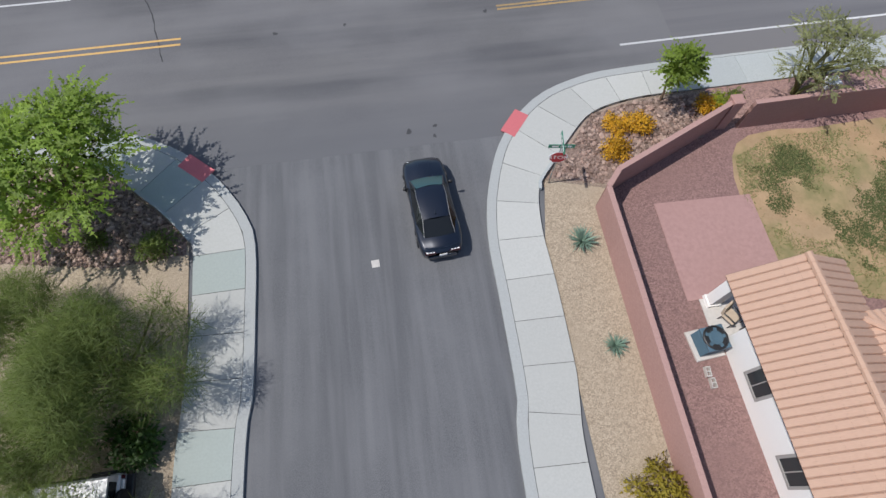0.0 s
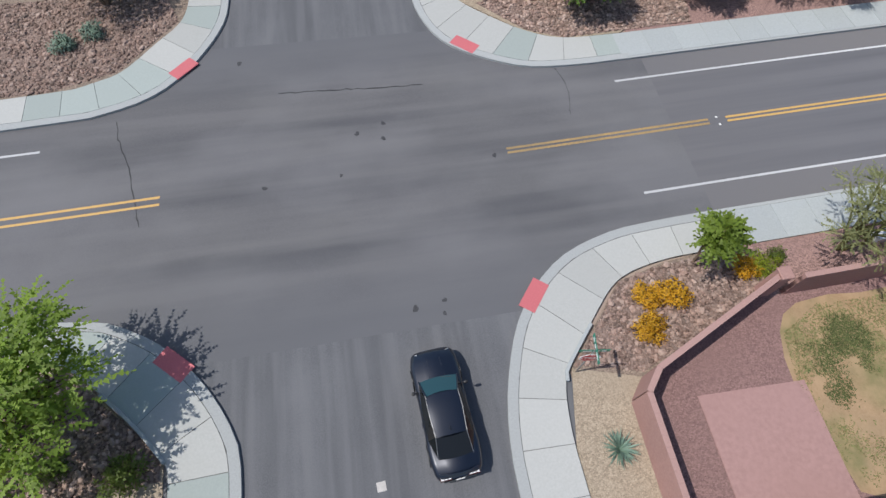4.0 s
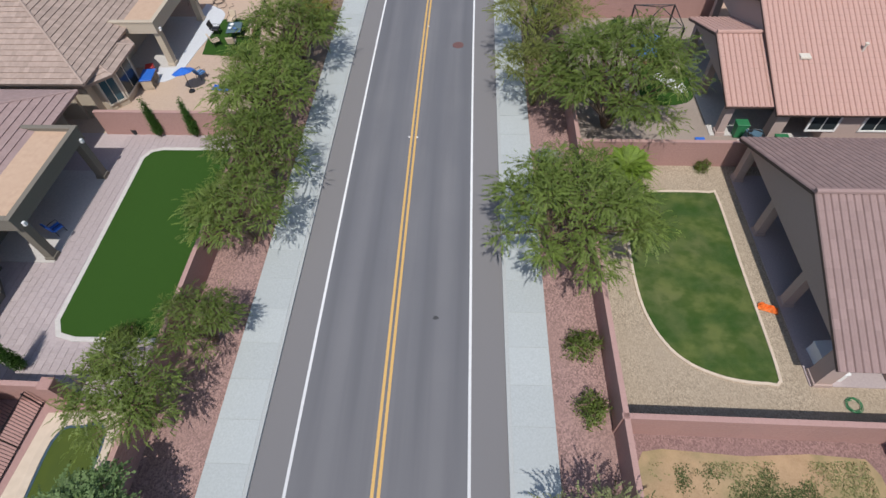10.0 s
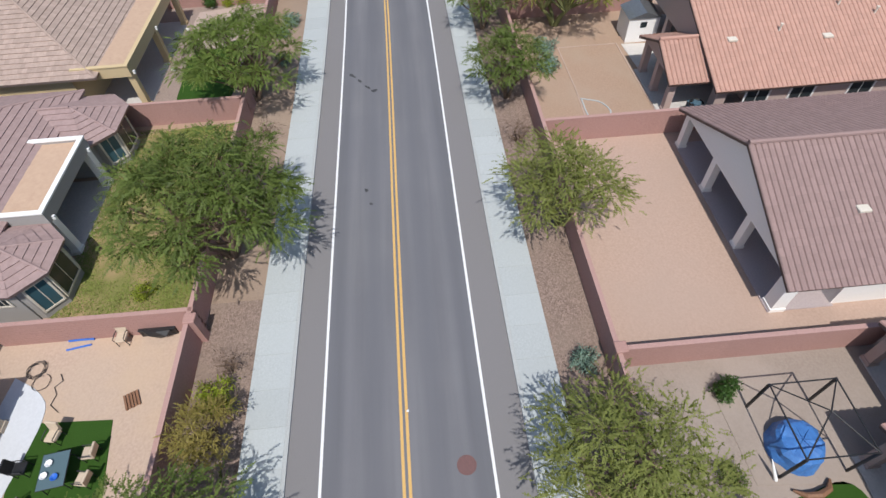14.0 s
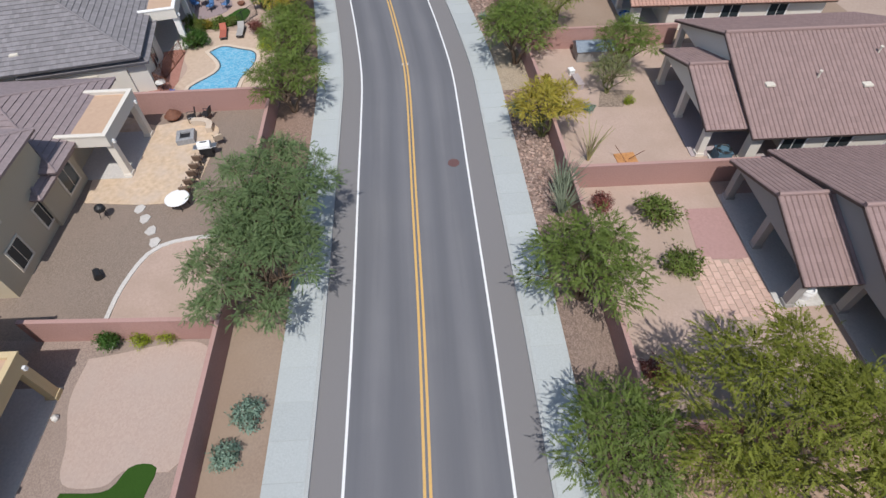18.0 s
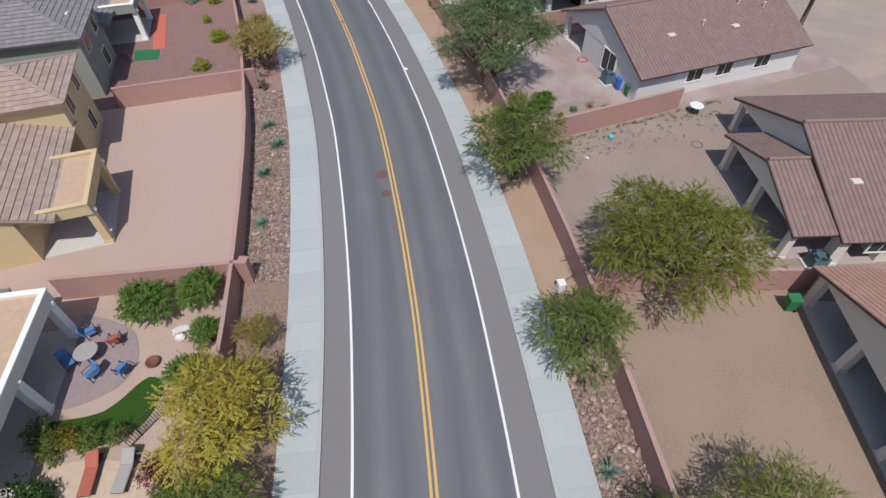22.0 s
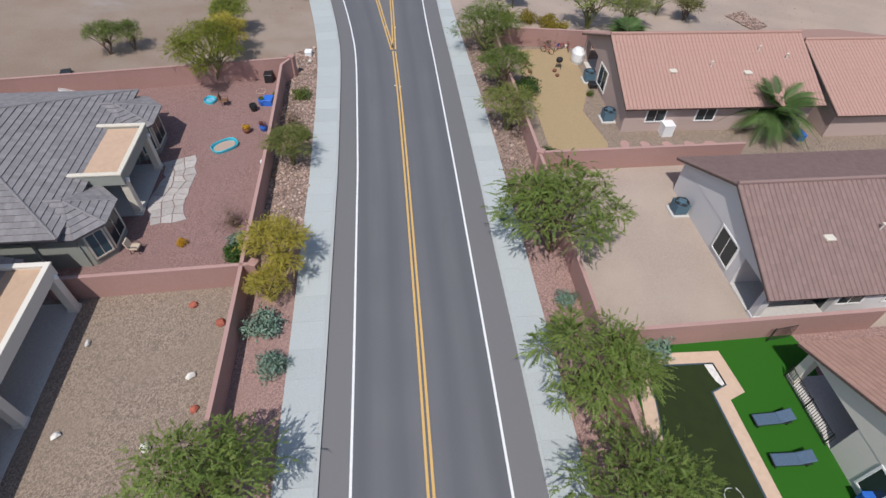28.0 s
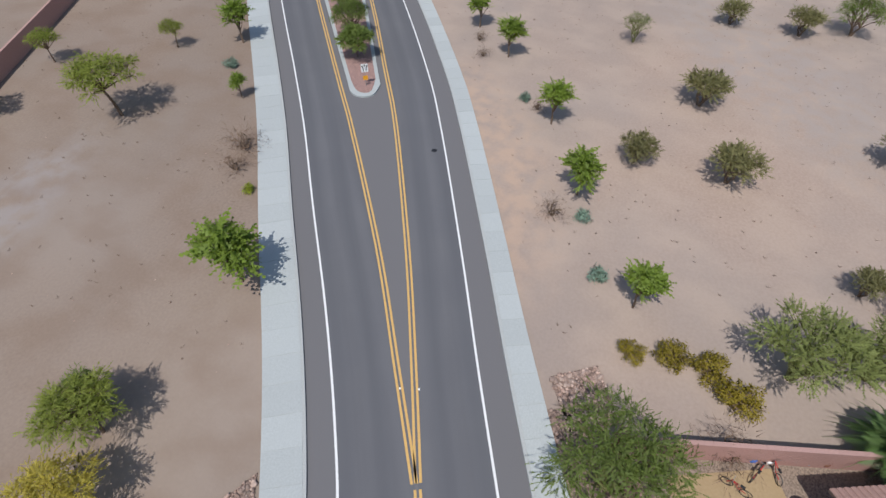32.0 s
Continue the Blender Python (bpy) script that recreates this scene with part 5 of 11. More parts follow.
south_house("single-storey house with pinkish brown tile gable roof and grey porch", 27.4, 4.75, 0, 12.7, TILE_PINK, STUCCO_PINK, floor=PAVER)
south_house("single-storey house with orange tile roofs and pink stucco", 42.9, 4.8, 0, 13.7, TILE_SALMON, STUCCO_PINK, front=(0.7, 9.4, 4.25))
south_house("single-storey house with pinkish brown tile gable roof and pale walls", 59.4, 5.25, 0, 12.9, TILE_PINK, STUCCO_WHITE, floor=PAVER, side_windows=(10.6, 13.5))
south_house("single-storey house with orange tile roofs and tan stucco", 74.4, 5.0, 0, 14.0, TILE_ORANGE, STUCCO_PINK, front=(1.2, 6.5, 3.9))
south_house("single-storey house with pinkish brown tile roofs and grey stucco", 91.3, 4.6, 0, 14.2, TILE_PINK, STUCCO_GREY, front=(5.0, 13.5, 4.2))
south_house("single-storey house with pinkish brown tile roofs and cream stucco", 107.5, 5.0, 0, 14.2, TILE_PINK, STUCCO_CREAM, floor=PAVER, front=(1.0, 9.9, 4.2))
south_house("single-storey house with orange tile gable roof and cream walls", 125.1, 5.2, -1.5, 13.4, TILE_ORANGE, STUCCO_CREAM)
south_house("single-storey house with brown tile roofs and grey stucco", 141.0, 5.0, 4.5, 14.2, TILE_BROWN, STUCCO_CREAM, floor=PAVER, front=(0.6, 9.6, 4.2))
south_house("single-storey house with brown tile gable roof and white walls", 158.6, 10.2, 21.4, 12.6, TILE_BROWN, STUCCO_LILAC, open_porch=False, recess=(8.9, 12.4), gable_window=4.6)
south_house("single-storey house with orange tile gable roof and cream walls", 173.9, 16.05, 22.9, 12.6, TILE_ORANGE, STUCCO_CREAM, open_porch=False)
south_house("single-storey house with orange tile gable roof beside a pool", 188.7, 22.3, 23.4, 12.4, TILE_ORANGE, STUCCO_CREAM, open_porch=False, recess=(8.3, 12.2), gable_window=5.6)
south_house("single-storey house with brown tile gable roof and grey walls", 203.3, 28.8, 24.0, 11.9, TILE_BROWN, STUCCO_LILAC, open_porch=False, recess=(0.0, 2.8), gable_window=4.6)
end_house = south_house("single-storey house with orange tile gable roof and pinkish walls", 220.0, 38.0, 23.2, 12.5, TILE_CORAL, STUCCO_PINK, depth=16.4, open_porch=False, recess=(8.6, 12.4), gable_window=6.4, side_windows=(2.6, 6.8, 12.0))


gable(end_house, -1.3, 12.9, -26, -16.7, 2.5, 5.0, TILE_CORAL, STUCCO_PINK)
stucco_box(end_house, STUCCO_PINK, -1.2, 12.8, -26, -17.0, 2.4)
part("gable_wall", Shape().add([(x, y, z) for y in (-16.9, -17.1) for x, z in ((-1.2, 2.2), (12.8, 2.2), (12.8, 2.4), (5.8, 4.8), (-1.2, 2.4))], [(0, 4, 3, 2, 1), (5, 6, 7, 8, 9)] + [(k, (k + 1) % 5, (k + 1) % 5 + 5, k + 5) for k in range(5)]), STUCCO_PINK, end_house)


def corner_house():
    h = thing("house", "white corner house with orange tile hip roof", "house")
    stucco_box(h, STUCCO_WHITE, 11.5, 15.6, -14, 3.0, 2.55)
    stucco_box(h, STUCCO_WHITE, 15.6, 24.2, -14, 2.1, 2.55, "wall")
    gable(h, 11.45, 15.6, -14, 4.95, 2.6, 3.75, TILE_PEACH, STUCCO_WHITE, 0.3)
    part("gable_wall", Shape().add([(x, y, z) for y in (4.62, 4.45) for x, z in ((11.5, 2.3), (15.6, 2.3), (15.6, 2.55), (13.52, 3.62), (11.5, 2.55))], [(0, 4, 3, 2, 1), (5, 6, 7, 8, 9)] + [(k, (k + 1) % 5, (k + 1) % 5 + 5, k + 5) for k in range(5)]), STUCCO_WHITE, h)
    hip(h, 15.6, 24.0, -14.5, 2.2, 2.65, TILE_PEACH, STUCCO_WHITE, 0.42, 0.6)
    part("porch_floor", Shape().box(11.2, 3.0, -0.02, 15.4, 4.8, 0.08), SLAB, h)
    column(h, STUCCO_WHITE, 11.65, 4.65, 2.45, 0.45)
    column(h, STUCCO_WHITE, 15.3, 4.5, 2.45, 0.45)
    part("sliding_door", Shape().box(12.4, 3.0, 0.1, 14.6, 3.06, 2.2), GLASS, h, "dark glass sliding door")
    for y in (1.0, -2.0, -5.5, -9):
        window(h, 11.5, y, 1.45, 0.9, 1.1, -90, STUCCO_GREY)
    for x in (18.3, 21.6):
        window(h, x, 2.1, 1.4, 1.4, 1.3, 180, STUCCO_CREAM)
    return h


corner_house()


def north_house(label, ox, oy, ang, tiles, stucco, blocks, porches, wins=(), trim=None, bays=()):
    """Local: x along the street, y away from it. blocks: x0, x1, y0, y1, eave; porches: x0, x1, y0, y1, top, columns."""
    h = thing("house", label, "house", pose(ox, oy, 0, 0, 0, ang))
    trim = trim or stucco
    for x0, x1, y0, y1, e, *ridge in blocks:
        stucco_box(h, stucco, x0, x1, y0, y1, e - 0.05)
        lap = [p[2] for p in porches if p[0] < x1 - 1 and p[1] > x0 + 1 and e < 4 and x1 - x0 > 8]
        bay = [b for b in bays if x0 < b[0] < x1 and abs(b[1] - y0) < 0.1]
        if bay:
            apse(h, x0, x1, y0 - 1.2, y1, e, tiles, trim)
        elif ridge:
            cross_gable(h, x0, x1, lap[0] + 2.2 if lap else y0, y1, e, tiles, stucco)
        else:
            hip(h, x0, x1, lap[0] + 2.55 if lap else y0, y1, e, tiles, trim)
        k = 0.4
        roof_vents(h, [(x0 + 1.2, y0 + 0.45 * (y1 - y0), e + 0.55, 0), (x0 + 1.8, y0 + 0.6 * (y1 - y0), e + 0.85, 1), (x0 + 0.45 * (x1 - x0), y0 + 1.0, e + 0.45, 0)][:3 if (x1 - x0) > 7 else 0], k)
    for x0, x1, y0, y1, top, cols in porches:
        w, back, low = 0.22, y0 + 3.9, top - 0.22
        s = Shape().box(x0, y0, top - 0.85, x1, y0 + w, low + 0.16)
        s.box(x0, y0 + w, top - 0.85, x0 + w, back, low + 0.16).box(x1 - w, y0 + w, top - 0.85, x1, back, low + 0.16)
        part("parapet", s, stucco if trim in (STUCCO_WHITE, TRIM) else trim, h)
        cap = Shape().box(x0 - 0.05, y0 - 0.05, low + 0.16, x1 + 0.05, y0 + w + 0.03, low + 0.26, bevel=0.015)
        for a in (x0 - 0.05, x1 - w - 0.03):
            cap.box(a, y0 + w + 0.03, low + 0.16, a + w + 0.08, back, low + 0.26, bevel=0.015)
        part("parapet_cap", cap, trim, h)
        part("flat_roof", Shape().box(x0 + w, y0 + w, low - 0.12, x1 - w, y1 + 0.7, low), FLAT_ROOF, h, "tan coated flat porch roof")
        part("porch_floor", Shape().box(x0, y0, -0.02, x1, y1 + 0.5, 0.09), SLAB, h)
        for x in cols:
            column(h, trim, x, y0 + 0.22, top - 0.85)
            lamp = part("wall_lamp", Shape().box(x - 0.08, y0 - 0.16, top - 0.85, x + 0.08, y0, top - 0.6, bevel=0.02), WHITE, h, "small white porch lamp")
        part("sliding_door", Shape().box(0.5 * (x0 + x1) - 1.2, y1 + 0.42, 0.1, 0.5 * (x0 + x1) + 1.2, y1 + 0.5, 2.2), GLASS, h, "dark glass sliding door")
        stucco_box(h, stucco, x0 - 0.1, x1 + 0.1, y1 + 0.5, y1 + 0.8, top - 1.0)
    for x, y, z, w, hh, yaw, teal in wins:
        window(h, x, y, z, w, hh, yaw, TRIM, GLASS_TEAL if teal else GLASS)
    for x, y, w, e in bays:
        poly = [(x - w / 2, y), (x - w / 2, y - 0.3), (x - w / 4, y - 1.2), (x + w / 4, y - 1.2), (x + w / 2, y - 0.3), (x + w / 2, y)]
        part("bay", Shape().prism(poly, -0.05, e - 0.1), stucco, h)
        wide = w / 2 - 0.25
        window(h, x, y - 1.2, 1.45, wide, 1.75, 0, TRIM, GLASS)
        a = math.degrees(math.atan2(0.9, w / 4))
        for sgn in (-1, 1):
            window(h, x + sgn * w * 0.375, y - 0.75, 1.45, 0.95, 1.75, sgn * a, TRIM, GLASS_TEAL)
    return h


north_house("olive stucco house with pinkish brown tile roof and bay windows", 0, 0, 0, TILE_WAVE, STUCCO_OLIVE, [(10, 26, 43.5, 58, 3.2), (9.4, 15, 41.2, 50, 2.75), (20.4, 25, 41.2, 49, 2.75)], [(14.8, 20.5, 40.3, 43.4, 3.6, (15.2, 20.1))], bays=[(12.0, 41.2, 4.2, 2.75), (22.7, 41.2, 4.0, 2.75)])
north_house("grey-brown stucco house with pinkish brown tile roof and flat porch", 0, 0, 0, TILE_ROSE, STUCCO_OLIVE, [(26.9, 43.0, 45.6, 62, 3.2), (26.9, 32.4, 44.6, 52, 2.75), (40, 42.6, 45.2, 52, 2.75)], [(32.8, 39.7, 41.9, 45.3, 3.6, (33.2, 39.3))], bays=[(29.6, 44.6, 4.2, 2.75)])
north_house("tan stucco house with tan tile roof and flat porch", 0, 0, 0, TILE_TAN, STUCCO_TAN, [(44.6, 60.4, 45.6, 62, 3.2), (44.8, 50.2, 44.6, 52, 2.75), (57.8, 60.3, 45.2, 52, 2.75)], [(50.5, 57.5, 41.8, 45.3, 3.6, (50.9, 57.1))], [(44.6, 48, 1.6, 1.0, 0.9, -90, 1), (44.6, 51, 1.6, 1.0, 0.9, -90, 1), (44.6, 54, 1.6, 1.0, 0.9, -90, 0)], bays=[(47.4, 44.6, 4.0, 2.75)])
north_house("grey stucco house with pinkish brown tile roof and white porch parapet", 0, 0, 0, TILE_ROSE, STUCCO_GREY, [(62.8, 78.6, 45, 60, 3.2), (62.9, 67.0, 42.4, 50, 2.75), (73.9, 78.6, 42.4, 50, 2.75)], [(67.2, 73.5, 41.9, 45.2, 3.6, (67.6, 73.1))], [(62.9, 43.2, 1.85, 0.55, 0.55, -90, 0), (62.9, 44.2, 1.85, 0.55, 0.55, -90, 0), (62.9, 45.2, 1.85, 0.55, 0.55, -90, 0), (62.8, 50.6, 1.6, 0.9, 0.5, -90, 0)], STUCCO_WHITE, bays=[(64.9, 42.4, 3.8, 2.75), (76.3, 42.4, 3.8, 2.75)])
north_house("yellow-tan stucco house with tan tile roof and wide flat porch", 0, 0, 0, TILE_TAN, STUCCO_YELLOW, [(80.8, 95.6, 45.6, 62, 3.3)], [(81.0, 93.8, 41.5, 45.5, 3.6, (81.4, 87.4, 93.4))], [(80.8, 48, 1.6, 1.0, 0.9, -90, 1), (80.8, 51, 1.6, 1.0, 0.9, -90, 1), (80.8, 54, 1.6, 1.0, 0.9, -90, 0)], STUCCO_YELLOW)
north_house("two-storey tan stucco house with grey-purple tile roof and cream porch", 0, 0, 0, TILE_MAUVE, STUCCO_KHAKI, [(99.4, 107.0, 46.2, 58, 5.4), (106.6, 115.6, 46.8, 60, 3.2), (104.8, 109.0, 46.0, 52, 2.75)], [(108.9, 113.9, 43.1, 46.6, 3.6, (109.3, 113.5))], [(101.2, 46.2, 4.3, 1.3, 1.4, 0, 0), (104.6, 46.2, 1.5, 1.2, 1.5, 0, 0), (101.4, 46.2, 1.5, 1.2, 1.5, 0, 0), (107.6, 46.0, 1.5, 1.5, 1.5, 0, 0), (99.4, 50, 1.5, 1.0, 0.8, -90, 1)], STUCCO_CREAM)
north_house("pale stucco house with grey tile roof and white flat porch", 119.2, 43.6, 11.4, TILE_GREY, STUCCO_CREAM, [(0, 16.2, 2.2, 18, 3.3), (0.2, 5.6, 0.8, 9, 2.75)], [(6.1, 16.1, -1.4, 2.3, 3.6, (6.5, 11.2, 15.7))], [(0, 5, 1.5, 1.2, 0.9, -90, 0), (2.9, 0.8, 1.4, 1.6, 1.4, 0, 0)], STUCCO_WHITE)
north_house("two-storey yellow stucco house with pinkish tan tile roofs", 141.6, 46.5, 20.4, TILE_TAN, STUCCO_YELLOW, [(-0.2, 9.4, 4.0, 18, 3.3, 1), (9.0, 15.0, 1.9, 13, 5.4)], [(0, 5.5, 0.0, 3.8, 3.5, (0.35, 5.15))], [(10.6, 1.9, 4.2, 1.2, 1.3, 0, 0), (12.8, 1.9, 1.5, 1.1, 1.4, 0, 0), (13.6, 1.9, 4.2, 1.0, 1.1, 0, 0), (-0.2, 9, 1.6, 1.1, 0.7, -90, 0)], STUCCO_YELLOW)
north_house("two-storey pale grey stucco house with grey tile roofs", 158.4, 54.9, 18.0, TILE_GREY, STUCCO_GREEN, [(0, 7.2, 0, 12, 5.3), (7.0, 16.5, 1.9, 16, 3.3, 1)], [(9.6, 15.0, -2.6, 1.6, 3.6, (10.0, 14.6))], [(1.8, 0, 4.0, 1.2, 1.2, 0, 0), (4.6, 0, 1.4, 1.2, 1.4, 0, 0), (5.2, 0, 4.0, 1.1, 1.2, 0, 0), (8.3, 1.9, 1.4, 1.2, 1.3, 0, 0)], STUCCO_WHITE)
north_house("cream stucco house with pinkish brown tile roofs and long flat porch", 178.0, 59.9, 24.3, TILE_DUST, STUCCO_CREAM, [(-0.4, 14.9, 4.2, 19, 3.3, 1), (9.0, 14.7, 2.7, 9.6, 5.4), (6.2, 14.0, 9.4, 15.5, 5.4)], [(0, 14.6, 0.0, 4.0, 3.6, (0.4, 7.3, 14.2))], [(10.6, 2.7, 4.5, 1.1, 1.2, 0, 0), (13.0, 2.7, 4.5, 0.9, 1.0, 0, 0)], STUCCO_CREAM)
north_house("sage stucco house with grey tile hip roofs and bay windows", 194.0, 66.4, 24.5, TILE_GREY, STUCCO_GREEN, [(0, 15.0, 3.4, 18, 3.2), (0.2, 4.2, 1.0, 9, 2.75), (10.4, 14.8, 1.0, 9, 2.75)], [(4.6, 10.2, -0.7, 3.0, 3.6, (5.0, 9.8))], [(0, 6, 1.5, 1.0, 0.9, -90, 1)], TRIM, bays=[(2.2, 1.0, 3.8, 2.75), (12.6, 1.0, 3.8, 2.75)])


# ---- plants ----
def leaf_cloud(rng, lobes, count, size, droop=0.0, thin=0.45, spray=4):
    """Leaves as small bent quads in sprays, spread over lobes (x, y, z, rx, ry, rz)."""
    vol = np.array([l[3] * l[4] * l[5] for l in lobes]) ** 0.8
    which = rng.choice(len(lobes), size=count // spray, p=vol / vol.sum())
    L = np.array(lobes)[which]
    d = rng.normal(size=(len(which), 3))
    d /= np.linalg.norm(d, axis=1)[:, None]
    rad = rng.uniform(0.3, 1.0, len(which)) ** 0.4
    base = L[:, :3] + d * L[:, 3:6] * rad[:, None]
    out = d * 0.8 + rng.normal(size=d.shape) * 0.7
    out[:, 2] -= droop
    out /= np.linalg.norm(out, axis=1)[:, None]
    base, out = np.repeat(base, spray, 0), np.repeat(out, spray, 0)
    n = len(base)
    along_ = np.tile(np.arange(spray), n // spray)[:, None]
    step = along_ * size * 0.6
    axis = out + rng.normal(size=(n, 3)) * 0.6
    axis /= np.linalg.norm(axis, axis=1)[:, None]
    side = np.cross(axis, rng.normal(size=(n, 3)))
    side /= np.linalg.norm(side, axis=1)[:, None]
    s = size * rng.uniform(0.6, 1.35, n)[:, None]
    p = base + out * step + rng.normal(size=(n, 3)) * size * 0.35
    p[:, 2] -= droop * 0.35 * (along_[:, 0] / spray) ** 2
    a = p - side * s * thin * 0.5
    b = p + side * s * thin * 0.5
    c = p + axis * s
    v = np.stack([a, b, c], 1).reshape(-1, 3)
    f = np.arange(3 * n).reshape(-1, 3)
    # leaves face outwards from their clump, so that each clump is lit as one soft mass
    face = np.cross(b - a, c - b)
    outward = np.repeat(d, spray, 0) + np.array((0, 0, 0.9)) + rng.normal(size=(n, 3)) * 0.3
    outward /= np.linalg.norm(outward, axis=1)[:, None]
    f = np.where(((face * outward).sum(1) < 0)[:, None], f[:, ::-1], f)
    return v.tolist(), f.tolist(), np.repeat(outward, 3, 0)


def plume_cloud(rng, lobes, count, size, droop=0.3, thin=0.4, seg=7, wisp=0.3):
    """Feathery plumes: an arching stem with leaflets on both sides, thrown outwards from lobes (x, y, z, rx, ry, rz)."""
    n = max(40, count // (2 * seg))
    vol = np.array([l[3] * l[4] * l[5] for l in lobes]) ** 0.75
    L = np.array(lobes)[rng.choice(len(lobes), size=n, p=vol / vol.sum())]
    up = np.array((0.0, 0.0, 1.0))
    unit = lambda a: a / np.maximum(np.linalg.norm(a, axis=-1, keepdims=True), 1e-6)
    d = unit(rng.normal(size=(n, 3)))
    d[:, 2] = np.where(rng.uniform(size=n) < 0.78, np.abs(d[:, 2]), -np.abs(d[:, 2]) * 0.6)
    loose = np.where(rng.uniform(size=n) < wisp, 1.7, 0.95)
    base = L[:, :3] + d * L[:, 3:6] * (rng.uniform(0.2, 1.0, n) ** 0.5 * loose)[:, None]
    radial = L[:, :3] * (1.0, 1.0, 0.0)
    out = d + 0.25 * radial / np.abs(radial).max() + rng.normal(size=(n, 3)) * 0.4
    out[:, 2] = out[:, 2] * 0.55 - droop * 0.25
    out = unit(out)
    side = unit(np.cross(out, up + rng.normal(size=(n, 3)) * 0.4))
    top = np.cross(side, out)
    top *= np.sign(top[:, 2:3] + 1e-9)
    length = (size * 4.6 * rng.uniform(0.55, 1.4, n))[:, None]
    f = np.linspace(0, 1, seg + 1)
    stem = base[:, None] + out[:, None] * (length[:, None] * f[None, :, None]) - up * (droop * 0.55 * length[:, None] * (f ** 2)[None, :, None])
    stem += rng.normal(size=stem.shape) * size * 0.08
    mid = 0.5 * (stem[:, 1:] + stem[:, :-1])
    w = size * (0.3 + 1.0 * thin) * np.sin(math.pi * (0.2 + 0.72 * (f[1:] + f[:-1]) / 2))
    tips = [mid + side[:, None] * (sg * w[None, :, None] * rng.uniform(0.6, 1.25, (n, seg, 1))) + out[:, None] * (w[None, :, None] * 0.55) + rng.normal(size=mid.shape) * size * 0.2 - up * size * 0.12 for sg in (-1, 1)]
    v = np.concatenate([stem] + tips, 1)
    m = 3 * seg + 1
    k = np.arange(seg)
    faces = np.concatenate([np.stack([k, k + 1, seg + 1 + k], 1), np.stack([k + 1, k, 2 * seg + 1 + k], 1)])
    faces = (np.arange(n)[:, None, None] * m + faces[None]).reshape(-1, 3)
    soft = unit(top * 0.8 + d * 0.55 + up * 0.3 + rng.normal(size=(n, 3)) * 0.12)
    return v.reshape(-1, 3).tolist(), faces.tolist(), np.repeat(soft, m, 0)


def tree_meshes(seed, r=2.5, h=4.2, base=1.4, leaves=5200, size=0.17, droop=0.3, thin=0.4, stems=3, leaf=None, bark=None, lobes=15, flat=0.66, open_=0.0, spray=5, feather=False, wisp=0.3):
    """Trunk and crown of a tree with a crown radius r, its top at h and its crown's foot at base."""
    rng = np.random.default_rng(seed)
    mid, half = 0.5 * (h + base), 0.5 * (h - base)
    trunk = Shape()
    cloud = []
    for i in range(lobes):
        if feather:
            a, q = i * 2.4 + rng.uniform(-0.35, 0.35), math.sqrt((i + 0.5) / lobes)
            z = base + (h - base) * (0.22 + 0.62 * math.sqrt(1.0 - 0.85 * q * q) + rng.uniform(-0.14, 0.1))
            k = r * rng.uniform(0.65, 1.25) / math.sqrt(lobes) * (1 - open_ * 0.3)
        else:
            a, q = 2 * math.pi * (i + rng.uniform(-0.3, 0.3)) / lobes * 2.0, math.sqrt(rng.uniform(0.05, 1.0))
            z = mid + rng.uniform(-0.75, 0.75) * half * (1.1 - 0.55 * q)
            k = r * rng.uniform(0.2, 0.4) * (1 - open_ * 0.35)
        cloud.append((math.cos(a) * q * (r - k * 0.8), math.sin(a) * q * (r - k * 0.8), z, k, k, k * flat))
    for k in range(stems):
        a = 2 * math.pi * (k + 0.3 * rng.uniform(-1, 1)) / stems
        lean = r * 0.22
        fork = Vector((math.cos(a) * lean, math.sin(a) * lean, base * rng.uniform(0.85, 1.1)))
        r0 = 0.05 + 0.03 * r
        trunk.tube([(math.cos(a) * 0.07, math.sin(a) * 0.07, -0.1), tuple(fork * 0.5 + Vector((0, 0, base * 0.1))), tuple(fork)], [r0, r0 * 0.8, r0 * 0.62], 7)
        for l in cloud[k::stems]:
            tip = Vector(l[:3])
            bend = fork.lerp(tip, 0.5) + Vector((rng.uniform(-0.2, 0.2), rng.uniform(-0.2, 0.2), 0.15))
            trunk.tube([tuple(fork), tuple(bend), tuple(tip)], [r0 * 0.5, r0 * 0.3, 0.012], 5)
            for _ in range(3):
                end = tip + Vector((rng.normal(), rng.normal(), rng.normal() * 0.6)) * l[3] * 0.7
                trunk.tube([tuple(bend), tuple(tip.lerp(end, 0.4)), tuple(end)], [r0 * 0.2, 0.012, 0.005], 4, False)
    crown = Shape()
    crown.v, crown.f, normals = plume_cloud(rng, cloud, leaves, size, droop, thin, spray, wisp) if feather else leaf_cloud(rng, cloud, leaves, size, droop, thin, spray)
    me = crown.mesh("crown", leaf, True)
    me.normals_split_custom_set_from_vertices(normals.tolist())
    return trunk.mesh("trunk", bark or BARK), me


KINDS = {}


def kind(key, label, category="tree", name="tree", variants=2, leafmat=None, **kw):
    KINDS[key] = (label, category, name, [tree_meshes(hash_seed(key) + i, leaf=leafmat, **kw) for i in range(variants)], kw.get("r", 2.5))


def hash_seed(key):
    return sum(ord(c) * (i + 3) for i, c in enumerate(key))


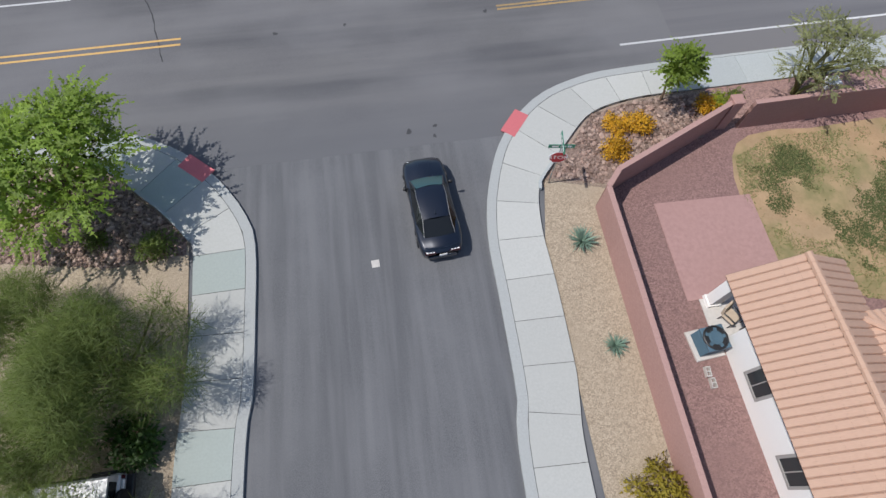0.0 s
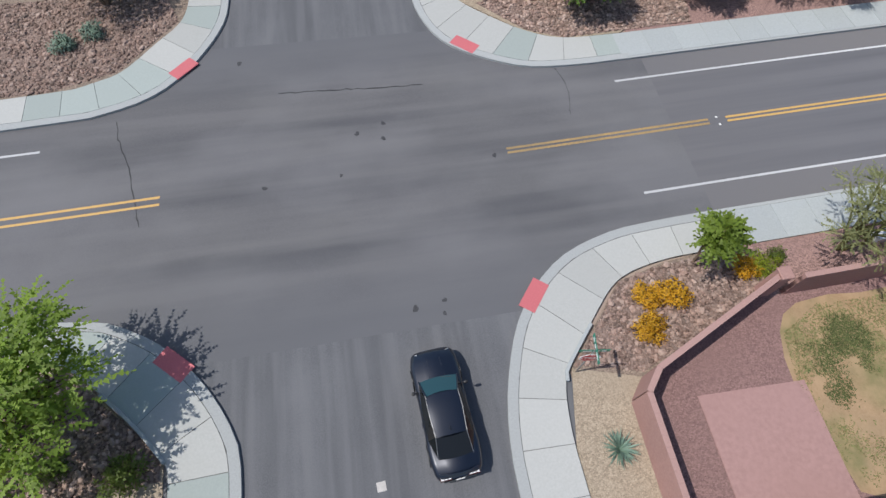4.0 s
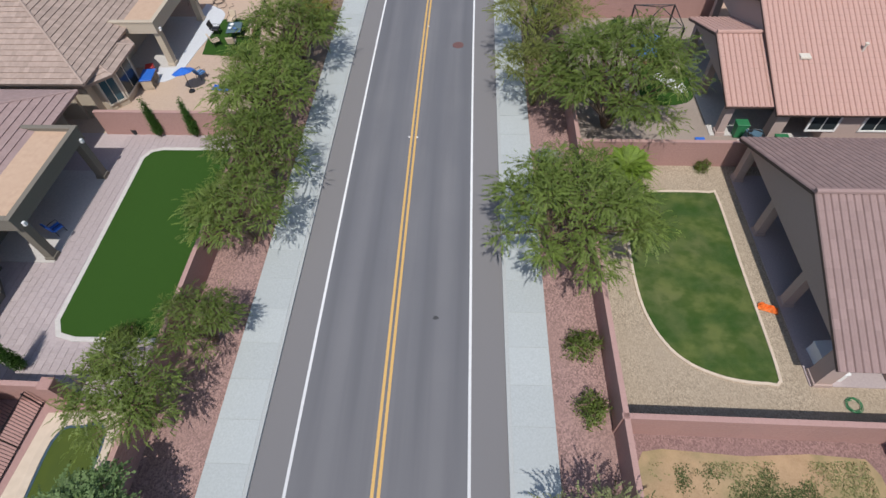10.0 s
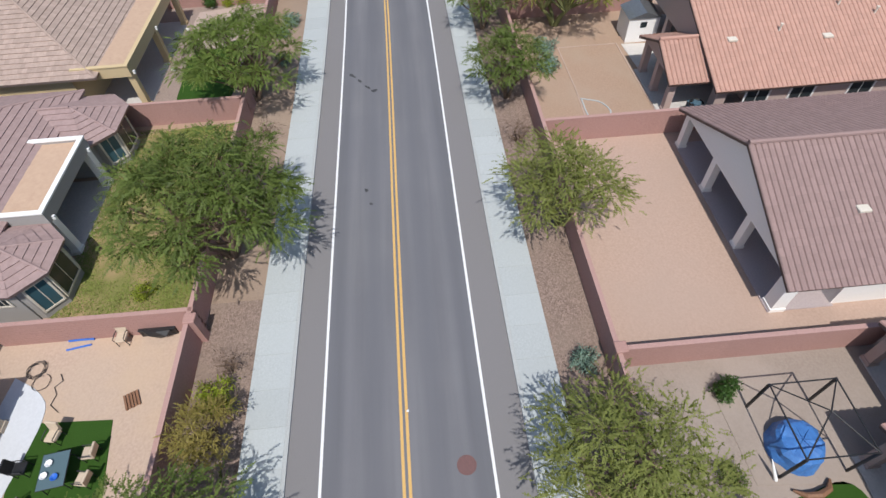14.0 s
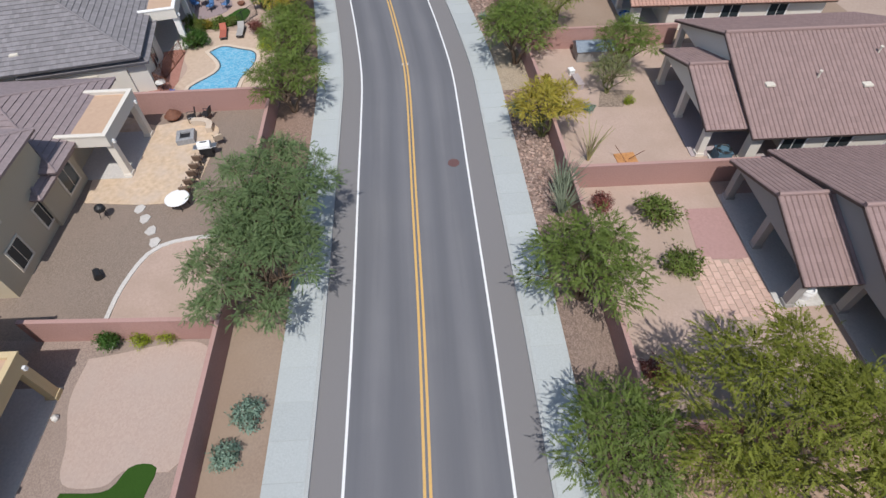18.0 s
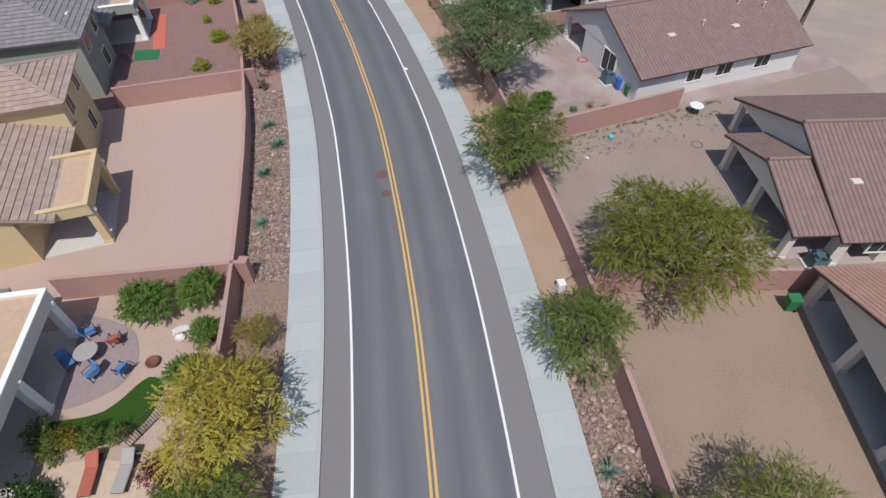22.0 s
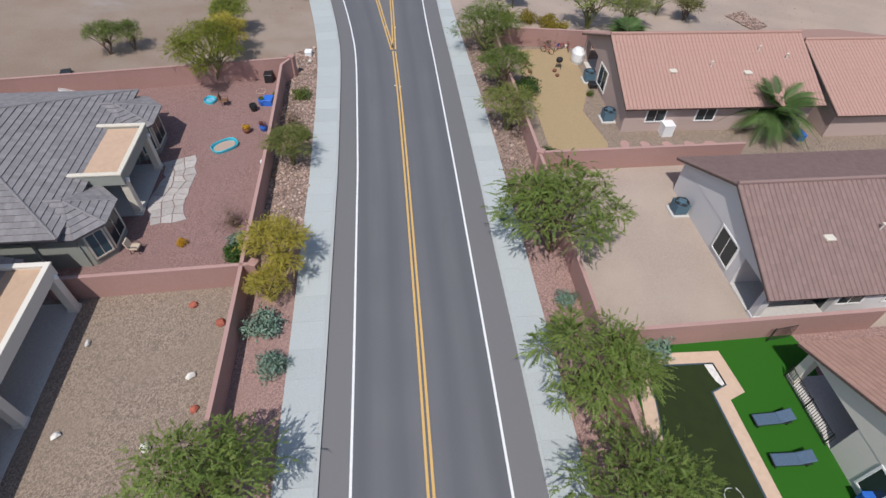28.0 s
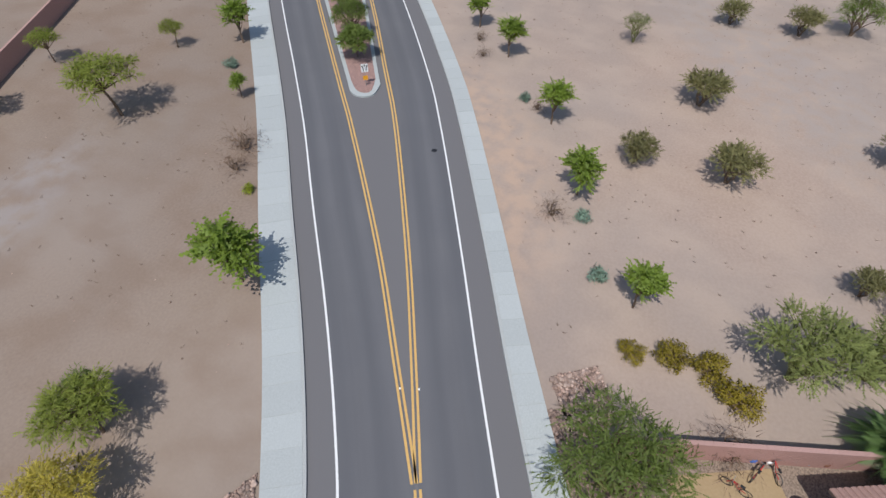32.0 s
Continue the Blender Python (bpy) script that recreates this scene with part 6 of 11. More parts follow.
for shade in (LEAF, LEAF_LIMY, LEAF_BRIGHT, LEAF_PALE, LEAF_GREY, LEAF_YELLOW, LEAF_OLIVE, LEAF_SAGE, LEAF_BROWN, LEAF_WISP, LEAF_MINT, LEAF_YOUNG, LEAF_BALL, LEAF_VERDE, LEAF_BROOM):
    rand_island(shade, 0.2)
kind("mesquite", "feathery green mesquite tree in the planting strip", variants=4, leafmat=LEAF, r=2.6, h=4.3, base=1.2, leaves=28000, size=0.086, droop=0.45, thin=0.4, spray=7, lobes=22, feather=True)
kind("big", "broad dense dark green mesquite tree", leafmat=LEAF, r=4.4, h=6.4, base=1.5, leaves=70000, size=0.1, droop=0.45, thin=0.4, spray=7, lobes=36, stems=4, feather=True)
kind("grey", "dense grey-green mesquite tree", leafmat=LEAF_GREY, r=4.0, h=6.2, base=1.4, leaves=84000, size=0.082, droop=0.4, thin=0.42, spray=7, lobes=34, stems=4, feather=True)
kind("pale", "sparse pale green palo verde tree", leafmat=LEAF_PALE, bark=BARK_GREEN, r=2.4, h=4.0, base=1.0, leaves=9000, size=0.11, droop=0.1, thin=0.3, spray=6, open_=0.4, lobes=20, feather=True)
kind("verde", "fine yellowish green palo verde tree", leafmat=LEAF_VERDE, bark=BARK_GREEN, r=2.7, h=4.4, base=1.0, leaves=30000, size=0.085, droop=0.35, thin=0.3, spray=7, lobes=18, feather=True)
kind("olive", "broad olive-yellow palo verde tree", leafmat=LEAF_OLIVE, bark=BARK_GREEN, r=4.6, h=6.6, base=1.5, leaves=78000, size=0.1, droop=0.4, thin=0.3, spray=7, lobes=34, stems=4, feather=True)
kind("yellow", "palo verde tree in yellow bloom", leafmat=LEAF_YELLOW, bark=BARK_GREEN, r=2.5, h=4.2, base=0.9, leaves=22000, size=0.085, droop=0.15, thin=0.4, spray=5, lobes=18, feather=True)
kind("brownish", "sparse brownish green acacia tree", leafmat=LEAF_BROWN, r=2.5, h=3.6, base=0.9, leaves=15000, size=0.09, droop=0.15, thin=0.4, spray=5, open_=0.3, lobes=20, feather=True)
kind("round", "round glossy dark green tree", leafmat=LEAF, r=1.8, h=3.4, base=0.7, leaves=13000, size=0.11, droop=0.2, thin=0.7, spray=4, stems=1, lobes=18, flat=0.9, feather=True, wisp=0.08)
kind("umbrella", "flat-topped yellowish green desert tree on a bare trunk", leafmat=LEAF_LIMY, r=2.2, h=4.1, base=1.9, leaves=20000, size=0.09, droop=0.3, thin=0.35, spray=6, stems=1, lobes=18, flat=0.6, feather=True, wisp=0.1)
kind("leafy", "round bright green leafy tree", leafmat=LEAF_BALL, r=1.8, h=3.4, base=0.7, leaves=14000, size=0.11, droop=0.2, thin=0.7, spray=4, stems=1, lobes=18, flat=0.9, feather=True, wisp=0.08)
kind("mint", "pale green leafy young tree", leafmat=LEAF_MINT, r=1.9, h=3.6, base=0.7, leaves=16000, size=0.1, droop=0.3, thin=0.6, spray=4, stems=2, lobes=20, flat=0.9, feather=True, wisp=0.05)
kind("young", "young bright green tree", leafmat=LEAF_YOUNG, r=0.85, h=3.1, base=0.9, leaves=3600, size=0.12, droop=0.1, thin=0.7, spray=4, stems=1, lobes=10, flat=1.0, feather=True)
kind("scrub", "low desert scrub tree", leafmat=LEAF_SAGE, r=1.7, h=2.5, base=0.5, leaves=8500, size=0.1, droop=0.0, thin=0.5, spray=4, stems=3, lobes=15, flat=0.7, feather=True)
kind("bright", "bright green leafy tree", leafmat=LEAF_BRIGHT, r=2.9, h=4.6, base=1.0, leaves=22000, size=0.12, droop=0.35, thin=0.5, spray=5, lobes=20, feather=True)
kind("fine", "fine hazy green palo verde tree", leafmat=LEAF, bark=BARK_GREEN, r=3.4, h=4.6, base=0.9, leaves=36000, size=0.11, droop=0.25, thin=0.22, spray=8, lobes=22, stems=4, feather=True)
kind("broom", "sprawling fine-needled green palo verde tree", leafmat=LEAF_BROOM, bark=BARK_GREEN, r=3.4, h=4.4, base=0.6, leaves=22000, size=0.44, droop=-0.25, thin=0.045, spray=2, lobes=17, stems=5, open_=0.2)
kind("wispy", "sparse wispy olive desert tree with bare stems", leafmat=LEAF_WISP, bark=BARK_GREEN, r=2.6, h=4.1, base=1.5, leaves=15000, size=0.13, droop=0.1, thin=0.3, spray=7, lobes=20, stems=6, open_=0.5, feather=True)


def tree(key, x, y, r=None, group="", z=0.0):
    label, category, name, meshes, r0 = KINDS[key]
    i = int(abs(x * 7 + y * 13)) % len(meshes)
    k = (r or r0) / r0
    t = thing(name, label, category, pose(x, y, z, 0, 0, (x * 37 + y * 53) % 360) @ Matrix.Diagonal((k, k, 0.25 + 0.75 * k, 1)), group or "street trees")
    part("trunk", meshes[i][0], None, t)
    part("crown", meshes[i][1], None, t)
    return t


for key, x, y, r in (
    ("leafy", 12.9, 32.6, 1.75), ("mint", 20.0, 32.8, 2.0), ("mesquite", 25.1, 33.2, 2.1), ("mesquite", 28.6, 31.6, 1.6), ("mesquite", 34.6, 31.2, 2.4), ("mesquite", 39.0, 31.4, 2.5), ("mesquite", 43.2, 32.1, 2.8),
    ("mesquite", 46.5, 33.0, 2.4), ("mesquite", 50.2, 32.1, 3.0), ("brownish", 55.3, 31.8, 1.5), ("big", 66.2, 32.9, 4.4), ("big", 81.0, 33.6, 3.8), ("grey", 97.9, 31.7, 3.4), ("grey", 103.2, 31.9, 3.6),
    ("mesquite", 115.6, 33.0, 2.5), ("mesquite", 121.5, 33.5, 2.2), ("mesquite", 125.2, 34.3, 1.9), ("yellow", 129.2, 34.8, 2.85), ("brownish", 134.4, 35.1, 1.1),
    ("brownish", 163.3, 42.2, 2.6), ("brownish", 168.0, 44.2, 1.6), ("mesquite", 184.4, 51.8, 3.0), ("yellow", 197.5, 56.3, 2.3), ("yellow", 195.2, 55.7, 1.3), ("verde", 206.9, 61.0, 1.7),
    ("young", 13.0, 15.2, 0.85), ("pale", 19.9, 14.8, 2.3), ("big", 33.9, 14.9, 3.5), ("big", 44.4, 11.3, 3.9), ("verde", 46.6, 15.9, 2.1), ("verde", 52.0, 15.3, 2.9), ("verde", 66.4, 14.2, 2.9), ("mesquite", 78.8, 15.3, 2.6),
    ("olive", 88.2, 9.8, 4.6), ("mesquite", 88.6, 15.8, 2.5), ("mesquite", 97.6, 15.2, 2.8), ("yellow", 111.4, 15.0, 2.4), ("mesquite", 120.9, 15.6, 2.7), ("fine", 124.6, 15.4, 2.4), ("mesquite", 134.4, 18.4, 2.3),
    ("mesquite", 148.8, 20.7, 3.1), ("grey", 161.3, 22.4, 4.75), ("yellow", 180.0, 29.4, 2.4), ("mesquite", 189.6, 34.9, 3.1), ("mesquite", 195.2, 37.6, 3.1), ("mesquite", 204.9, 41.0, 3.75), ("verde", 217.0, 47.0, 2.1), ("mesquite", 223.1, 49.0, 2.3), ("fine", 229.8, 52.3, 3.5),
):
    tree(key, x, y, r * {"mesquite": 1.15, "big": 1.17, "grey": 1.1, "verde": 1.22, "olive": 1.1}.get(key, 1.05) * (0.9 if x > 180 else 1.0))
for key, x, y, r in (("mesquite", 119.2, 7.4, 2.5), ("verde", 126.3, 11.7, 2.4), ("pale", 116.2, 9.2, 1.6), ("olive", 139.2, 13.2, 4.7), ("olive", 215.1, 73.4, 3.3), ("mesquite", 224.0, 77.7, 1.7)):
    tree(key, x, y, r, "yard trees")

# ---- low plants ----
kind("bush", "round green bush on the gravel", "bush", "bush", leafmat=LEAF, r=0.6, h=0.95, base=0.05, leaves=1500, size=0.1, thin=0.5, stems=3, lobes=8, flat=0.8)
kind("darkbush", "dense dark green clipped bush", "bush", "bush", leafmat=LEAF_DARK, r=0.7, h=1.2, base=0.05, leaves=2200, size=0.12, thin=0.6, stems=3, lobes=9, flat=0.9)
kind("ballbush", "neat round bright green bush", "bush", "bush", leafmat=LEAF_BALL, r=0.9, h=1.7, base=0.05, leaves=7000, size=0.075, droop=0.1, thin=0.7, spray=4, stems=3, lobes=18, flat=0.95, feather=True, wisp=0.0)
kind("brightbush", "bright yellow-green bush on gravel", "bush", "bush", leafmat=LEAF_LIME, r=0.6, h=0.95, base=0.05, leaves=1800, size=0.1, thin=0.4, stems=3, lobes=8, flat=0.85)
kind("bluebush", "blue-grey sage bush on gravel", "bush", "bush", leafmat=AGAVE, r=0.7, h=0.9, base=0.05, leaves=1800, size=0.12, thin=0.5, stems=3, lobes=9, flat=0.75)
kind("goldbush", "golden yellow flowering bush", "bush", "bush", leafmat=FLOWER, r=0.75, h=0.85, base=0.05, leaves=2600, size=0.09, thin=0.7, stems=3, lobes=10, flat=0.7)
kind("olivebush", "dull golden olive desert bush", "bush", "bush", leafmat=LEAF_GOLD, r=0.75, h=0.95, base=0.05, leaves=2600, size=0.09, thin=0.6, stems=3, lobes=10, flat=0.8)
kind("redbush", "dark red flowering shrub", "bush", "bush", leafmat=FLOWER_RED, r=0.7, h=1.3, base=0.1, leaves=1100, size=0.12, thin=0.5, stems=3, lobes=8, flat=0.8)
kind("drybush", "dry leafless brown shrub", "bush", "bush", leafmat=TWIG, r=0.7, h=1.0, base=0.05, leaves=500, size=0.3, thin=0.06, stems=4, lobes=9, flat=0.8)
for key, x, y, r in (
    ("bush", 25.8, 14.3, 0.75), ("bush", 28.8, 14.4, 0.8), ("bush", 16.6, 14.8, 0.45), ("brightbush", 15.8, 14.5, 0.6), ("goldbush", 15.0, 14.5, 0.6), ("goldbush", 11.15, 13.75, 0.75), ("goldbush", 10.05, 13.85, 0.65), ("goldbush", 9.75, 12.5, 0.72),
    ("olivebush", 7.1, -1.9, 1.0), ("darkbush", -11.2, 2.4, 0.9), ("bush", -11.0, 10.2, 0.8), ("bush", -13.6, 10.8, 0.5), ("darkbush", -13.7, 5.5, 0.9), ("brightbush", 6.4, 43.3, 0.7), ("brightbush", 6.0, 49.2, 0.6), ("bluebush", -15.5, 34.4, 0.6), ("bluebush", -16.9, 33.6, 0.6), ("bush", -13.7, 38.1, 1.0),
    ("bush", 40.6, 6.3, 0.45), ("bush", 26.8, 36.0, 0.9), ("bush", 28.4, 35.9, 0.8), ("bluebush", 40.9, 15.2, 0.75), ("bluebush", 37.6, 15.2, 0.75), ("bluebush", 57.6, 15.0, 0.65), ("drybush", 74.0, 15.3, 0.9), ("drybush", 76.6, 32.3, 0.8), ("brightbush", 63.9, 37.3, 0.6), ("brightbush", 57.5, 32.2, 0.9), ("drybush", 59.0, 31.8, 0.7),
    ("bush", 51.9, 10.4, 0.6), ("drybush", 49.9, 10.9, 0.6), ("darkbush", 55.5, 9.2, 0.55), ("bush", 49.3, 11.4, 0.6), ("bluebush", 84.3, 11.6, 0.9), ("bluebush", 82.0, 11.8, 0.9), ("darkbush", 96.3, 39.9, 0.7), ("brightbush", 96.3, 38.2, 0.65), ("brightbush", 96.4, 36.8, 0.6), ("bluebush", 91.8, 32.0, 0.75), ("bluebush", 90.0, 32.7, 0.65), ("bluebush", 85.7, 32.0, 0.6),
    ("redbush", 104.0, 12.6, 0.8), ("bush", 101.0, 12.7, 0.7), ("redbush", 92.8, 12.7, 0.7), ("bush", 103.0, 9.3, 1.3), ("bush", 99.2, 9.2, 1.1), ("brightbush", 114.8, 7.9, 0.45), ("olivebush", 118.2, 13.6, 0.45), ("brightbush", 117.4, 13.6, 0.4), ("brightbush", 116.6, 13.5, 0.42), ("olivebush", 115.9, 13.5, 0.4), ("brightbush", 115.2, 13.45, 0.42), ("brightbush", 114.5, 13.4, 0.4), ("olivebush", 113.9, 13.3, 0.42), ("bluebush", 114.1, 11.1, 0.4), ("bluebush", 114.4, 16.2, 0.8),
    ("ballbush", 136.2, 41.7, 1.25), ("ballbush", 137.4, 39.2, 1.1), ("ballbush", 134.7, 38.0, 0.8), ("ballbush", 132.2, 38.1, 0.95), ("darkbush", 125.8, 43.0, 1.0), ("bush", 129.0, 44.0, 0.75), ("olivebush", 128.95, 42.8, 0.65), ("bush", 129.05, 41.7, 0.7), ("bush", 129.3, 40.5, 0.6), ("bush", 128.4, 43.3, 0.7), ("redbush", 127.5, 37.9, 0.8), ("bush", 126.4, 36.9, 0.9), ("brightbush", 124.6, 36.4, 0.8),
    ("brightbush", 177.0, 51.7, 0.65), ("brightbush", 172.4, 50.9, 0.55), ("brightbush", 168.6, 48.3, 0.95), ("brightbush", 163.1, 48.3, 0.75), ("brightbush", 159.9, 47.5, 0.5), ("bluebush", 177.4, 54.3, 0.9), ("bluebush", 193.3, 55.0, 0.95), ("bluebush", 191.2, 53.3, 0.8), ("bluebush", 200.9, 39.4, 0.6),
    ("ballbush", 157.1, 18.1, 0.95), ("darkbush", 170.6, 17.2, 0.9), ("bluebush", 157.35, 15.4, 0.3), ("brightbush", 157.25, 12.85, 0.45), ("brightbush", 156.6, 16.5, 0.25), ("drybush", 157.9, 14.0, 0.35), ("brightbush", 156.0, 21.3, 0.9), ("bush", 154.9, 20.5, 1.25), ("bush", 153.9, 18.3, 0.55), ("bush", 154.3, 17.5, 0.5), ("drybush", 153.0, 21.4, 0.8), ("olivebush", 158.2, 20.0, 0.8),
    ("darkbush", 186.1, 24.6, 1.2), ("bush", 177.0, 27.3, 0.9), ("drybush", 185.8, 32.6, 0.9), ("bush", 169.5, 18.9, 0.6), ("redbush", 170.3, 17.1, 0.8), ("bluebush", 199.1, 34.2, 0.9),
    ("darkbush", 223.4, 46.6, 1.0), ("drybush", 233.2, 46.8, 1.1), ("darkbush", 214.4, 43.0, 0.6), ("bush", 225.0, 41.2, 0.35), ("bush", 215.3, 64.9, 0.8), ("bush", 210.0, 62.0, 0.75), ("drybush", 211.4, 63.6, 0.9), ("bluebush", 198.4, 60.0, 0.7), ("darkbush", 197.4, 59.6, 0.7), ("goldbush", 197.2, 63.5, 0.35), ("drybush", 199.8, 61.3, 0.9),
    ("olivebush", 237.3, 52.0, 0.75), ("olivebush", 237.8, 49.7, 1.0), ("olivebush", 237.7, 47.7, 1.0), ("olivebush", 236.2, 46.3, 1.1), ("bluebush", 261.0, 64.0, 0.5), ("bluebush", 247.5, 56.4, 0.55), ("bluebush", 242.4, 54.6, 0.6), ("drybush", 267.3, 69.8, 0.6), ("drybush", 270.4, 71.1, 0.6), ("drybush", 246.2, 83.6, 1.2), ("drybush", 243.6, 82.7, 0.9), ("brightbush", 241.8, 80.3, 0.5), ("bluebush", 256.6, 92.0, 0.6), ("drybush", 247.2, 58.6, 0.8), ("drybush", 260.0, 62.6, 0.6),
):
    tree(key, x, y, r, "garden bushes")
for key, x, y, r in (
    # last broom stands out of view, kept only to shade the pavement
    ("bright", -14.1, 12.6, 3.5), ("broom", -11.3, 4.6, 3.1), ("broom", -14.6, 6.4, 2.5), ("broom", -14.0, 2.75, 2.7), ("broom", -12.0, -2.1, 3.3),
    ("mesquite", -12.0, 42.2, 2.9), ("mesquite", -15.2, 37.2, 2.6), ("young", 234.2, 75.9, 1.55), ("young", 261.2, 93.8, 1.3), ("umbrella", 246.4, 96.0, 3.0), ("umbrella", 223.4, 76.9, 2.0), ("yellow", 219.9, 75.0, 2.2), ("umbrella", 251.3, 108.6, 1.5), ("umbrella", 242.0, 107.0, 2.0), ("umbrella", 257.9, 99.4, 1.2), ("young", 252.3, 88.0, 0.6),
    ("young", 268.1, 67.3, 1.15), ("young", 258.3, 60.9, 1.15), ("young", 249.9, 57.3, 1.15), ("young", 240.9, 52.1, 1.05), ("young", 273.3, 72.0, 1.15), ("scrub", 265.8, 49.0, 2.1), ("scrub", 255.5, 53.6, 1.5), ("scrub", 255.4, 46.7, 2.0), ("scrub", 246.7, 38.7, 1.2), ("pale", 275.8, 55.9, 1.5), ("scrub", 283.6, 39.2, 1.8), ("mesquite", 285.7, 33.9, 2.4), ("scrub", 283.9, 46.2, 1.6),
    ("wispy", 238.9, 43.4, 2.8), ("wispy", 240.3, 39.4, 2.2), ("scrub", 245.0, 33.5, 1.6), ("pale", 245.3, 36.5, 1.4), ("scrub", 262, 34, 1.8), ("scrub", 235.5, 104.7, 2.2), ("mesquite", 217.4, 84.2, 1.4), ("mesquite", 215.8, 85.6, 1.7), ("scrub", 292, 58, 1.8), ("young", 281, 78, 1.2), ("young", 290, 84, 1.2), ("young", 274, 103, 1.2), ("young", 287, 112, 1.2), ("scrub", 268, 112, 2.2), ("scrub", 300, 40, 2.2), ("scrub", 300, 70, 2.0), ("scrub", 280, 125, 2.2), ("mesquite", 218, 4, 2.6), ("scrub", 225, 8, 2.0),
):
    tree(key, x, y, r * (0.9 if key == "young" else 1.0), "desert trees")
tree("round", 262.3, 81.2, 1.7, "island trees")
tree("big", 266.3, 83.9, 2.0, "island trees")
tree("round", 271.0, 87.0, 1.8, "island trees")


def agave(x, y, r, n=78):
    rng = random.Random(int(x * 31 + y * 17))
    s = Shape()
    for i in range(n):
        a, e = rng.uniform(0, 6.283), rng.uniform(0.15, 1.25)
        l, w = r * rng.uniform(0.75, 1.1), 0.026 * r + 0.008
        d, u = Vector((math.cos(a) * math.cos(e), math.sin(a) * math.cos(e), math.sin(e))), Vector((-math.sin(a), math.cos(a), 0))
        k = Vector((0, 0, 0.05))
        pts = [k + u * w * 0.6, k - u * w * 0.6, k + d * l * 0.5 + u * w, k + d * l * 0.5 - u * w, k + d * l - Vector((0, 0, 0.06 * r)), k + d * l * 0.5 - Vector((0, 0, w * 0.8)), k - Vector((0, 0, 0.03))]
        s.add([tuple(p) for p in pts], [(0, 1, 3, 2), (2, 3, 4), (0, 2, 5, 6), (1, 6, 5, 3), (2, 4, 5), (3, 5, 4)])
    ob = part("agave", s, AGAVE, m=pose(x, y, 0.03))
    tagged(ob, "blue-green spiky agave rosette in gravel", "agave", "agaves")


for x, y, r in ((7.0, 8.1, 0.85), (7.15, 3.4, 0.65), (154.4, 39.9, 0.85), (152.0, 38.5, 0.9), (148.6, 38.6, 0.9), (143.6, 37.5, 0.7), (177.2, 47.6, 0.9), (160.2, 42.0, 0.9), (128.4, 17.6, 0.8), (206.4, 44.6, 0.6)):
    agave(x, y, r)


def ocotillo(x, y, h, label, n=16, material=None):
    rng = random.Random(int(x * 13 + y))
    s = Shape()
    for i in range(n):
        a, t = rng.uniform(0, 6.283), rng.uniform(0.15, 0.55)
        k = h * rng.uniform(0.75, 1.05)
        s.tube([(0.04 * math.cos(a), 0.04 * math.sin(a), 0), (math.cos(a) * t * k * 0.4, math.sin(a) * t * k * 0.4, k * 0.55), (math.cos(a) * t * k, math.sin(a) * t * k, k)], [0.035, 0.03, 0.012], 5)
    tagged(part("ocotillo", s, material or CACTUS, m=pose(x, y, 0.03)), label, "cactus", "desert cacti")


ocotillo(105.2, 14.9, 3.0, "tall clump of grey-green cactus wands", 60)
ocotillo(103.6, 15.1, 2.6, "grey-green clump of cactus wands", 44)
ocotillo(108.6, 12.3, 3.0, "straw-coloured ocotillo wands beside the wall", 18, CACTUS_STRAW)
ocotillo(171.7, 26.2, 2.3, "grey-green ocotillo clump in the strip", 26)
ocotillo(159.6, 41.6, 1.6, "dry brown ocotillo clump", 18, TWIG)
ocotillo(167.0, 24.2, 1.5, "grey-green ocotillo clump in the strip", 20)


def palm(x, y, h, r, label, leaf=None):
    t = thing("palm_tree", label, "palm tree", pose(x, y, 0))
    part("trunk", Shape().tube([(0, 0, -0.1), (0.05, 0, h * 0.5), (0.02, 0.03, h)], [0.24, 0.2, 0.2], 9), BARK, t)
    rng = random.Random(int(x))
    for i in range(64):
        a, e = i * 2.4, rng.uniform(-0.15, 1.3)
        fr = Shape()
        pts = []
        for k in range(7):
            f = k / 6
            pts.append(Vector((math.cos(a) * r * f * math.cos(e * (1 - 0.3 * f)), math.sin(a) * r * f * math.cos(e * (1 - 0.3 * f)), h + r * (math.sin(e) * f - 0.55 * f * f))))
        fr.tube(pts, [0.03, 0.027, 0.024, 0.02, 0.015, 0.01, 0.004], 4, False)
        side = Vector((-math.sin(a), math.cos(a), 0))
        for k in range(1, 34):
            f = k / 34 * 5.99
            p = pts[int(f)].lerp(pts[int(f) + 1], f % 1)
            l = r * 0.17 * math.sin(math.pi * min(1, 0.15 + k / 30))
            d = (pts[-1] - pts[0]).normalized()
            for sg in (-1, 1):
                q = p + side * sg * l + d * l * 0.9 - Vector((0, 0, l * 0.3))
                fr.add([tuple(p - d * 0.05), tuple(p + d * 0.06), tuple(q)], [(0, 1, 2)])
        part("frond", fr, leaf or LEAF_PALM, t)
    return t


palm(39.0, 11.2, 1.7, 2.1, "short fan palm with drooping green fronds", LEAF_BRIGHT)
palm(235.4, 39.3, 1.7, 3.0, "date palm with long arching fronds by the wall")
palm(225.0, 26.5, 2.0, 4.7, "date palm with long arching fronds by the house")
palm(171.0, -8.0, 5.0, 2.2, "tall palm beyond the houses")

# ---- riprap ----
def in_poly(x, y, poly):
    c = False
    for (ax, ay), (bx, by) in zip(poly, poly[1:] + poly[:1]):
        if (ay > y) != (by > y) and x < (bx - ax) * (y - ay) / (by - ay) + ax:
            c = not c
    return c


STONES = [Shape().rock((0, 0, 0), 1.0, random.Random(k)).mesh("stone", ROCK) for k in range(6)]


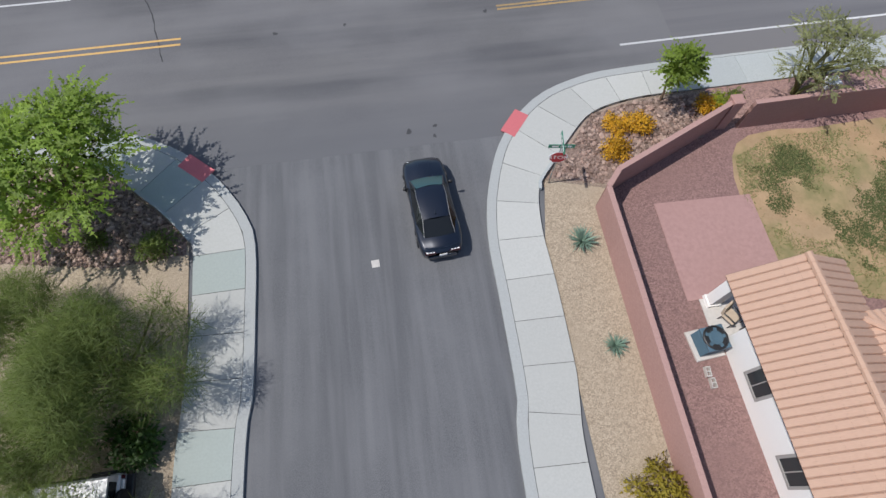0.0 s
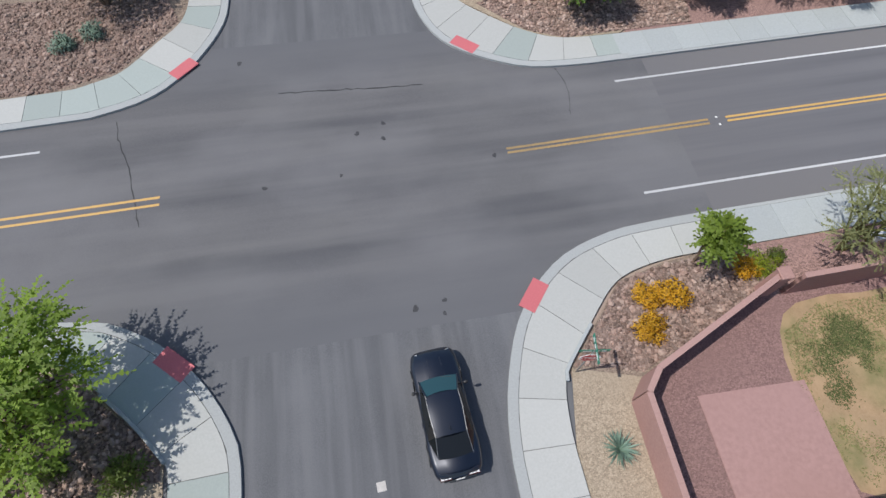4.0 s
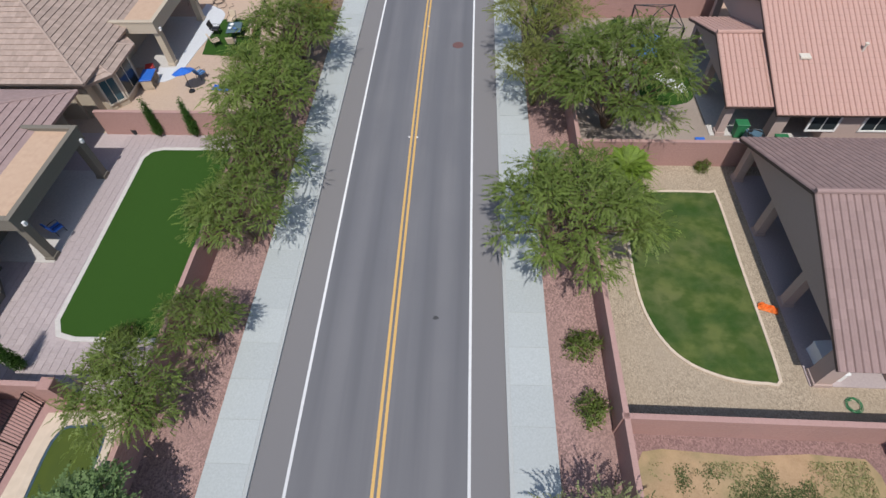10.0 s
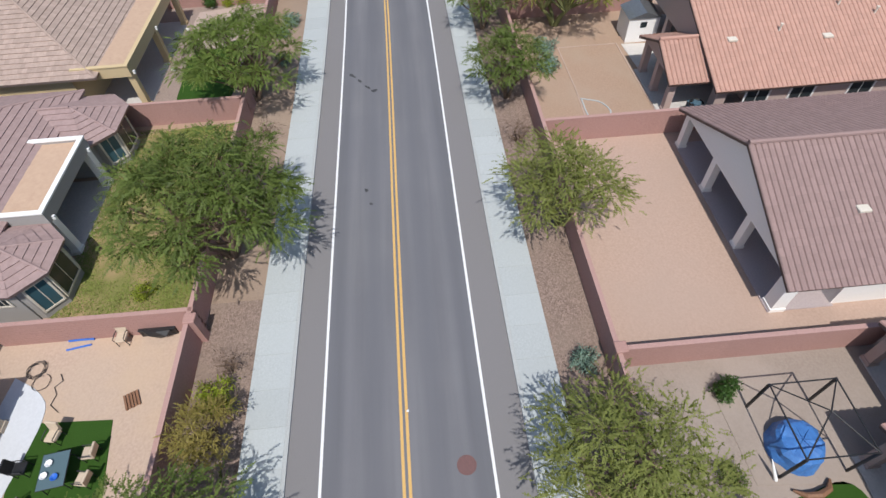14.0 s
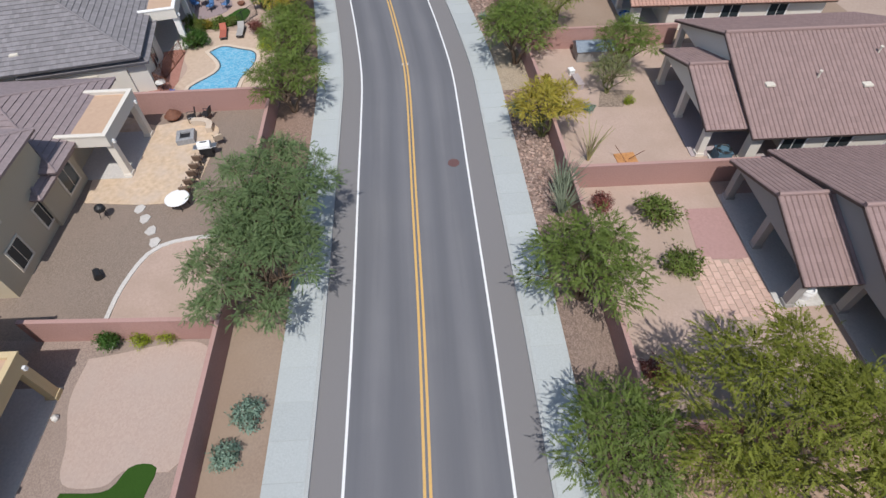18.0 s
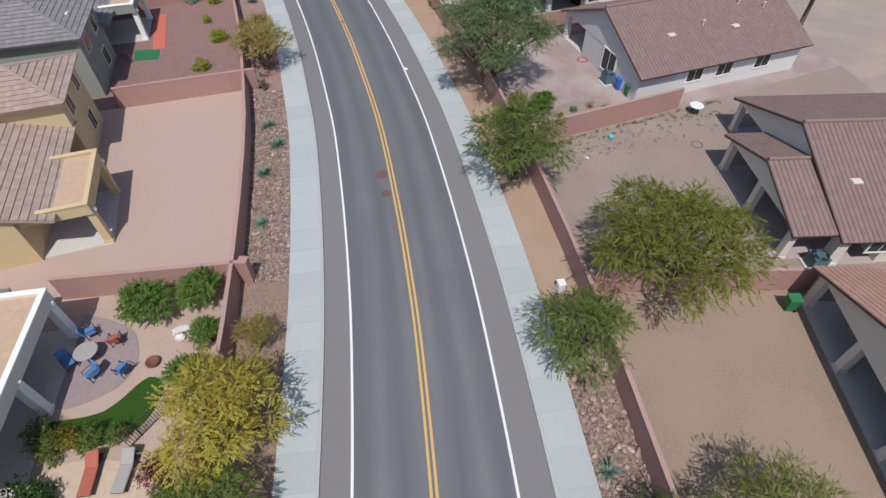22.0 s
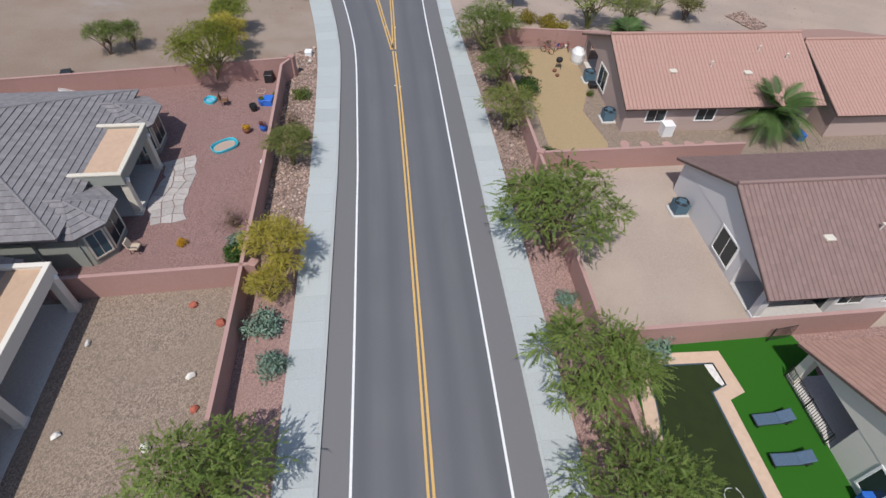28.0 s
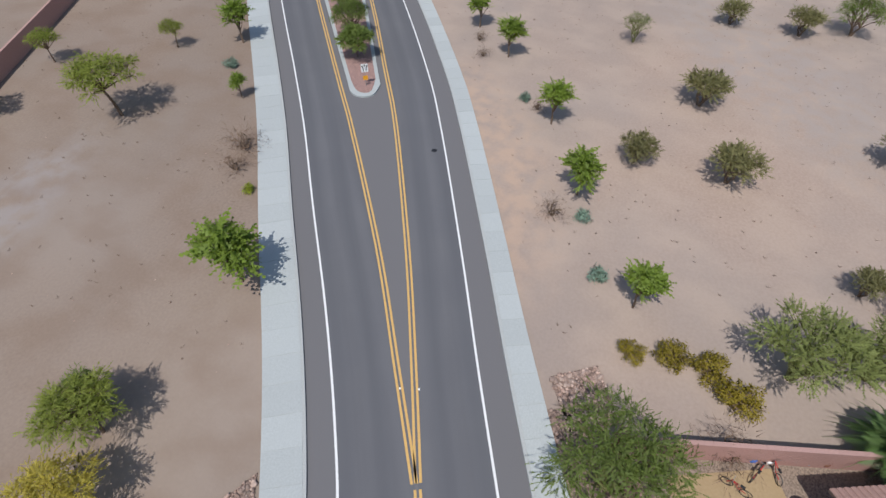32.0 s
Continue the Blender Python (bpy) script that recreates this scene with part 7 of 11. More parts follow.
def riprap(poly, density=13, r0=0.05, r1=0.14, label="bed of brown and pinkish riprap stones", singles=90, z=0.058):
    """A bed of stones: the largest as pieces of their own, the small ones between joined."""
    rng = random.Random(int(poly[0][0] * 10))
    bed = thing("stone_bed", label, "stones", kind="stuff")
    part("rubble", Shape().prism(poly, -0.02, 0.057), RUBBLE, bed)
    xs, ys = [p[0] for p in poly], [p[1] for p in poly]
    s = Shape()
    area = (max(xs) - min(xs)) * (max(ys) - min(ys))
    for _ in range(int(density * 3.8 * area)):
        x, y = rng.uniform(min(xs), max(xs)), rng.uniform(min(ys), max(ys))
        if in_poly(x, y, poly):
            r = r0 + (r1 - r0) * rng.random() ** 2
            s.rock((x, y, z + r * 0.2), r, rng)
    count = 0
    for _ in range(4000):
        x, y = rng.uniform(min(xs), max(xs)), rng.uniform(min(ys), max(ys))
        if count < singles and in_poly(x, y, poly):
            r = rng.uniform(0.1, 0.2)
            part("stone", STONES[count % 6], None, bed, m=pose(x, y, z + 0.06, rng.uniform(-15, 15), rng.uniform(-15, 15), rng.uniform(0, 360)) @ Matrix.Scale(r, 4))
            count += 1
    part("small_stones", s, ROCK, bed)["kind"] = "stuff"
    return bed


for m_, k in ((ROCK, 0.5), (LEAF, 0.14), (LEAF_BRIGHT, 0.14), (LEAF_DARK, 0.14), (LEAF_PALE, 0.14), (LEAF_GREY, 0.14), (LEAF_YELLOW, 0.14), (LEAF_OLIVE, 0.14), (LEAF_BROWN, 0.14), (TILE_PINK, 0.07), (TILE_ORANGE, 0.06), (TILE_BROWN, 0.07), (TILE_GREY, 0.08), (TILE_TAN, 0.07)):
    rand_island(m_, k)


def along(line_in, line_out, x0, x1, margin=0.15):
    a = pick(line_in, x0, x1)
    b = [min(line_out, key=lambda q: (q - p).length) for p in a]
    return [(p.x, p.y) for p in a] + [(p.x, p.y) for p in b[::-1]]


riprap([(6.3, 11.5), (9.25, 14.8), (11.6, 15.3), (16.3, 15.4), (16.2, 13.7), (9.0, 10.8)], 17)
riprap([(-18.5, 10.6), (-18.2, 14.6), (-14.0, 14.5), (-10.0, 10.7), (-10.0, 9.8), (-13, 9.6)], 15)
riprap([(6.6, 34.0), (9.0, 31.3), (11.1, 30.3), (19.0, 30.5), (19.5, 32.9), (12, 33.6), (9.9, 33.6), (8.4, 34.6)], 15)
riprap([(-24, 30.3), (-17.3, 30.3), (-13.9, 31.3), (-10.9, 35.0), (-12, 38), (-24, 38)], 12)
riprap(along(WALK_L, FENCE_L, 139, 160), 7)
riprap(along(WALK_L, FENCE_L, 199.5, 219.5), 8)
riprap([(218.8, 67.6), (220.6, 70.4), (224.4, 68.4), (223.5, 68.0), (219.3, 65.4)], 12)
riprap(along(WALK_R, FENCE_R, 99, 118), 7, label="bed of tan riprap stones beside the wall")
riprap(along(WALK_R, FENCE_R, 125, 134), 7, label="bed of tan riprap stones beside the wall")
riprap(along(WALK_R, FENCE_R, 207, 233), 6, label="bed of tan riprap stones beside the wall")
riprap([(231.6, 54.4), (234.4, 56.0), (236.0, 53.6), (233.0, 52.0)], 12)
riprap([(245, 26), (248, 29), (250, 27), (247, 24.5)], 8, label="low mound of grey stones")

# grass in the half-dead corner lawn
def tufts(spots, label, material, n=900, r=1.2):
    rng = random.Random(7)
    s = Shape()
    for cx, cy, rr in spots:
        for _ in range(int(5.0 * n * rr * rr / (r * r))):
            a, q = rng.uniform(0, 6.283), rr * 0.62 * abs(rng.gauss(0, 1)) ** 0.8
            x, y = cx + math.cos(a) * q * 1.2, cy + math.sin(a) * q
            b, l = rng.uniform(0, 6.283), rng.uniform(0.02, 0.07)
            dx, dy = math.cos(b) * 0.035, math.sin(b) * 0.035
            s.add([(x - dx, y - dy, 0.03), (x + dx, y + dy, 0.03), (x + rng.uniform(-0.07, 0.07), y + rng.uniform(-0.07, 0.07), 0.03 + l)], [(0, 1, 2)])
    tagged(part("grass", s, material), label, "grass", kind="stuff")


def dry_weeds(n, label, seed):
    """Small upright weeds, thick along the foot of the slanting side wall and thinning away from it."""
    rng = random.Random(seed)
    s = Shape()
    for _ in range(n):
        f, off = rng.random() ** 1.6, 0.2 + 3.4 * rng.random() ** 2.2
        x, y = 152.9 + 6.6 * f - off * 0.9, 18.2 - 15.0 * f - off * 0.4
        for _ in range(rng.randint(5, 11)):
            b, l, w = rng.uniform(0, 6.283), rng.uniform(0.1, 0.34) * (1.25 - 0.25 * off), 0.02
            bx, by = x + rng.gauss(0, 0.07), y + rng.gauss(0, 0.07)
            s.add([(bx - w, by, 0.02), (bx + w, by, 0.02), (bx + math.cos(b) * l * 0.6, by + math.sin(b) * l * 0.6, 0.03 + l)], [(0, 1, 2)])
    tagged(part("weeds", s, mat("grey_weed", (0.17, 0.19, 0.085), (0.24, 0.2, 0.11), 0.9, 4.0, 0.8, 0.0)), label, "weeds", kind="stuff")


dry_weeds(300, "grey-green weeds on brown dirt beside the wall", 8)
sheet("dirt_patch", [(15.8, 12.2), (16.6, 12.6), (18.2, 12.75), (19.7, 12.6), (22.2, 12.7), (23.7, 12.75), (24.3, 12.4), (24.45, 11.6), (24.3, 8.4), (24.5, 5.8), (24.4, 3.7), (23.8, 3.35), (21.6, 3.3), (19.7, 3.45), (17.4, 4.3), (15.4, 5.2), (15.1, 7.0), (14.85, 9.3), (14.95, 10.4), (15.3, 11.5)], 0.036, DRY_LAWN, "dry tan lawn with faded green patches")


def patchy_grass(poly, label, material, n, cut, seed, spots=()):
    """Blades where two noises and the polygon allow: irregular patches with thin edges."""
    rng = random.Random(seed)
    xs, ys = [p[0] for p in poly], [p[1] for p in poly]
    s = Shape()
    for _ in range(n):
        x, y = rng.uniform(min(xs), max(xs)), rng.uniform(min(ys), max(ys))
        q = noise.noise(Vector((x * 0.32 + seed, y * 0.32, 0))) + 0.55 * noise.noise(Vector((x * 1.1, y * 1.1, 3))) + 0.3 * noise.noise(Vector((x * 3.5, y * 3.5, 7)))
        if spots:
            q = 0.8 * q - 0.2 + 0.5 * max(math.exp(-((x - cx) ** 2 + (y - cy) ** 2) / (r * r)) for cx, cy, r in spots)
        if q + rng.uniform(-0.3, 0.22) > cut and in_poly(x, y, poly):
            b, l = rng.uniform(0, 6.283), rng.uniform(0.02, 0.06)
            dx, dy = math.cos(b) * 0.05, math.sin(b) * 0.05
            s.add([(x - dx, y - dy, 0.03), (x + dx, y + dy, 0.03), (x + rng.uniform(-0.06, 0.06), y + rng.uniform(-0.06, 0.06), 0.03 + l)], [(0, 1, 2)])
    tagged(part("grass", s, material), label, "grass", kind="stuff")


patchy_grass([(15.4, 11.4), (18.6, 12.0), (23.9, 11.2), (24.4, 5.0), (20.5, 4.2), (16.8, 6.4), (15.6, 9.4)], "patchy green grass on bare dirt", mat("grass_green", (0.1, 0.125, 0.05), (0.075, 0.095, 0.036), 0.9), 90000, 0.17, 4, ((23.3, 9.8, 1.3), (22.2, 8.6, 1.5), (21.0, 7.6, 1.4), (19.8, 7.0, 1.4), (22.6, 6.6, 1.3), (17.6, 10.9, 1.0), (16.4, 10.2, 0.9), (16.2, 8.6, 0.8), (21.6, 5.2, 0.7), (18.6, 5.4, 0.9)))
patchy_grass([(15.4, 11.4), (17.4, 12.4), (23.9, 12.3), (24.3, 3.7), (18.5, 3.8), (15.4, 5.6), (15.0, 9.4)], "thin pale grass on bare dirt", mat("pale_grass", (0.23, 0.235, 0.105), (0.17, 0.175, 0.07), 0.9), 40000, 0.06, 9)
patchy_grass([(62.6, 42.2), (62.6, 34.4), (78.4, 34.4), (78.4, 42.0)], "patchy yellow-green grass on brown dirt", mat("dull_grass", (0.2, 0.24, 0.06), (0.14, 0.175, 0.04), 0.9), 60000, -0.2, 6)

DULL_LAWN = mat("dull_lawn", (0.2, 0.2, 0.065), (0.14, 0.15, 0.045), 0.95, 12.0, 0.3, 0.5, 0.02, 0.0, c=(0.36, 0.25, 0.14))
streaks(DULL_LAWN, 0.5, 0.4, (0.38, 0.26, 0.15), 0.7, 6.0)
sheet("lawn", [(61.6, 41.6), (61.9, 38.0), (61.4, 34.6), (66, 34.2), (72, 34.3), (78.2, 34.4), (78.3, 38.5), (77.8, 41.8), (72.5, 41.4), (67.4, 41.6)], 0.034, DULL_LAWN, "patchy dull green lawn fading into tan dirt")

# pebbles and dry grass over the desert
rng = random.Random(17)
peb, dry = Shape(), Shape()
for _ in range(2600):
    x, y = rng.uniform(228, 300), rng.uniform(15, 120)
    lo = min(WALK_L, key=lambda q: abs(q.x - x)).y
    hi = min(WALK_R, key=lambda q: abs(q.x - x)).y
    if not (hi - 1 < y < lo + 1) and not (x < 243 and y < 54) and not (x < 222 and y > 60):
        if rng.random() < 0.6:
            peb.rock((x, y, -0.02), rng.uniform(0.03, 0.09), rng)
        else:
            for _k in range(6):
                a, l = rng.uniform(0, 6.283), rng.uniform(0.08, 0.22)
                dry.add([(x + 0.02, y, -0.03), (x - 0.02, y + 0.01, -0.03), (x + l * math.cos(a), y + l * math.sin(a), l * 0.7)], [(0, 1, 2)])
tagged(part("pebbles", peb, ROCK), "scattered brown pebbles on desert dirt", "pebbles", kind="stuff")
tagged(part("dry_grass", dry, TWIG), "sparse dry grass tufts on desert dirt", "grass", kind="stuff")

# ---- yard surfaces ----
def flat(name, pts, z, material, label, smooth=True, step=0.35):
    if smooth:
        c = curve([*pts, pts[0]], step)[:-1]
        pts = [(p.x, p.y) for p in c]
    return tagged(part(name, Shape().prism(pts, -0.02, z), material), label, "ground", kind="structure")


def ring(name, pts, width, z0, z1, material, label, smooth=True):
    """A raised edging of that width round a closed line."""
    c = curve([*pts, pts[0]], 0.35) if smooth else [Vector(p) for p in [*pts, pts[0]]]
    c = c[:-1]
    n = len(c)
    area = sum(c[i].x * c[(i + 1) % n].y - c[(i + 1) % n].x * c[i].y for i in range(n))
    sg = -1 if area > 0 else 1
    out = []
    for i in range(n):
        t1, t2 = (c[i] - c[i - 1]).normalized(), (c[(i + 1) % n] - c[i]).normalized()
        m = (Vector((-t1.y, t1.x)) + Vector((-t2.y, t2.x))).normalized()
        k = max(0.5, m.dot(Vector((-t1.y, t1.x))))
        out.append(c[i] + m * (sg * width / k))
    return tagged(part(name, strip(c + c[:1], out + out[:1], z0, z1), material), label, "edging", kind="structure")


def tiles_grid(name, poly, w, d, z, material, label, gap=0.02, ang=0.0, limit=150):
    """Pavers laid in a grid inside a polygon, each a piece of its own."""
    base = thing(name, label, "paving", kind="structure")
    mesh = Shape().box(-w / 2 + gap / 2, -d / 2 + gap / 2, -0.02, w / 2 - gap / 2, d / 2 - gap / 2, z, bevel=0.008).mesh("paver", material)
    xs, ys = [p[0] for p in poly], [p[1] for p in poly]
    cx, cy = 0.5 * (min(xs) + max(xs)), 0.5 * (min(ys) + max(ys))
    ca, sa = math.cos(radians(ang)), math.sin(radians(ang))
    n = int(1.2 * max(max(xs) - min(xs), max(ys) - min(ys)) / min(w, d)) + 1
    count, rest = 0, Shape()
    for i in range(-n, n):
        for j in range(-n, n):
            u, v = (i + 0.5 * (j % 2)) * w, j * d
            x, y = cx + u * ca - v * sa, cy + u * sa + v * ca
            if in_poly(x, y, poly):
                if count < limit:
                    part("paver", mesh, None, base, m=pose(x, y, 0, 0, 0, ang))
                else:
                    rest.box(-w / 2 + gap / 2, -d / 2 + gap / 2, -0.02, w / 2 - gap / 2, d / 2 - gap / 2, z, m=pose(x, y, 0, 0, 0, ang))
                count += 1
    if rest.v:
        part("paving", rest, material, base)["kind"] = "stuff"
    return base


def pool(name, pts, water, coping, label, width=0.45, smooth=True, deck=None):
    w = thing(name, label, "swimming pool")
    c = curve([*pts, pts[0]], 0.3)[:-1] if smooth else [Vector(p) for p in pts]
    xy = [(p.x, p.y) for p in c]
    part("water", Shape().prism(xy, -0.02, 0.085), water, w)
    n = len(c)
    area = sum(c[i].x * c[(i + 1) % n].y - c[(i + 1) % n].x * c[i].y for i in range(n))
    sg = -1 if area > 0 else 1
    out = []
    for i in range(n):
        t1, t2 = (c[i] - c[i - 1]).normalized(), (c[(i + 1) % n] - c[i]).normalized()
        m = (Vector((-t1.y, t1.x)) + Vector((-t2.y, t2.x))).normalized()
        out.append(c[i] + m * (sg * width / max(0.5, m.dot(Vector((-t1.y, t1.x))))))
    part("coping", strip(c + c[:1], out + out[:1], 0.0, 0.12), coping, w)
    lip = [p - (q - p).normalized() * 0.11 for p, q in zip(c, out)]
    part("tile_band", strip(lip + lip[:1], c + c[:1], 0.0, 0.095), POOL_TILE, w, "dark waterline tile band")
    return w


# first corner lot
flat("patio_slab", [(10.75, 9.5), (15.3, 9.4), (15.25, 5.0), (10.7, 4.78)], 0.06, PINK_PATIO, "dusty pink concrete patio slab", False)
# lot with the striped lawn
lawn_1 = [(38.7, 9.8), (38.75, 8.0), (38.7, 6.3), (38.3, 6.0), (33.0, 6.0), (27.9, 6.0), (27.5, 6.4), (27.7, 8.3), (28.6, 10.0), (30.4, 11.0), (32.8, 11.3), (36.5, 11.15), (38.2, 10.7)]
flat("lawn", lawn_1, 0.05, LAWN, "mown green lawn with paler patches")
ring("lawn_edging", lawn_1, 0.13, 0.0, 0.09, TAN_PATIO, "pale concrete lawn edging")
# lot with the gazebo
flat("turf", [(51.0, 8.0), (51.2, 5.5), (47.2, 5.3), (46.6, 8.2), (48.5, 8.6)], 0.05, TURF, "dark artificial turf patch")
flat("patio_slab", [(55.6, 9.6), (55.4, 4.4), (51.2, 4.6), (51.6, 9.4)], 0.05, DIRT_GREY, "packed grey earth pad under the gazebo", False)
# lot with the white shed
flat("patio_slab", [(84.5, 5.2), (84.3, 2.6), (79.0, 2.8), (79.2, 4.8)], 0.05, SLAB, "pale concrete path beside the shed", False)
ring("yard_edging", [(84.6, 10.2), (79.3, 10.1), (75.6, 10.2), (75.7, 5.4), (84.6, 5.6)], 0.1, 0.0, 0.06, DIRT_PINK, "low packed earth edging round bare dirt", False)
ring("yard_edging", [(77.8, 10.0), (77.2, 8.8), (75.9, 8.5), (75.7, 9.9)], 0.1, 0.0, 0.08, KERB, "curved stone edging in the dirt")
# lot with pink pavers
flat("patio_slab", [(103.7, 7.4), (103.7, 5.0), (99.6, 5.0), (99.8, 7.8)], 0.05, PINK_PATIO, "pink concrete patio slab", False)
tiles_grid("paved_patio", [(99.7, 8.2), (99.6, 5.0), (95.8, 4.8), (95.8, 8.9)], 0.55, 0.42, 0.06, mat("pink_paver", (0.6, 0.42, 0.35), (0.5, 0.34, 0.28), 0.85, 8.0, 0.8, 0.2, 0.004, 0.1), "pale pink paver patio with wide joints", 0.06, 2)
flat("gravel_patch", [(116.6, 9.6), (116.4, 6.9), (114.4, 8.4), (114.5, 10.2)], 0.045, GRAVEL_BROWN, "small square of brown gravel", False)
# lot with the curved planter
edge_p = curve([(153.9, 18.6), (154.2, 17.9), (154.8, 16.85), (155.56, 15.56), (156.42, 14.37), (156.78, 13.11), (156.55, 12.44), (156.2, 12.12)], 0.36)
planter = thing("planter_edging", "low curved garden edging of pale tan blocks", "edging")
for p, q in zip(edge_p, edge_p[1:]):
    part("block", Shape().box(0.012, -0.15, 0, (q - p).length - 0.012, 0.15, 0.24, bevel=0.02), CAP_PALE, planter, m=pose(p.x, p.y, 0.02, 0, 0, math.degrees(math.atan2(q.y - p.y, q.x - p.x))))
flat("gravel_patch", [(155.4, 19.6), (157.2, 17.6), (158.5, 15.9), (159.0, 14.2), (158.5, 12.6), (157.2, 11.9), (156.7, 12.5), (156.8, 13.3), (156.3, 14.7), (155.4, 16.1), (154.6, 17.6), (154.4, 19.2)], 0.04, DIRT_UMBER, "brown dirt planting bed inside the curved edging")
flat("lawn", [(154.0, 17.9), (154.7, 16.7), (155.5, 15.3), (156.3, 14.1), (156.6, 13.1), (156.4, 12.6), (155.95, 12.5), (155.0, 14.7), (153.95, 17.0)], 0.045, TURF, "small strip of green grass between wall and edging")
flat("patio_slab", [(180.9, 28.2), (182.0, 26.6), (177.6, 24.9), (177.0, 26.5)], 0.05, SLAB, "pale concrete pad beside the wall", False)
flat("rock_garden", [(167.6, 21.4), (168.9, 20.2), (169.0, 18.6), (167.5, 19.0)], 0.05, STONE_WHITE, "bed of white stones")
# lot with the dark pool
flat("turf", [(199.0, 36.0), (203.4, 27.0), (202.0, 25.8), (194.1, 24.3), (190.7, 25.0), (189.0, 26.6), (187.0, 31.0)], 0.05, mat("bright_turf", (0.03, 0.135, 0.012), (0.02, 0.1, 0.008), 0.9, 40.0, 0.5, 0.8, 0.03, 0.0), "bright artificial turf round the pool", False)
ring("turf_edging", [(194.1, 24.3), (190.7, 25.0), (189.0, 26.6), (187.2, 30.8), (189.4, 27.0), (191.0, 25.4)], 0.2, 0.0, 0.1, PINK_PATIO, "pink brick edging of the turf", False)
dark_pool = pool("swimming_pool", [(198.1, 34.4), (199.5, 31.0), (198.3, 30.3), (197.6, 31.0), (191.5, 28.1), (190.5, 29.0), (189.3, 32.2)], WATER_DARK, mat("pool_coping", (0.58, 0.42, 0.31), (0.5, 0.36, 0.265), 0.8, 4.0, 0.6, 0.12, 0.003, 0.04), "murky dark green pool with a pinkish tan coping", 0.7, False)
part("steps", Shape().prism([(199.45, 30.98), (199.0, 30.7), (198.35, 30.35), (198.15, 30.5), (198.35, 30.85), (198.8, 31.2), (199.2, 31.45), (199.32, 31.4)], 0.0, 0.095), STONE_WHITE, dark_pool, "pale curved corner steps")
# end lot
flat("dirt_patch", [(231.0, 49.6), (233.2, 44.6), (227.0, 41.6), (222.2, 41.4), (218.2, 38.8), (216.4, 38.6), (214.6, 42.6)], 0.036, mat("yellow_dirt", (0.41, 0.305, 0.18), (0.34, 0.25, 0.145), 0.95, 8.0, 0.4), "yellowish bare dirt yard", False)
flat("gravel_patch", [(218.2, 38.2), (222.0, 38.8), (223.5, 30.0), (226.5, 23.0), (224.0, 21.9), (216.2, 38.2)], 0.034, GRAVEL_BROWN, "brown gravel side yard", False)
for i, (x, y) in enumerate(((218.5, 37.5), (219.0, 35.9), (219.7, 34.2), (220.4, 32.5), (221.1, 30.9))):
    s = Shape().prism([(0.55 * math.cos(k * 1.05 + i) * (1 + 0.2 * math.sin(k * 2.3 + i)), 0.4 * math.sin(k * 1.05 + i)) for k in range(6)], 0, 0.05)
    tagged(part("stepping_stone", s, CAP, m=pose(x, y, 0.03, 0, 0, 30 * i)), "flat pinkish stepping stone on gravel", "stepping stone", "stepping stones")
# green pool lot on the north-east corner
flat("pool_deck", [(15.4, 39.0), (18.3, 39.6), (19.4, 38.3), (24.8, 38.0), (25.1, 33.6), (15.2, 34.2)], 0.045, TAN_PATIO, "pale tan pool deck", False)
pool("swimming_pool", [(16.0, 38.0), (15.8, 35.2), (18.4, 34.9), (23.9, 34.9), (24.3, 36.2), (23.6, 37.2), (18.7, 37.1), (17.4, 38.0)], WATER_GREEN, TAN_PATIO, "murky green pool with a pale coping", 0.35)
flat("patio_slab", [(11.1, 38.1), (13.7, 38.1), (13.7, 36.2), (11.0, 36.2)], 0.05, TAN_PATIO, "pale square concrete pad", False)
# turf and paver lot
tiles_grid("paved_patio", [(43.1, 42.3), (43.1, 34.2), (41.9, 34.2), (41.9, 40.6), (28.2, 40.2), (28.2, 34.0), (26.0, 34.0), (26.0, 44.4), (32.4, 44.4), (32.6, 42.0)], 0.6, 0.4, 0.05, PAVER, "grey-pink paver patio round the turf", 0.012, 0, 150)
flat("turf", [(40.9, 40.2), (41.45, 39.9), (41.65, 39.3), (41.7, 34.0), (28.6, 33.9), (28.5, 38.6), (28.7, 39.4), (29.4, 39.8)], 0.062, TURF, "flat dark green artificial turf", False)
ring("turf_edging", [(40.9, 40.2), (41.45, 39.9), (41.65, 39.3), (41.7, 34.0), (28.6, 33.9), (28.5, 38.6), (28.7, 39.4), (29.4, 39.8)], 0.25, 0.0, 0.068, SLAB, "pale stone turf edging", False)
# lot with the curved walk
flat("path", [(59.6, 42.4), (58.6, 40.8), (57.2, 40.2), (53.0, 40.8), (49.2, 41.4), (48.9, 43.4), (51.0, 43.4), (57.6, 42.6)], 0.06, mat("pale_concrete", (0.6, 0.62, 0.65), (0.54, 0.56, 0.59), 0.85, 8.0, 0.6, 0.15), "pale curved concrete walk")
flat("turf", [(57.2, 41.0), (57.0, 36.9), (51.8, 36.0), (52.2, 40.3)], 0.05, TURF, "square of dark artificial turf", False)
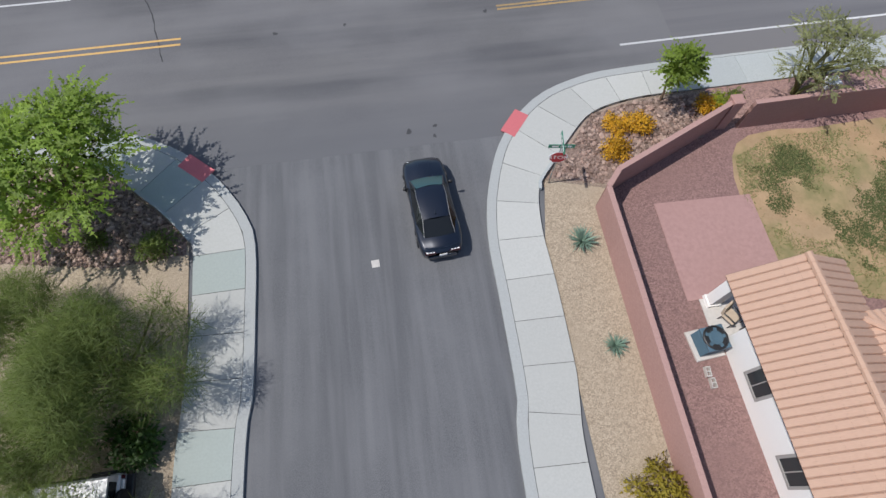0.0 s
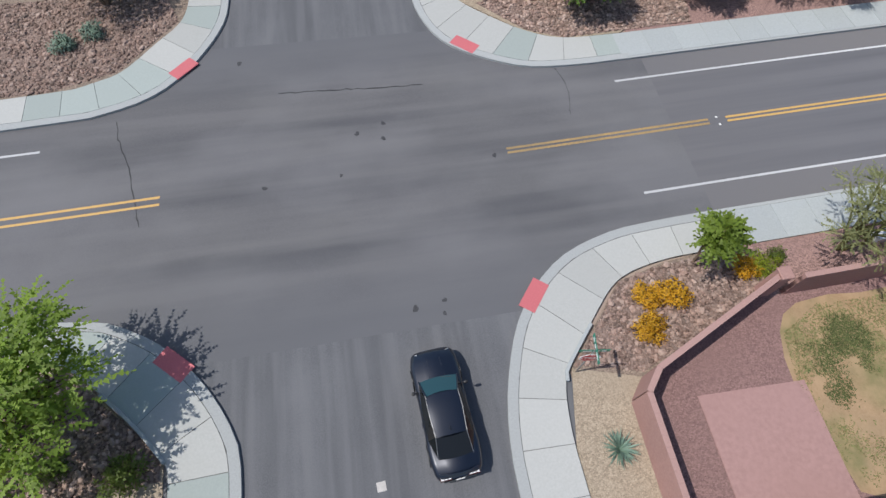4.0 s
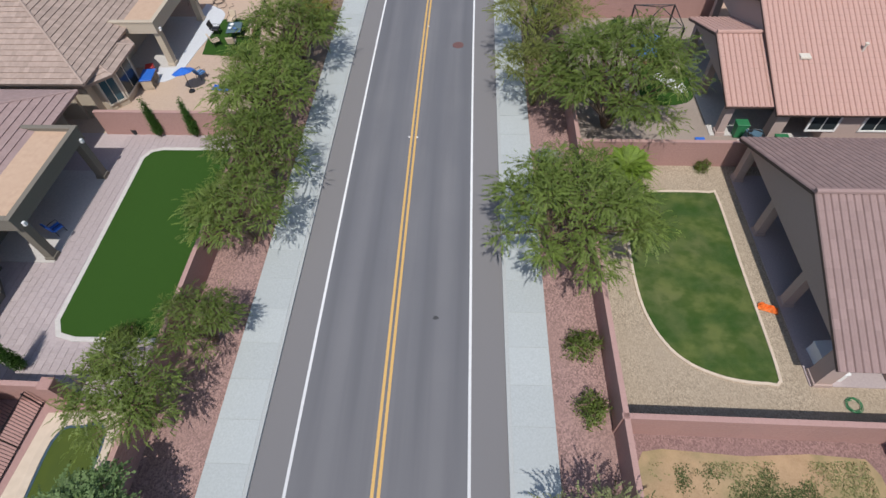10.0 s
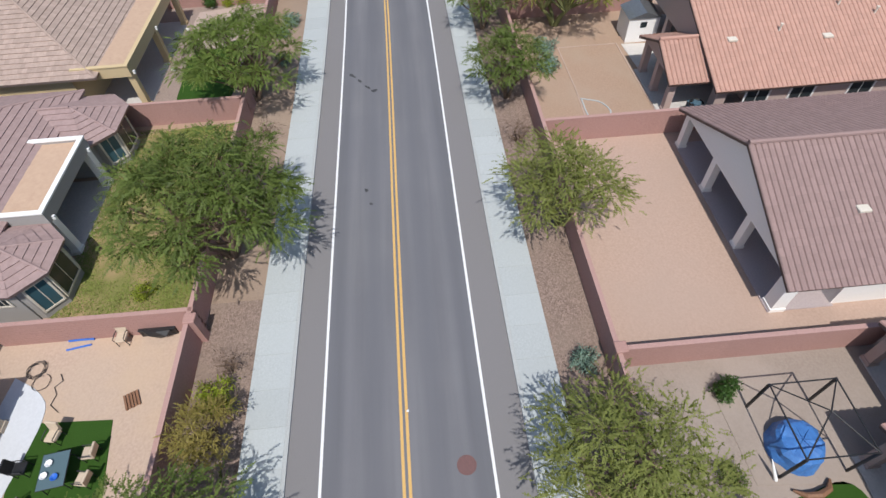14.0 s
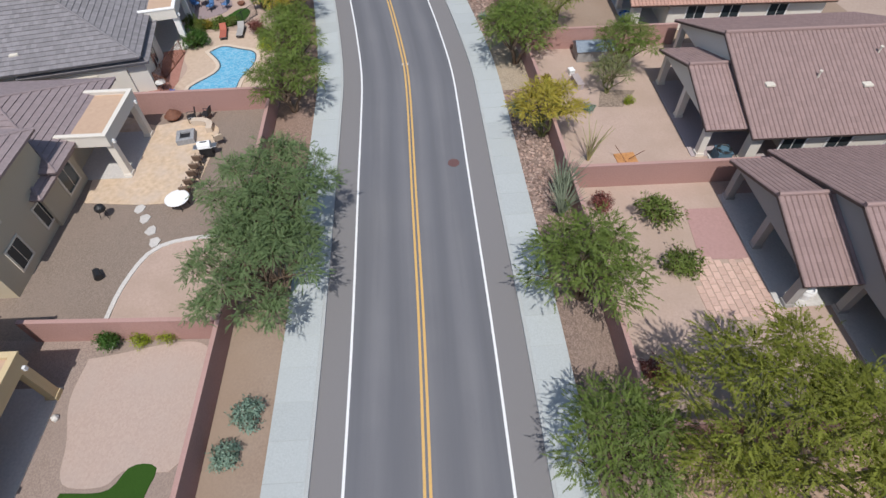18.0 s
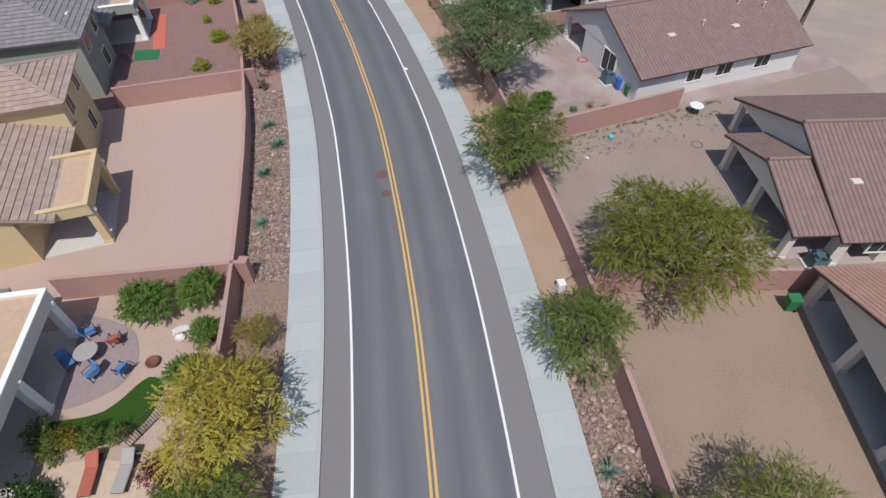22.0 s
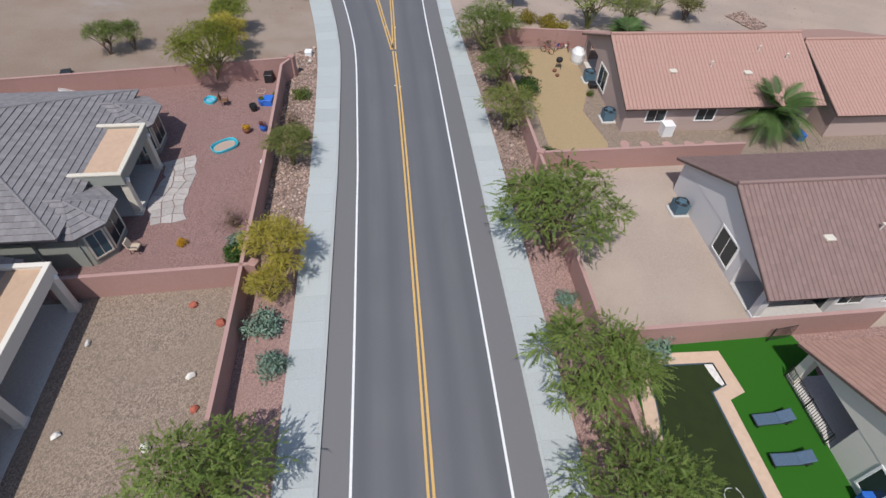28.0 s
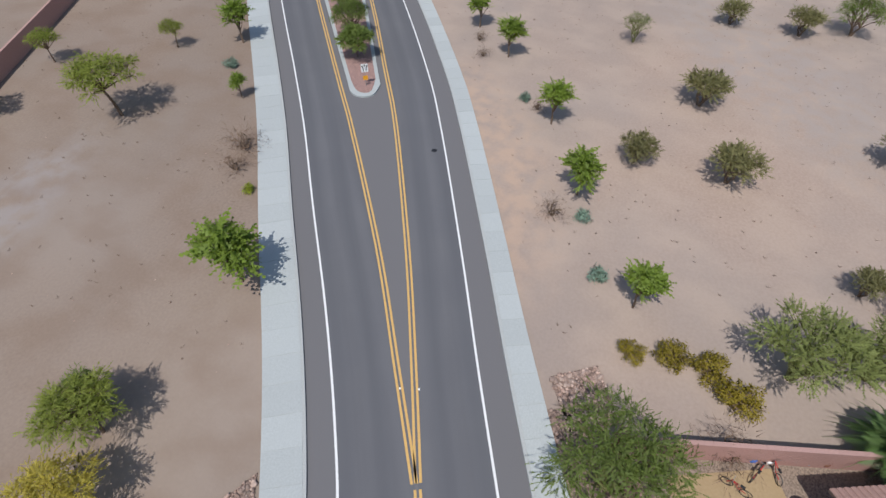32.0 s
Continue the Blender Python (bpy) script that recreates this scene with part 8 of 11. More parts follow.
# lot with the beige pad
flat("patio_slab", [(95.3, 40.8), (95.7, 34.9), (89.9, 34.7), (89.7, 37.0), (89.0, 37.8), (89.2, 39.7), (91.0, 40.2), (93.1, 40.9)], 0.055, mat("beige_pad", (0.45, 0.35, 0.3), (0.4, 0.305, 0.262), 0.9, 14.0, 0.4, 0.3, 0.01, 0.0, cells=12.0, c=(0.42, 0.34, 0.3)), "smooth beige packed pad with rounded corners")
flat("turf", [(88.8, 39.6), (88.8, 37.6), (89.8, 36.9), (89.7, 35.7), (88.4, 35.9), (85.7, 36.0), (82.5, 35.6), (80.5, 36.5), (80.6, 39.4), (84.0, 39.9), (86.5, 40.1)], 0.06, TURF, "curved dark green turf patch")
# tan patio lot
flat("patio_slab", [(106.7, 45.4), (106.3, 41.0), (106.9, 38.8), (110.0, 38.3), (113.0, 38.3), (114.2, 38.6), (115.2, 40.6), (114.6, 43.2), (115.4, 46.4)], 0.055, mat("stamped_patio", (0.6, 0.46, 0.33), (0.46, 0.34, 0.235), 0.8, 3.0, 0.8, 0.2, 0.006, 0.04, c=(0.5, 0.41, 0.34)), "mottled tan stamped concrete patio")
flat("dirt_patch", [(97.3, 40.6), (99.9, 40.6), (102.4, 39.7), (103.2, 37.6), (103.2, 34.6), (97.2, 34.4)], 0.045, DIRT_PINK, "pinkish dirt half circle")
a, b = lines([(97.4, 40.9), (99.9, 40.75), (102.5, 39.8), (103.35, 37.5), (103.35, 34.6)], [(97.4, 40.65), (99.8, 40.5), (102.3, 39.6), (103.1, 37.4), (103.1, 34.6)])
tagged(part("yard_edging", strip(a, b, 0.0, 0.1), SLAB), "pale curved concrete edging", "edging", kind="structure")
for i, (x, y) in enumerate(((105.9, 41.6), (105.0, 41.0), (104.0, 40.3), (103.0, 39.8))):
    s = Shape().prism([(0.42 * math.cos(k * 1.05 + i), 0.34 * math.sin(k * 1.05 + i) * (1 + 0.2 * math.sin(k * 3 + i))) for k in range(6)], 0, 0.06)
    tagged(part("stepping_stone", s, SLAB, m=pose(x, y, 0.03)), "flat pale stepping stone on dirt", "stepping stone", "stepping stones")
# blue pool lot
flat("pool_deck", [(127.8, 43.0), (128.2, 41.0), (127.7, 38.9), (125.2, 36.9), (121.6, 36.5), (117.7, 36.6), (117.6, 42.6), (119.2, 43.2), (122.0, 42.8), (124.2, 43.6)], 0.05, mat("pool_deck", (0.52, 0.4, 0.305), (0.44, 0.33, 0.25), 0.8, 3.0, 0.6, 0.12, 0.003, 0.04), "pale pinkish pool deck")
flat("brick_path", [(125.1, 43.75), (119.3, 42.95), (118.0, 42.9), (118.0, 45.5), (125.6, 45.5)], 0.045, mat("red_brick_path", (0.4, 0.2, 0.16), (0.3, 0.15, 0.12), 0.85, 6.0, 0.8, 0.2, 0.004, 0.1), "dusty red brick path between house and railing", False)
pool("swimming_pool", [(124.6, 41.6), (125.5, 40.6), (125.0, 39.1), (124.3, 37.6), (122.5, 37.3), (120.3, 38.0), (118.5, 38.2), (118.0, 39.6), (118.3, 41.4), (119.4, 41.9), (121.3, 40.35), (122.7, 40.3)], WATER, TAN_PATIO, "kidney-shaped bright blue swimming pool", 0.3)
flat("turf", [(129.8, 44.6), (130.5, 41.9), (132.4, 40.5), (131.8, 39.4), (129.6, 39.9), (128.6, 42.4)], 0.05, TURF, "curved strip of green turf", True)
flat("patio_slab", [(136.2, 45.6), (135.5, 43.0), (134.5, 41.9), (133.0, 41.4), (131.6, 42.0), (130.5, 44.2), (132, 45.4)], 0.055, mat("patio_paver", (0.33, 0.262, 0.265), (0.27, 0.21, 0.215), 0.85, 9.0, 0.8, 0.2, 0.004, 0.06), "rounded grey-pink paver patio")
# red gravel lot
flat("mat_strip", [(174.2, 55.9), (166.8, 53.1), (166.5, 54.2), (173.8, 57.0)], 0.06, mat("orange_red_strip", (0.56, 0.155, 0.105), (0.48, 0.125, 0.09), 0.8), "orange-red painted strip by the porch", False)
flat("green_mat", [(166.3, 55.9), (166.7, 53.6), (164.8, 52.9), (164.4, 55.1)], 0.05, GREEN, "green artificial grass mat", False)


def flagstones(pts, w, label, material, size=0.72):
    """Irregular flat stones laid tight along a line, each a piece."""
    base = thing("flagstone_path", label, "path", kind="structure")
    rng = random.Random(int(pts[0][0]))
    c = curve(pts, size)
    k = max(2, round(w / size))
    grid = []
    for i, p in enumerate(c):
        t = (c[min(i + 1, len(c) - 1)] - c[max(i - 1, 0)]).normalized()
        nrm = Vector((-t.y, t.x))
        grid.append([p + nrm * (j / k - 0.5) * w + Vector((rng.uniform(-0.22, 0.22), rng.uniform(-0.22, 0.22))) * size for j in range(k + 1)])
    for i in range(len(grid) - 1):
        for j in range(k):
            quad = [grid[i][j], grid[i + 1][j], grid[i + 1][j + 1], grid[i][j + 1]]
            mid = sum(quad, Vector((0, 0))) / 4
            poly = []
            for a, b in zip(quad, quad[1:] + quad[:1]):
                poly += [mid + (a - mid) * 0.93, mid + (a.lerp(b, 0.5) - mid) * rng.uniform(0.86, 0.98)]
            part("flagstone", Shape().prism([(q.x, q.y) for q in poly], 0, 0.055 + rng.uniform(0, 0.015)), material, base)


flagstones([(178.3, 58.6), (179.0, 56.9), (180.3, 55.7), (182.0, 54.6)], 1.3, "pinkish flagstone path on gravel", CAP)
flagstones([(204.5, 69.4), (202.6, 67.8), (200.6, 67.2), (198.4, 65.7)], 2.3, "pale irregular flagstone patio", mat("flagstone", (0.46, 0.42, 0.4), (0.36, 0.33, 0.315), 0.85, 5.0, 1.5, 0.3, 0.01, 0.12))

# ---- loose things ----
def ac_unit(x, y, ang=0.0, s=1.0):
    t = thing("air_conditioner", "grey outdoor air conditioner unit on a pad", "air conditioner", pose(x, y, 0.03, 0, 0, ang) @ Matrix.Diagonal((1.12, 1.12, 1.12, 1)), "air conditioners")
    part("pad", Shape().box(-0.55, -0.55, 0, 0.55, 0.55, 0.1, bevel=0.02), SLAB, t)
    b = Shape().lathe([(0.56, 0.1)] + [(r, 0.12 + k * 0.045) for k in range(16) for r in ((0.59 if k % 2 else 0.56),)] + [(0.6, 0.82), (0.6, 0.86), (0.5, 0.87)], 4)
    b.v = [((x - y) * 0.7071, (x + y) * 0.7071, z) for x, y, z in b.v]
    part("casing", b, AC_BLUE, t)
    top = part("fan_guard", Shape().lathe([(0.44, 0.85), (0.44, 0.9), (0.4, 0.92), (0.38, 0.9), (0.37, 0.875)], 22), BLACK, t, "dark fan opening with a raised ring")
    part("hub", Shape().lathe([(0.25, 0.9), (0.25, 0.925), (0.2, 0.935), (0.06, 0.915)], 14), AC_BLUE, top)
    for k in range(5):
        part("blade", Shape().box(0.1, -0.06, 0.885, 0.36, 0.06, 0.892, m=pose(0, 0, 0, 0, 0, k * 72)), AC_BLUE, top)
    return t


for x, y, a in ((10.75, 2.95, 5), (42.6, 3.0, 0), (75.0, 3.1, 0), (108.0, 3.6, 0), (141.2, 3.0, 5), (161.9, 11.9, 21), (181.4, 19.9, 23), (189.9, 23.3, 23), (211.6, 33.2, 24), (221.6, 39.3, 23), (227.6, 41.7, 23)):
    ac_unit(x, y, a)


def bin_(x, y, material, ang=0.0, label="wheeled rubbish bin against the wall"):
    t = thing("rubbish_bin", label, "bin", pose(x, y, 0.03, 0, 0, ang), "rubbish bins")
    b = Shape()
    vs = [(-0.22, -0.26, 0.05), (0.22, -0.26, 0.05), (0.22, 0.26, 0.05), (-0.22, 0.26, 0.05), (-0.29, -0.34, 1.0), (0.29, -0.34, 1.0), (0.29, 0.34, 1.0), (-0.29, 0.34, 1.0)]
    b.add(vs, [(3, 2, 1, 0), (4, 5, 6, 7)] + [(i, (i + 1) % 4, (i + 1) % 4 + 4, i + 4) for i in range(4)])
    part("body", b, material, t)
    part("lid", Shape().box(-0.31, -0.36, 1.0, 0.31, 0.38, 1.07, bevel=0.03), material, t)
    for sx in (-0.25, 0.25):
        part("wheel", Shape().tube([(sx - 0.03, -0.28, 0.1), (sx + 0.03, -0.28, 0.1)], 0.1, 12), BLACK, t)


for x, y, m_, a, lb in ((160.9, 11.1, BLUE, 20, "blue wheeled recycling bin by the wall"), (159.9, 10.5, GREEN, 20, "green wheeled rubbish bin by the wall"), (137.9, 5.8, GREEN, 0, "green wheeled rubbish bin by the porch"), (43.6, 3.5, GREEN, 0, "teal green wheeled bin by the porch"), (173.4, 15.9, AQUA, 20, "teal round-lidded bin beside the house"), (193.9, 24.7, BLUE, 20, "small blue bin by the wall"), (42.3, 1.6, GREEN, 0, "green bin beside the house"), (126.2, 4.9, WHITE, 0, "white plastic tub on the porch")):
    bin_(x, y, m_, a, lb)


def crate(x, y, z, w, d, h, material, label, name="storage_box", ang=0.0, cat="box", lid=True):
    t = thing(name, label, cat, pose(x, y, z, 0, 0, ang), "yard boxes")
    part("body", Shape().box(-w / 2, -d / 2, 0, w / 2, d / 2, h, bevel=0.02), material, t)
    if lid:
        part("lid", Shape().box(-w / 2 - 0.03, -d / 2 - 0.03, h, w / 2 + 0.03, d / 2 + 0.03, h + 0.06, bevel=0.02), material, t)
    return t


for x, y, w, d, h, m_, lb, a in ((42.4, 6.0, 1.0, 0.5, 0.4, BLUE, "pale blue storage boxes by the wall", 0), (42.2, 7.2, 0.6, 0.4, 0.3, AQUA, "aqua plastic box by the wall", 10), (40.6, 15.05, 0.9, 0.7, 0.8, CACTUS, "grey-green utility box in the strip", 0), (21.9, 15.0, 0.6, 0.5, 0.4, WHITE, "pale utility box in gravel", 0), (138.8, 18.6, 0.45, 0.4, 0.7, WHITE, "white utility box by the wall", 12), (49.8, 43.2, 0.5, 0.5, 0.6, RED, "red toy box on the patio", 20), (221.2, 34.5, 0.9, 0.9, 1.0, WHITE, "white appliance box beside the house", 25), (119.0, 11.4, 0.5, 0.4, 0.4, WHITE, "white block beside the planter", 10), (117.5, 11.2, 1.5, 0.5, 0.45, PAVER, "dark stone planter trough on dirt", 8), (217.2, 69.2, 1.5, 0.7, 0.7, DARK_METAL, "long dark storage box by the wall", 25), (61.6, 35.8, 1.8, 0.6, 0.5, BLACK, "dark covered bench by the wall", 90), (28.4, 3.9, 1.6, 0.8, 0.75, WHITE, "table covered in white cloths", 5), (222.3, 68.0, 0.7, 0.6, 0.5, WHITE, "white utility box on riprap", 20), (208.4, 86.2, 1.5, 0.7, 0.4, BLUE, "blue tub in the far yard", 40), (211.2, 86.4, 1.2, 0.8, 0.25, BLACK, "black box against the far wall", 40), (224.6, 23.9, 0.9, 0.6, 0.5, BLUE, "blue tub beside the palm", 20), (213.6, 67.1, 0.9, 0.7, 0.5, BLUE, "blue water tub by the wall", 20)):
    crate(x, y, 0.03, w, d, h, m_, lb, ang=a)


CUSHION_BROWN = mat("brown_sling", (0.2, 0.14, 0.1), (0.15, 0.1, 0.075), 0.9)


def chair(x, y, ang, cushion, frame_mat=None, label="metal patio chair with a cushion", group="patio chairs"):
    t = thing("patio_chair", label, "chair", pose(x, y, 0.05, 0, 0, ang), group)
    fm = frame_mat or DARK_METAL
    for sx in (-0.26, 0.26):
        for sy in (-0.25, 0.25):
            part("leg", Shape().tube([(sx, sy, 0), (sx * 0.96, sy * 0.96, 0.42)], 0.022, 6), fm, t)
        part("armrest", Shape().tube([(sx, -0.26, 0.42), (sx, -0.26, 0.66), (sx, 0.1, 0.68), (sx, 0.28, 0.64)], 0.022, 6), fm, t)
    part("seat", Shape().box(-0.27, -0.27, 0.4, 0.27, 0.27, 0.5, bevel=0.03), cushion, t)
    part("backrest", Shape().box(-0.27, -0.05, 0.0, 0.27, 0.05, 0.55, m=pose(0, 0.3, 0.48, -14), bevel=0.03), cushion, t)
    return t


for x, y, a, c, lb in ((12.0, 3.8, 30, CUSHION_TAN, "tan cushioned patio chair on the porch"), (34.9, 42.6, 60, BLUE, "bright blue patio chair under the porch"),
                       (56.3, 39.1, -100, CUSHION_TAN, "tan patio chair on turf"), (55.4, 37.2, 180, CUSHION_TAN, "tan patio chair on turf"), (54.3, 37.1, 170, CUSHION_TAN, "tan patio chair on turf"), (53.2, 38.1, 95, CUSHION_TAN, "tan patio chair on turf"), (53.4, 39.5, 40, CUSHION_TAN, "tan patio chair on turf"), (55.0, 40.0, 0, DARK_METAL, "dark wire patio chair on turf"),
                       (61.1, 37.5, -90, CUSHION_TAN, "tan patio chair by the wall"), (49.8, 6.0, 140, CUSHION_TAN, "tan patio chair beside white cloth on turf"), (49.3, 39.3, 60, CUSHION_BLUE, "striped blue lounge chair on dirt"),
                       (107.1, 38.8, 98, CUSHION_BROWN, "brown sling patio chair in a row"), (107.8, 38.7, 96, CUSHION_BROWN, "brown sling patio chair in a row"), (108.6, 38.7, 94, CUSHION_BROWN, "brown sling patio chair in a row"), (109.3, 38.7, 92, CUSHION_BROWN, "brown sling patio chair in a row"), (110.1, 38.7, 90, CUSHION_BROWN, "brown sling patio chair in a row"), (112.2, 37.9, 120, CUSHION_TAN, "tan metal patio chair by the fire pit"), (114.9, 40.5, 200, DARK_METAL, "dark metal patio chair by the wall"), (115.2, 39.5, 170, DARK_METAL, "dark metal patio chair by the wall"),
                       (132.9, 44.7, -40, CUSHION_BLUE, "blue sling patio chair by the table"), (132.6, 41.8, 160, CUSHION_BLUE, "blue sling patio chair on pavers"), (134.8, 44.5, 40, CUSHION_BLUE, "blue sling patio chair by the table"), (132.3, 43.2, -120, CUSHION_BLUE, "blue sling patio chair by the table"), (134.4, 42.9, 110, CUSHION_RED, "red cushioned patio chair by the table"),
                       (195.7, 65.7, 20, CUSHION_TAN, "tan wooden chair beside the bay window"), (212.1, 70.4, 30, WOOD, "weathered wooden bench chair under the tree")):
    chair(x, y, a, c, None, lb)


def round_table(x, y, r, material, label):
    t = thing("round_table", label, "table", pose(x, y, 0.05), "patio tables")
    part("tabletop", Shape().lathe([(r, 0.7), (r, 0.73), (r - 0.03, 0.75)], 28), material, t)
    for k in range(4):
        a = k * math.pi / 2 + 0.4
        part("leg", Shape().tube([(math.cos(a) * r * 0.7, math.sin(a) * r * 0.7, 0), (math.cos(a) * r * 0.5, math.sin(a) * r * 0.5, 0.7)], 0.025, 6), DARK_METAL, t)


round_table(106.0, 39.0, 0.75, WHITE, "round white patio table on the patio edge")
round_table(12.6, 3.4, 0.33, DARK_METAL, "small round dark metal table on the porch")
round_table(133.4, 43.9, 0.6, STUCCO_GREY, "round grey-topped patio table")
bench = thing("garden_bench", "curved pale stone garden bench on packed dirt", "bench", pose(135.3, 39.4, 0.03, 0, 0, 8))
arc = [(0.9 * math.cos(a), 0.9 * math.sin(a)) for a in (-0.75, -0.4, 0.0, 0.4, 0.75)]
part("seat", Shape().prism([(1.2 * x - 1, 1.2 * y) for x, y in arc] + [(0.78 * x - 1, 0.78 * y) for x, y in arc[::-1]], 0.36, 0.46), STONE_WHITE, bench)
for x, y in (arc[0], arc[-1]):
    part("leg", Shape().box(x - 1.12, y * 0.92 - 0.1, 0, x - 0.84, y * 0.92 + 0.1, 0.37, bevel=0.02), STONE_WHITE, bench)
round_table(206.1, 25.8, 0.6, DARK_METAL, "round dark patio table by the house")
round_table(157.4, 5.6, 0.55, WHITE, "round white patio table by the house")
round_table(119.2, 43.9, 0.4, STONE_WHITE, "small stone birdbath table beside the house")


def lounger(x, y, ang, cushion, label):
    t = thing("sun_lounger", label, "lounger", pose(x, y, 0.08, 0, 0, ang), "sun loungers")
    part("frame", Shape().box(-0.3, -0.95, 0.22, 0.3, 0.95, 0.28, bevel=0.02), DARK_METAL, t)
    for sx in (-0.26, 0.26):
        for sy in (-0.8, 0.75):
            part("leg", Shape().box(sx - 0.03, sy - 0.03, 0, sx + 0.03, sy + 0.03, 0.24), DARK_METAL, t)
    part("mattress", Shape().box(-0.29, -0.94, 0.28, 0.29, 0.3, 0.36, bevel=0.03), cushion, t)
    part("backrest", Shape().box(-0.29, 0, -0.04, 0.29, 0.75, 0.04, m=pose(0, 0.28, 0.32, 28), bevel=0.03), cushion, t)


lounger(196.9, 28.3, 205, CUSHION_SLATE, "blue-grey sun lounger on turf by the pool")
lounger(195.0, 27.6, 202, CUSHION_SLATE, "blue-grey sun lounger on turf by the pool")
lounger(127.4, 40.9, -80, CUSHION_RED, "terracotta sun lounger on the pool deck")
lounger(127.6, 39.4, -86, STUCCO_GREY, "faded grey sun lounger on the pool deck")


def gauze(name, tint, open_part):
    """Fine netting: part holes, part thread."""
    m = mat(name, tint, None, 0.9)
    nt = m.node_tree
    mx, tr = nt.nodes.new("ShaderNodeMixShader"), nt.nodes.new("ShaderNodeBsdfTransparent")
    mx.inputs[0].default_value = open_part
    nt.links.new(nt.nodes["Principled BSDF"].outputs[0], mx.inputs[1])
    nt.links.new(tr.outputs[0], mx.inputs[2])
    nt.links.new(mx.outputs[0], nt.nodes["Material Output"].inputs[0])
    return m


GAUZE = gauze("net_gauze", (0.02, 0.02, 0.022), 0.6)


def trampoline(x, y, r):
    t = thing("trampoline", "round black trampoline with a net and blue rim", "trampoline", pose(x, y, 0.03))
    part("bed", Shape().lathe([(r - 0.28, 0.84), (r - 0.28, 0.86)], 36), MESH, t)
    n = 36
    for k0 in (0,):
        s = Shape()
        for rr, z in ((r - 0.28, 0.9), (r, 0.9), (r, 0.84), (r - 0.28, 0.84)):
            s.v += [(rr * math.cos(2 * math.pi * k / n), rr * math.sin(2 * math.pi * k / n), z) for k in range(n)]
        s.f = [(j * n + k, j * n + (k + 1) % n, ((j + 1) % 4) * n + (k + 1) % n, ((j + 1) % 4) * n + k) for j in range(4) for k in range(n)]
        part("rim_pad", s, mat("rim_blue", (0.12, 0.2, 0.32), None, 0.6), t)
    for k in range(8):
        a = 2 * math.pi * k / 8
        p = (math.cos(a) * r, math.sin(a) * r)
        part("post", Shape().tube([(p[0], p[1], 0), (p[0], p[1], 2.3), (p[0] * 0.93, p[1] * 0.93, 2.6)], 0.025, 6), DARK_METAL, t)
    part("top_hoop", Shape().tube([(0.93 * r * math.cos(2 * math.pi * k / 32), 0.93 * r * math.sin(2 * math.pi * k / 32), 2.6) for k in range(33)], 0.02, 6), DARK_METAL, t)
    net = Shape()
    for rr, z in ((r, 0.9), (r * 0.97, 1.8), (r * 0.93, 2.6)):
        net.v += [(rr * math.cos(2 * math.pi * k / n), rr * math.sin(2 * math.pi * k / n), z) for k in range(n)]
    net.f = [(j * n + k, j * n + (k + 1) % n, (j + 1) * n + (k + 1) % n, (j + 1) * n + k) for j in range(2) for k in range(n)]
    part("net", net, GAUZE, t, "fine black safety net")


trampoline(175.4, 19.5, 2.3)
for x, y, m_ in ((174.2, 19.7, WHITE), (174.6, 19.5, STONE_WHITE), (173.9, 19.3, SLAB), (174.3, 18.9, mat("yellow_toy", (0.8, 0.7, 0.05)))):
    tagged(part("toy", Shape().lathe([(0.2, 0), (0.3, 0.12), (0.12, 0.3)], 10, sx=1.3), m_, m=pose(x, y, 0.9)), "bright toy lying on the trampoline", "toy")


def gazebo():
    t = thing("gazebo_frame", "bare black metal gazebo frame", "gazebo", pose(53.3, 7.0, 0.05))
    x, y = 1.5, 1.4
    for sx in (-x, x):
        for sy in (-y, y):
            part("post", Shape().box(sx - 0.05, sy - 0.05, 0, sx + 0.05, sy + 0.05, 2.3), BLACK, t)
            part("rafter", Shape().tube([(sx, sy, 2.3), (0, 0, 2.95)], 0.03, 6), BLACK, t)
        part("beam", Shape().tube([(sx, -y, 2.3), (sx, y, 2.3)], 0.035, 6), BLACK, t)
    for sy in (-y, y):
        part("beam", Shape().tube([(-x, sy, 2.3), (x, sy, 2.3)], 0.035, 6), BLACK, t)
    s = Shape()
    rng = random.Random(3)
    n = 22
    for j, (z, r) in enumerate(((0.02, 1.15), (0.35, 1.05), (0.68, 1.0), (0.86, 0.8), (0.95, 0.0))):
        s.v += [(r * math.cos(2 * math.pi * k / n) * rng.uniform(0.9, 1.05), r * math.sin(2 * math.pi * k / n) * rng.uniform(0.9, 1.05), z + rng.uniform(-0.05, 0.05) * (j > 0)) for k in range(n)]
    s.f = [(j * n + k, j * n + (k + 1) % n, (j + 1) * n + (k + 1) % n, (j + 1) * n + k) for j in range(4) for k in range(n)]
    tagged(part("covered_table", s, TARP, m=pose(52.9, 7.3, 0.05)), "patio table under a crumpled blue tarp", "table")


gazebo()


def tarp(x, y, ang, w, d, material, label, name="tarp"):
    rng = random.Random(int(x * 3))
    s = Shape()
    n = 10
    s.v = [((i / n - 0.5) * w, (j / n - 0.5) * d, 0.05 + rng.uniform(0, 0.22) * (0 < i < n and 0 < j < n)) for j in range(n + 1) for i in range(n + 1)]
    s.f = [(j * (n + 1) + i, j * (n + 1) + i + 1, (j + 1) * (n + 1) + i + 1, (j + 1) * (n + 1) + i) for j in range(n) for i in range(n)]
    tagged(part(name, s, material, m=pose(x, y, 0.04, 0, 0, ang)), label, name.replace("_", " "))


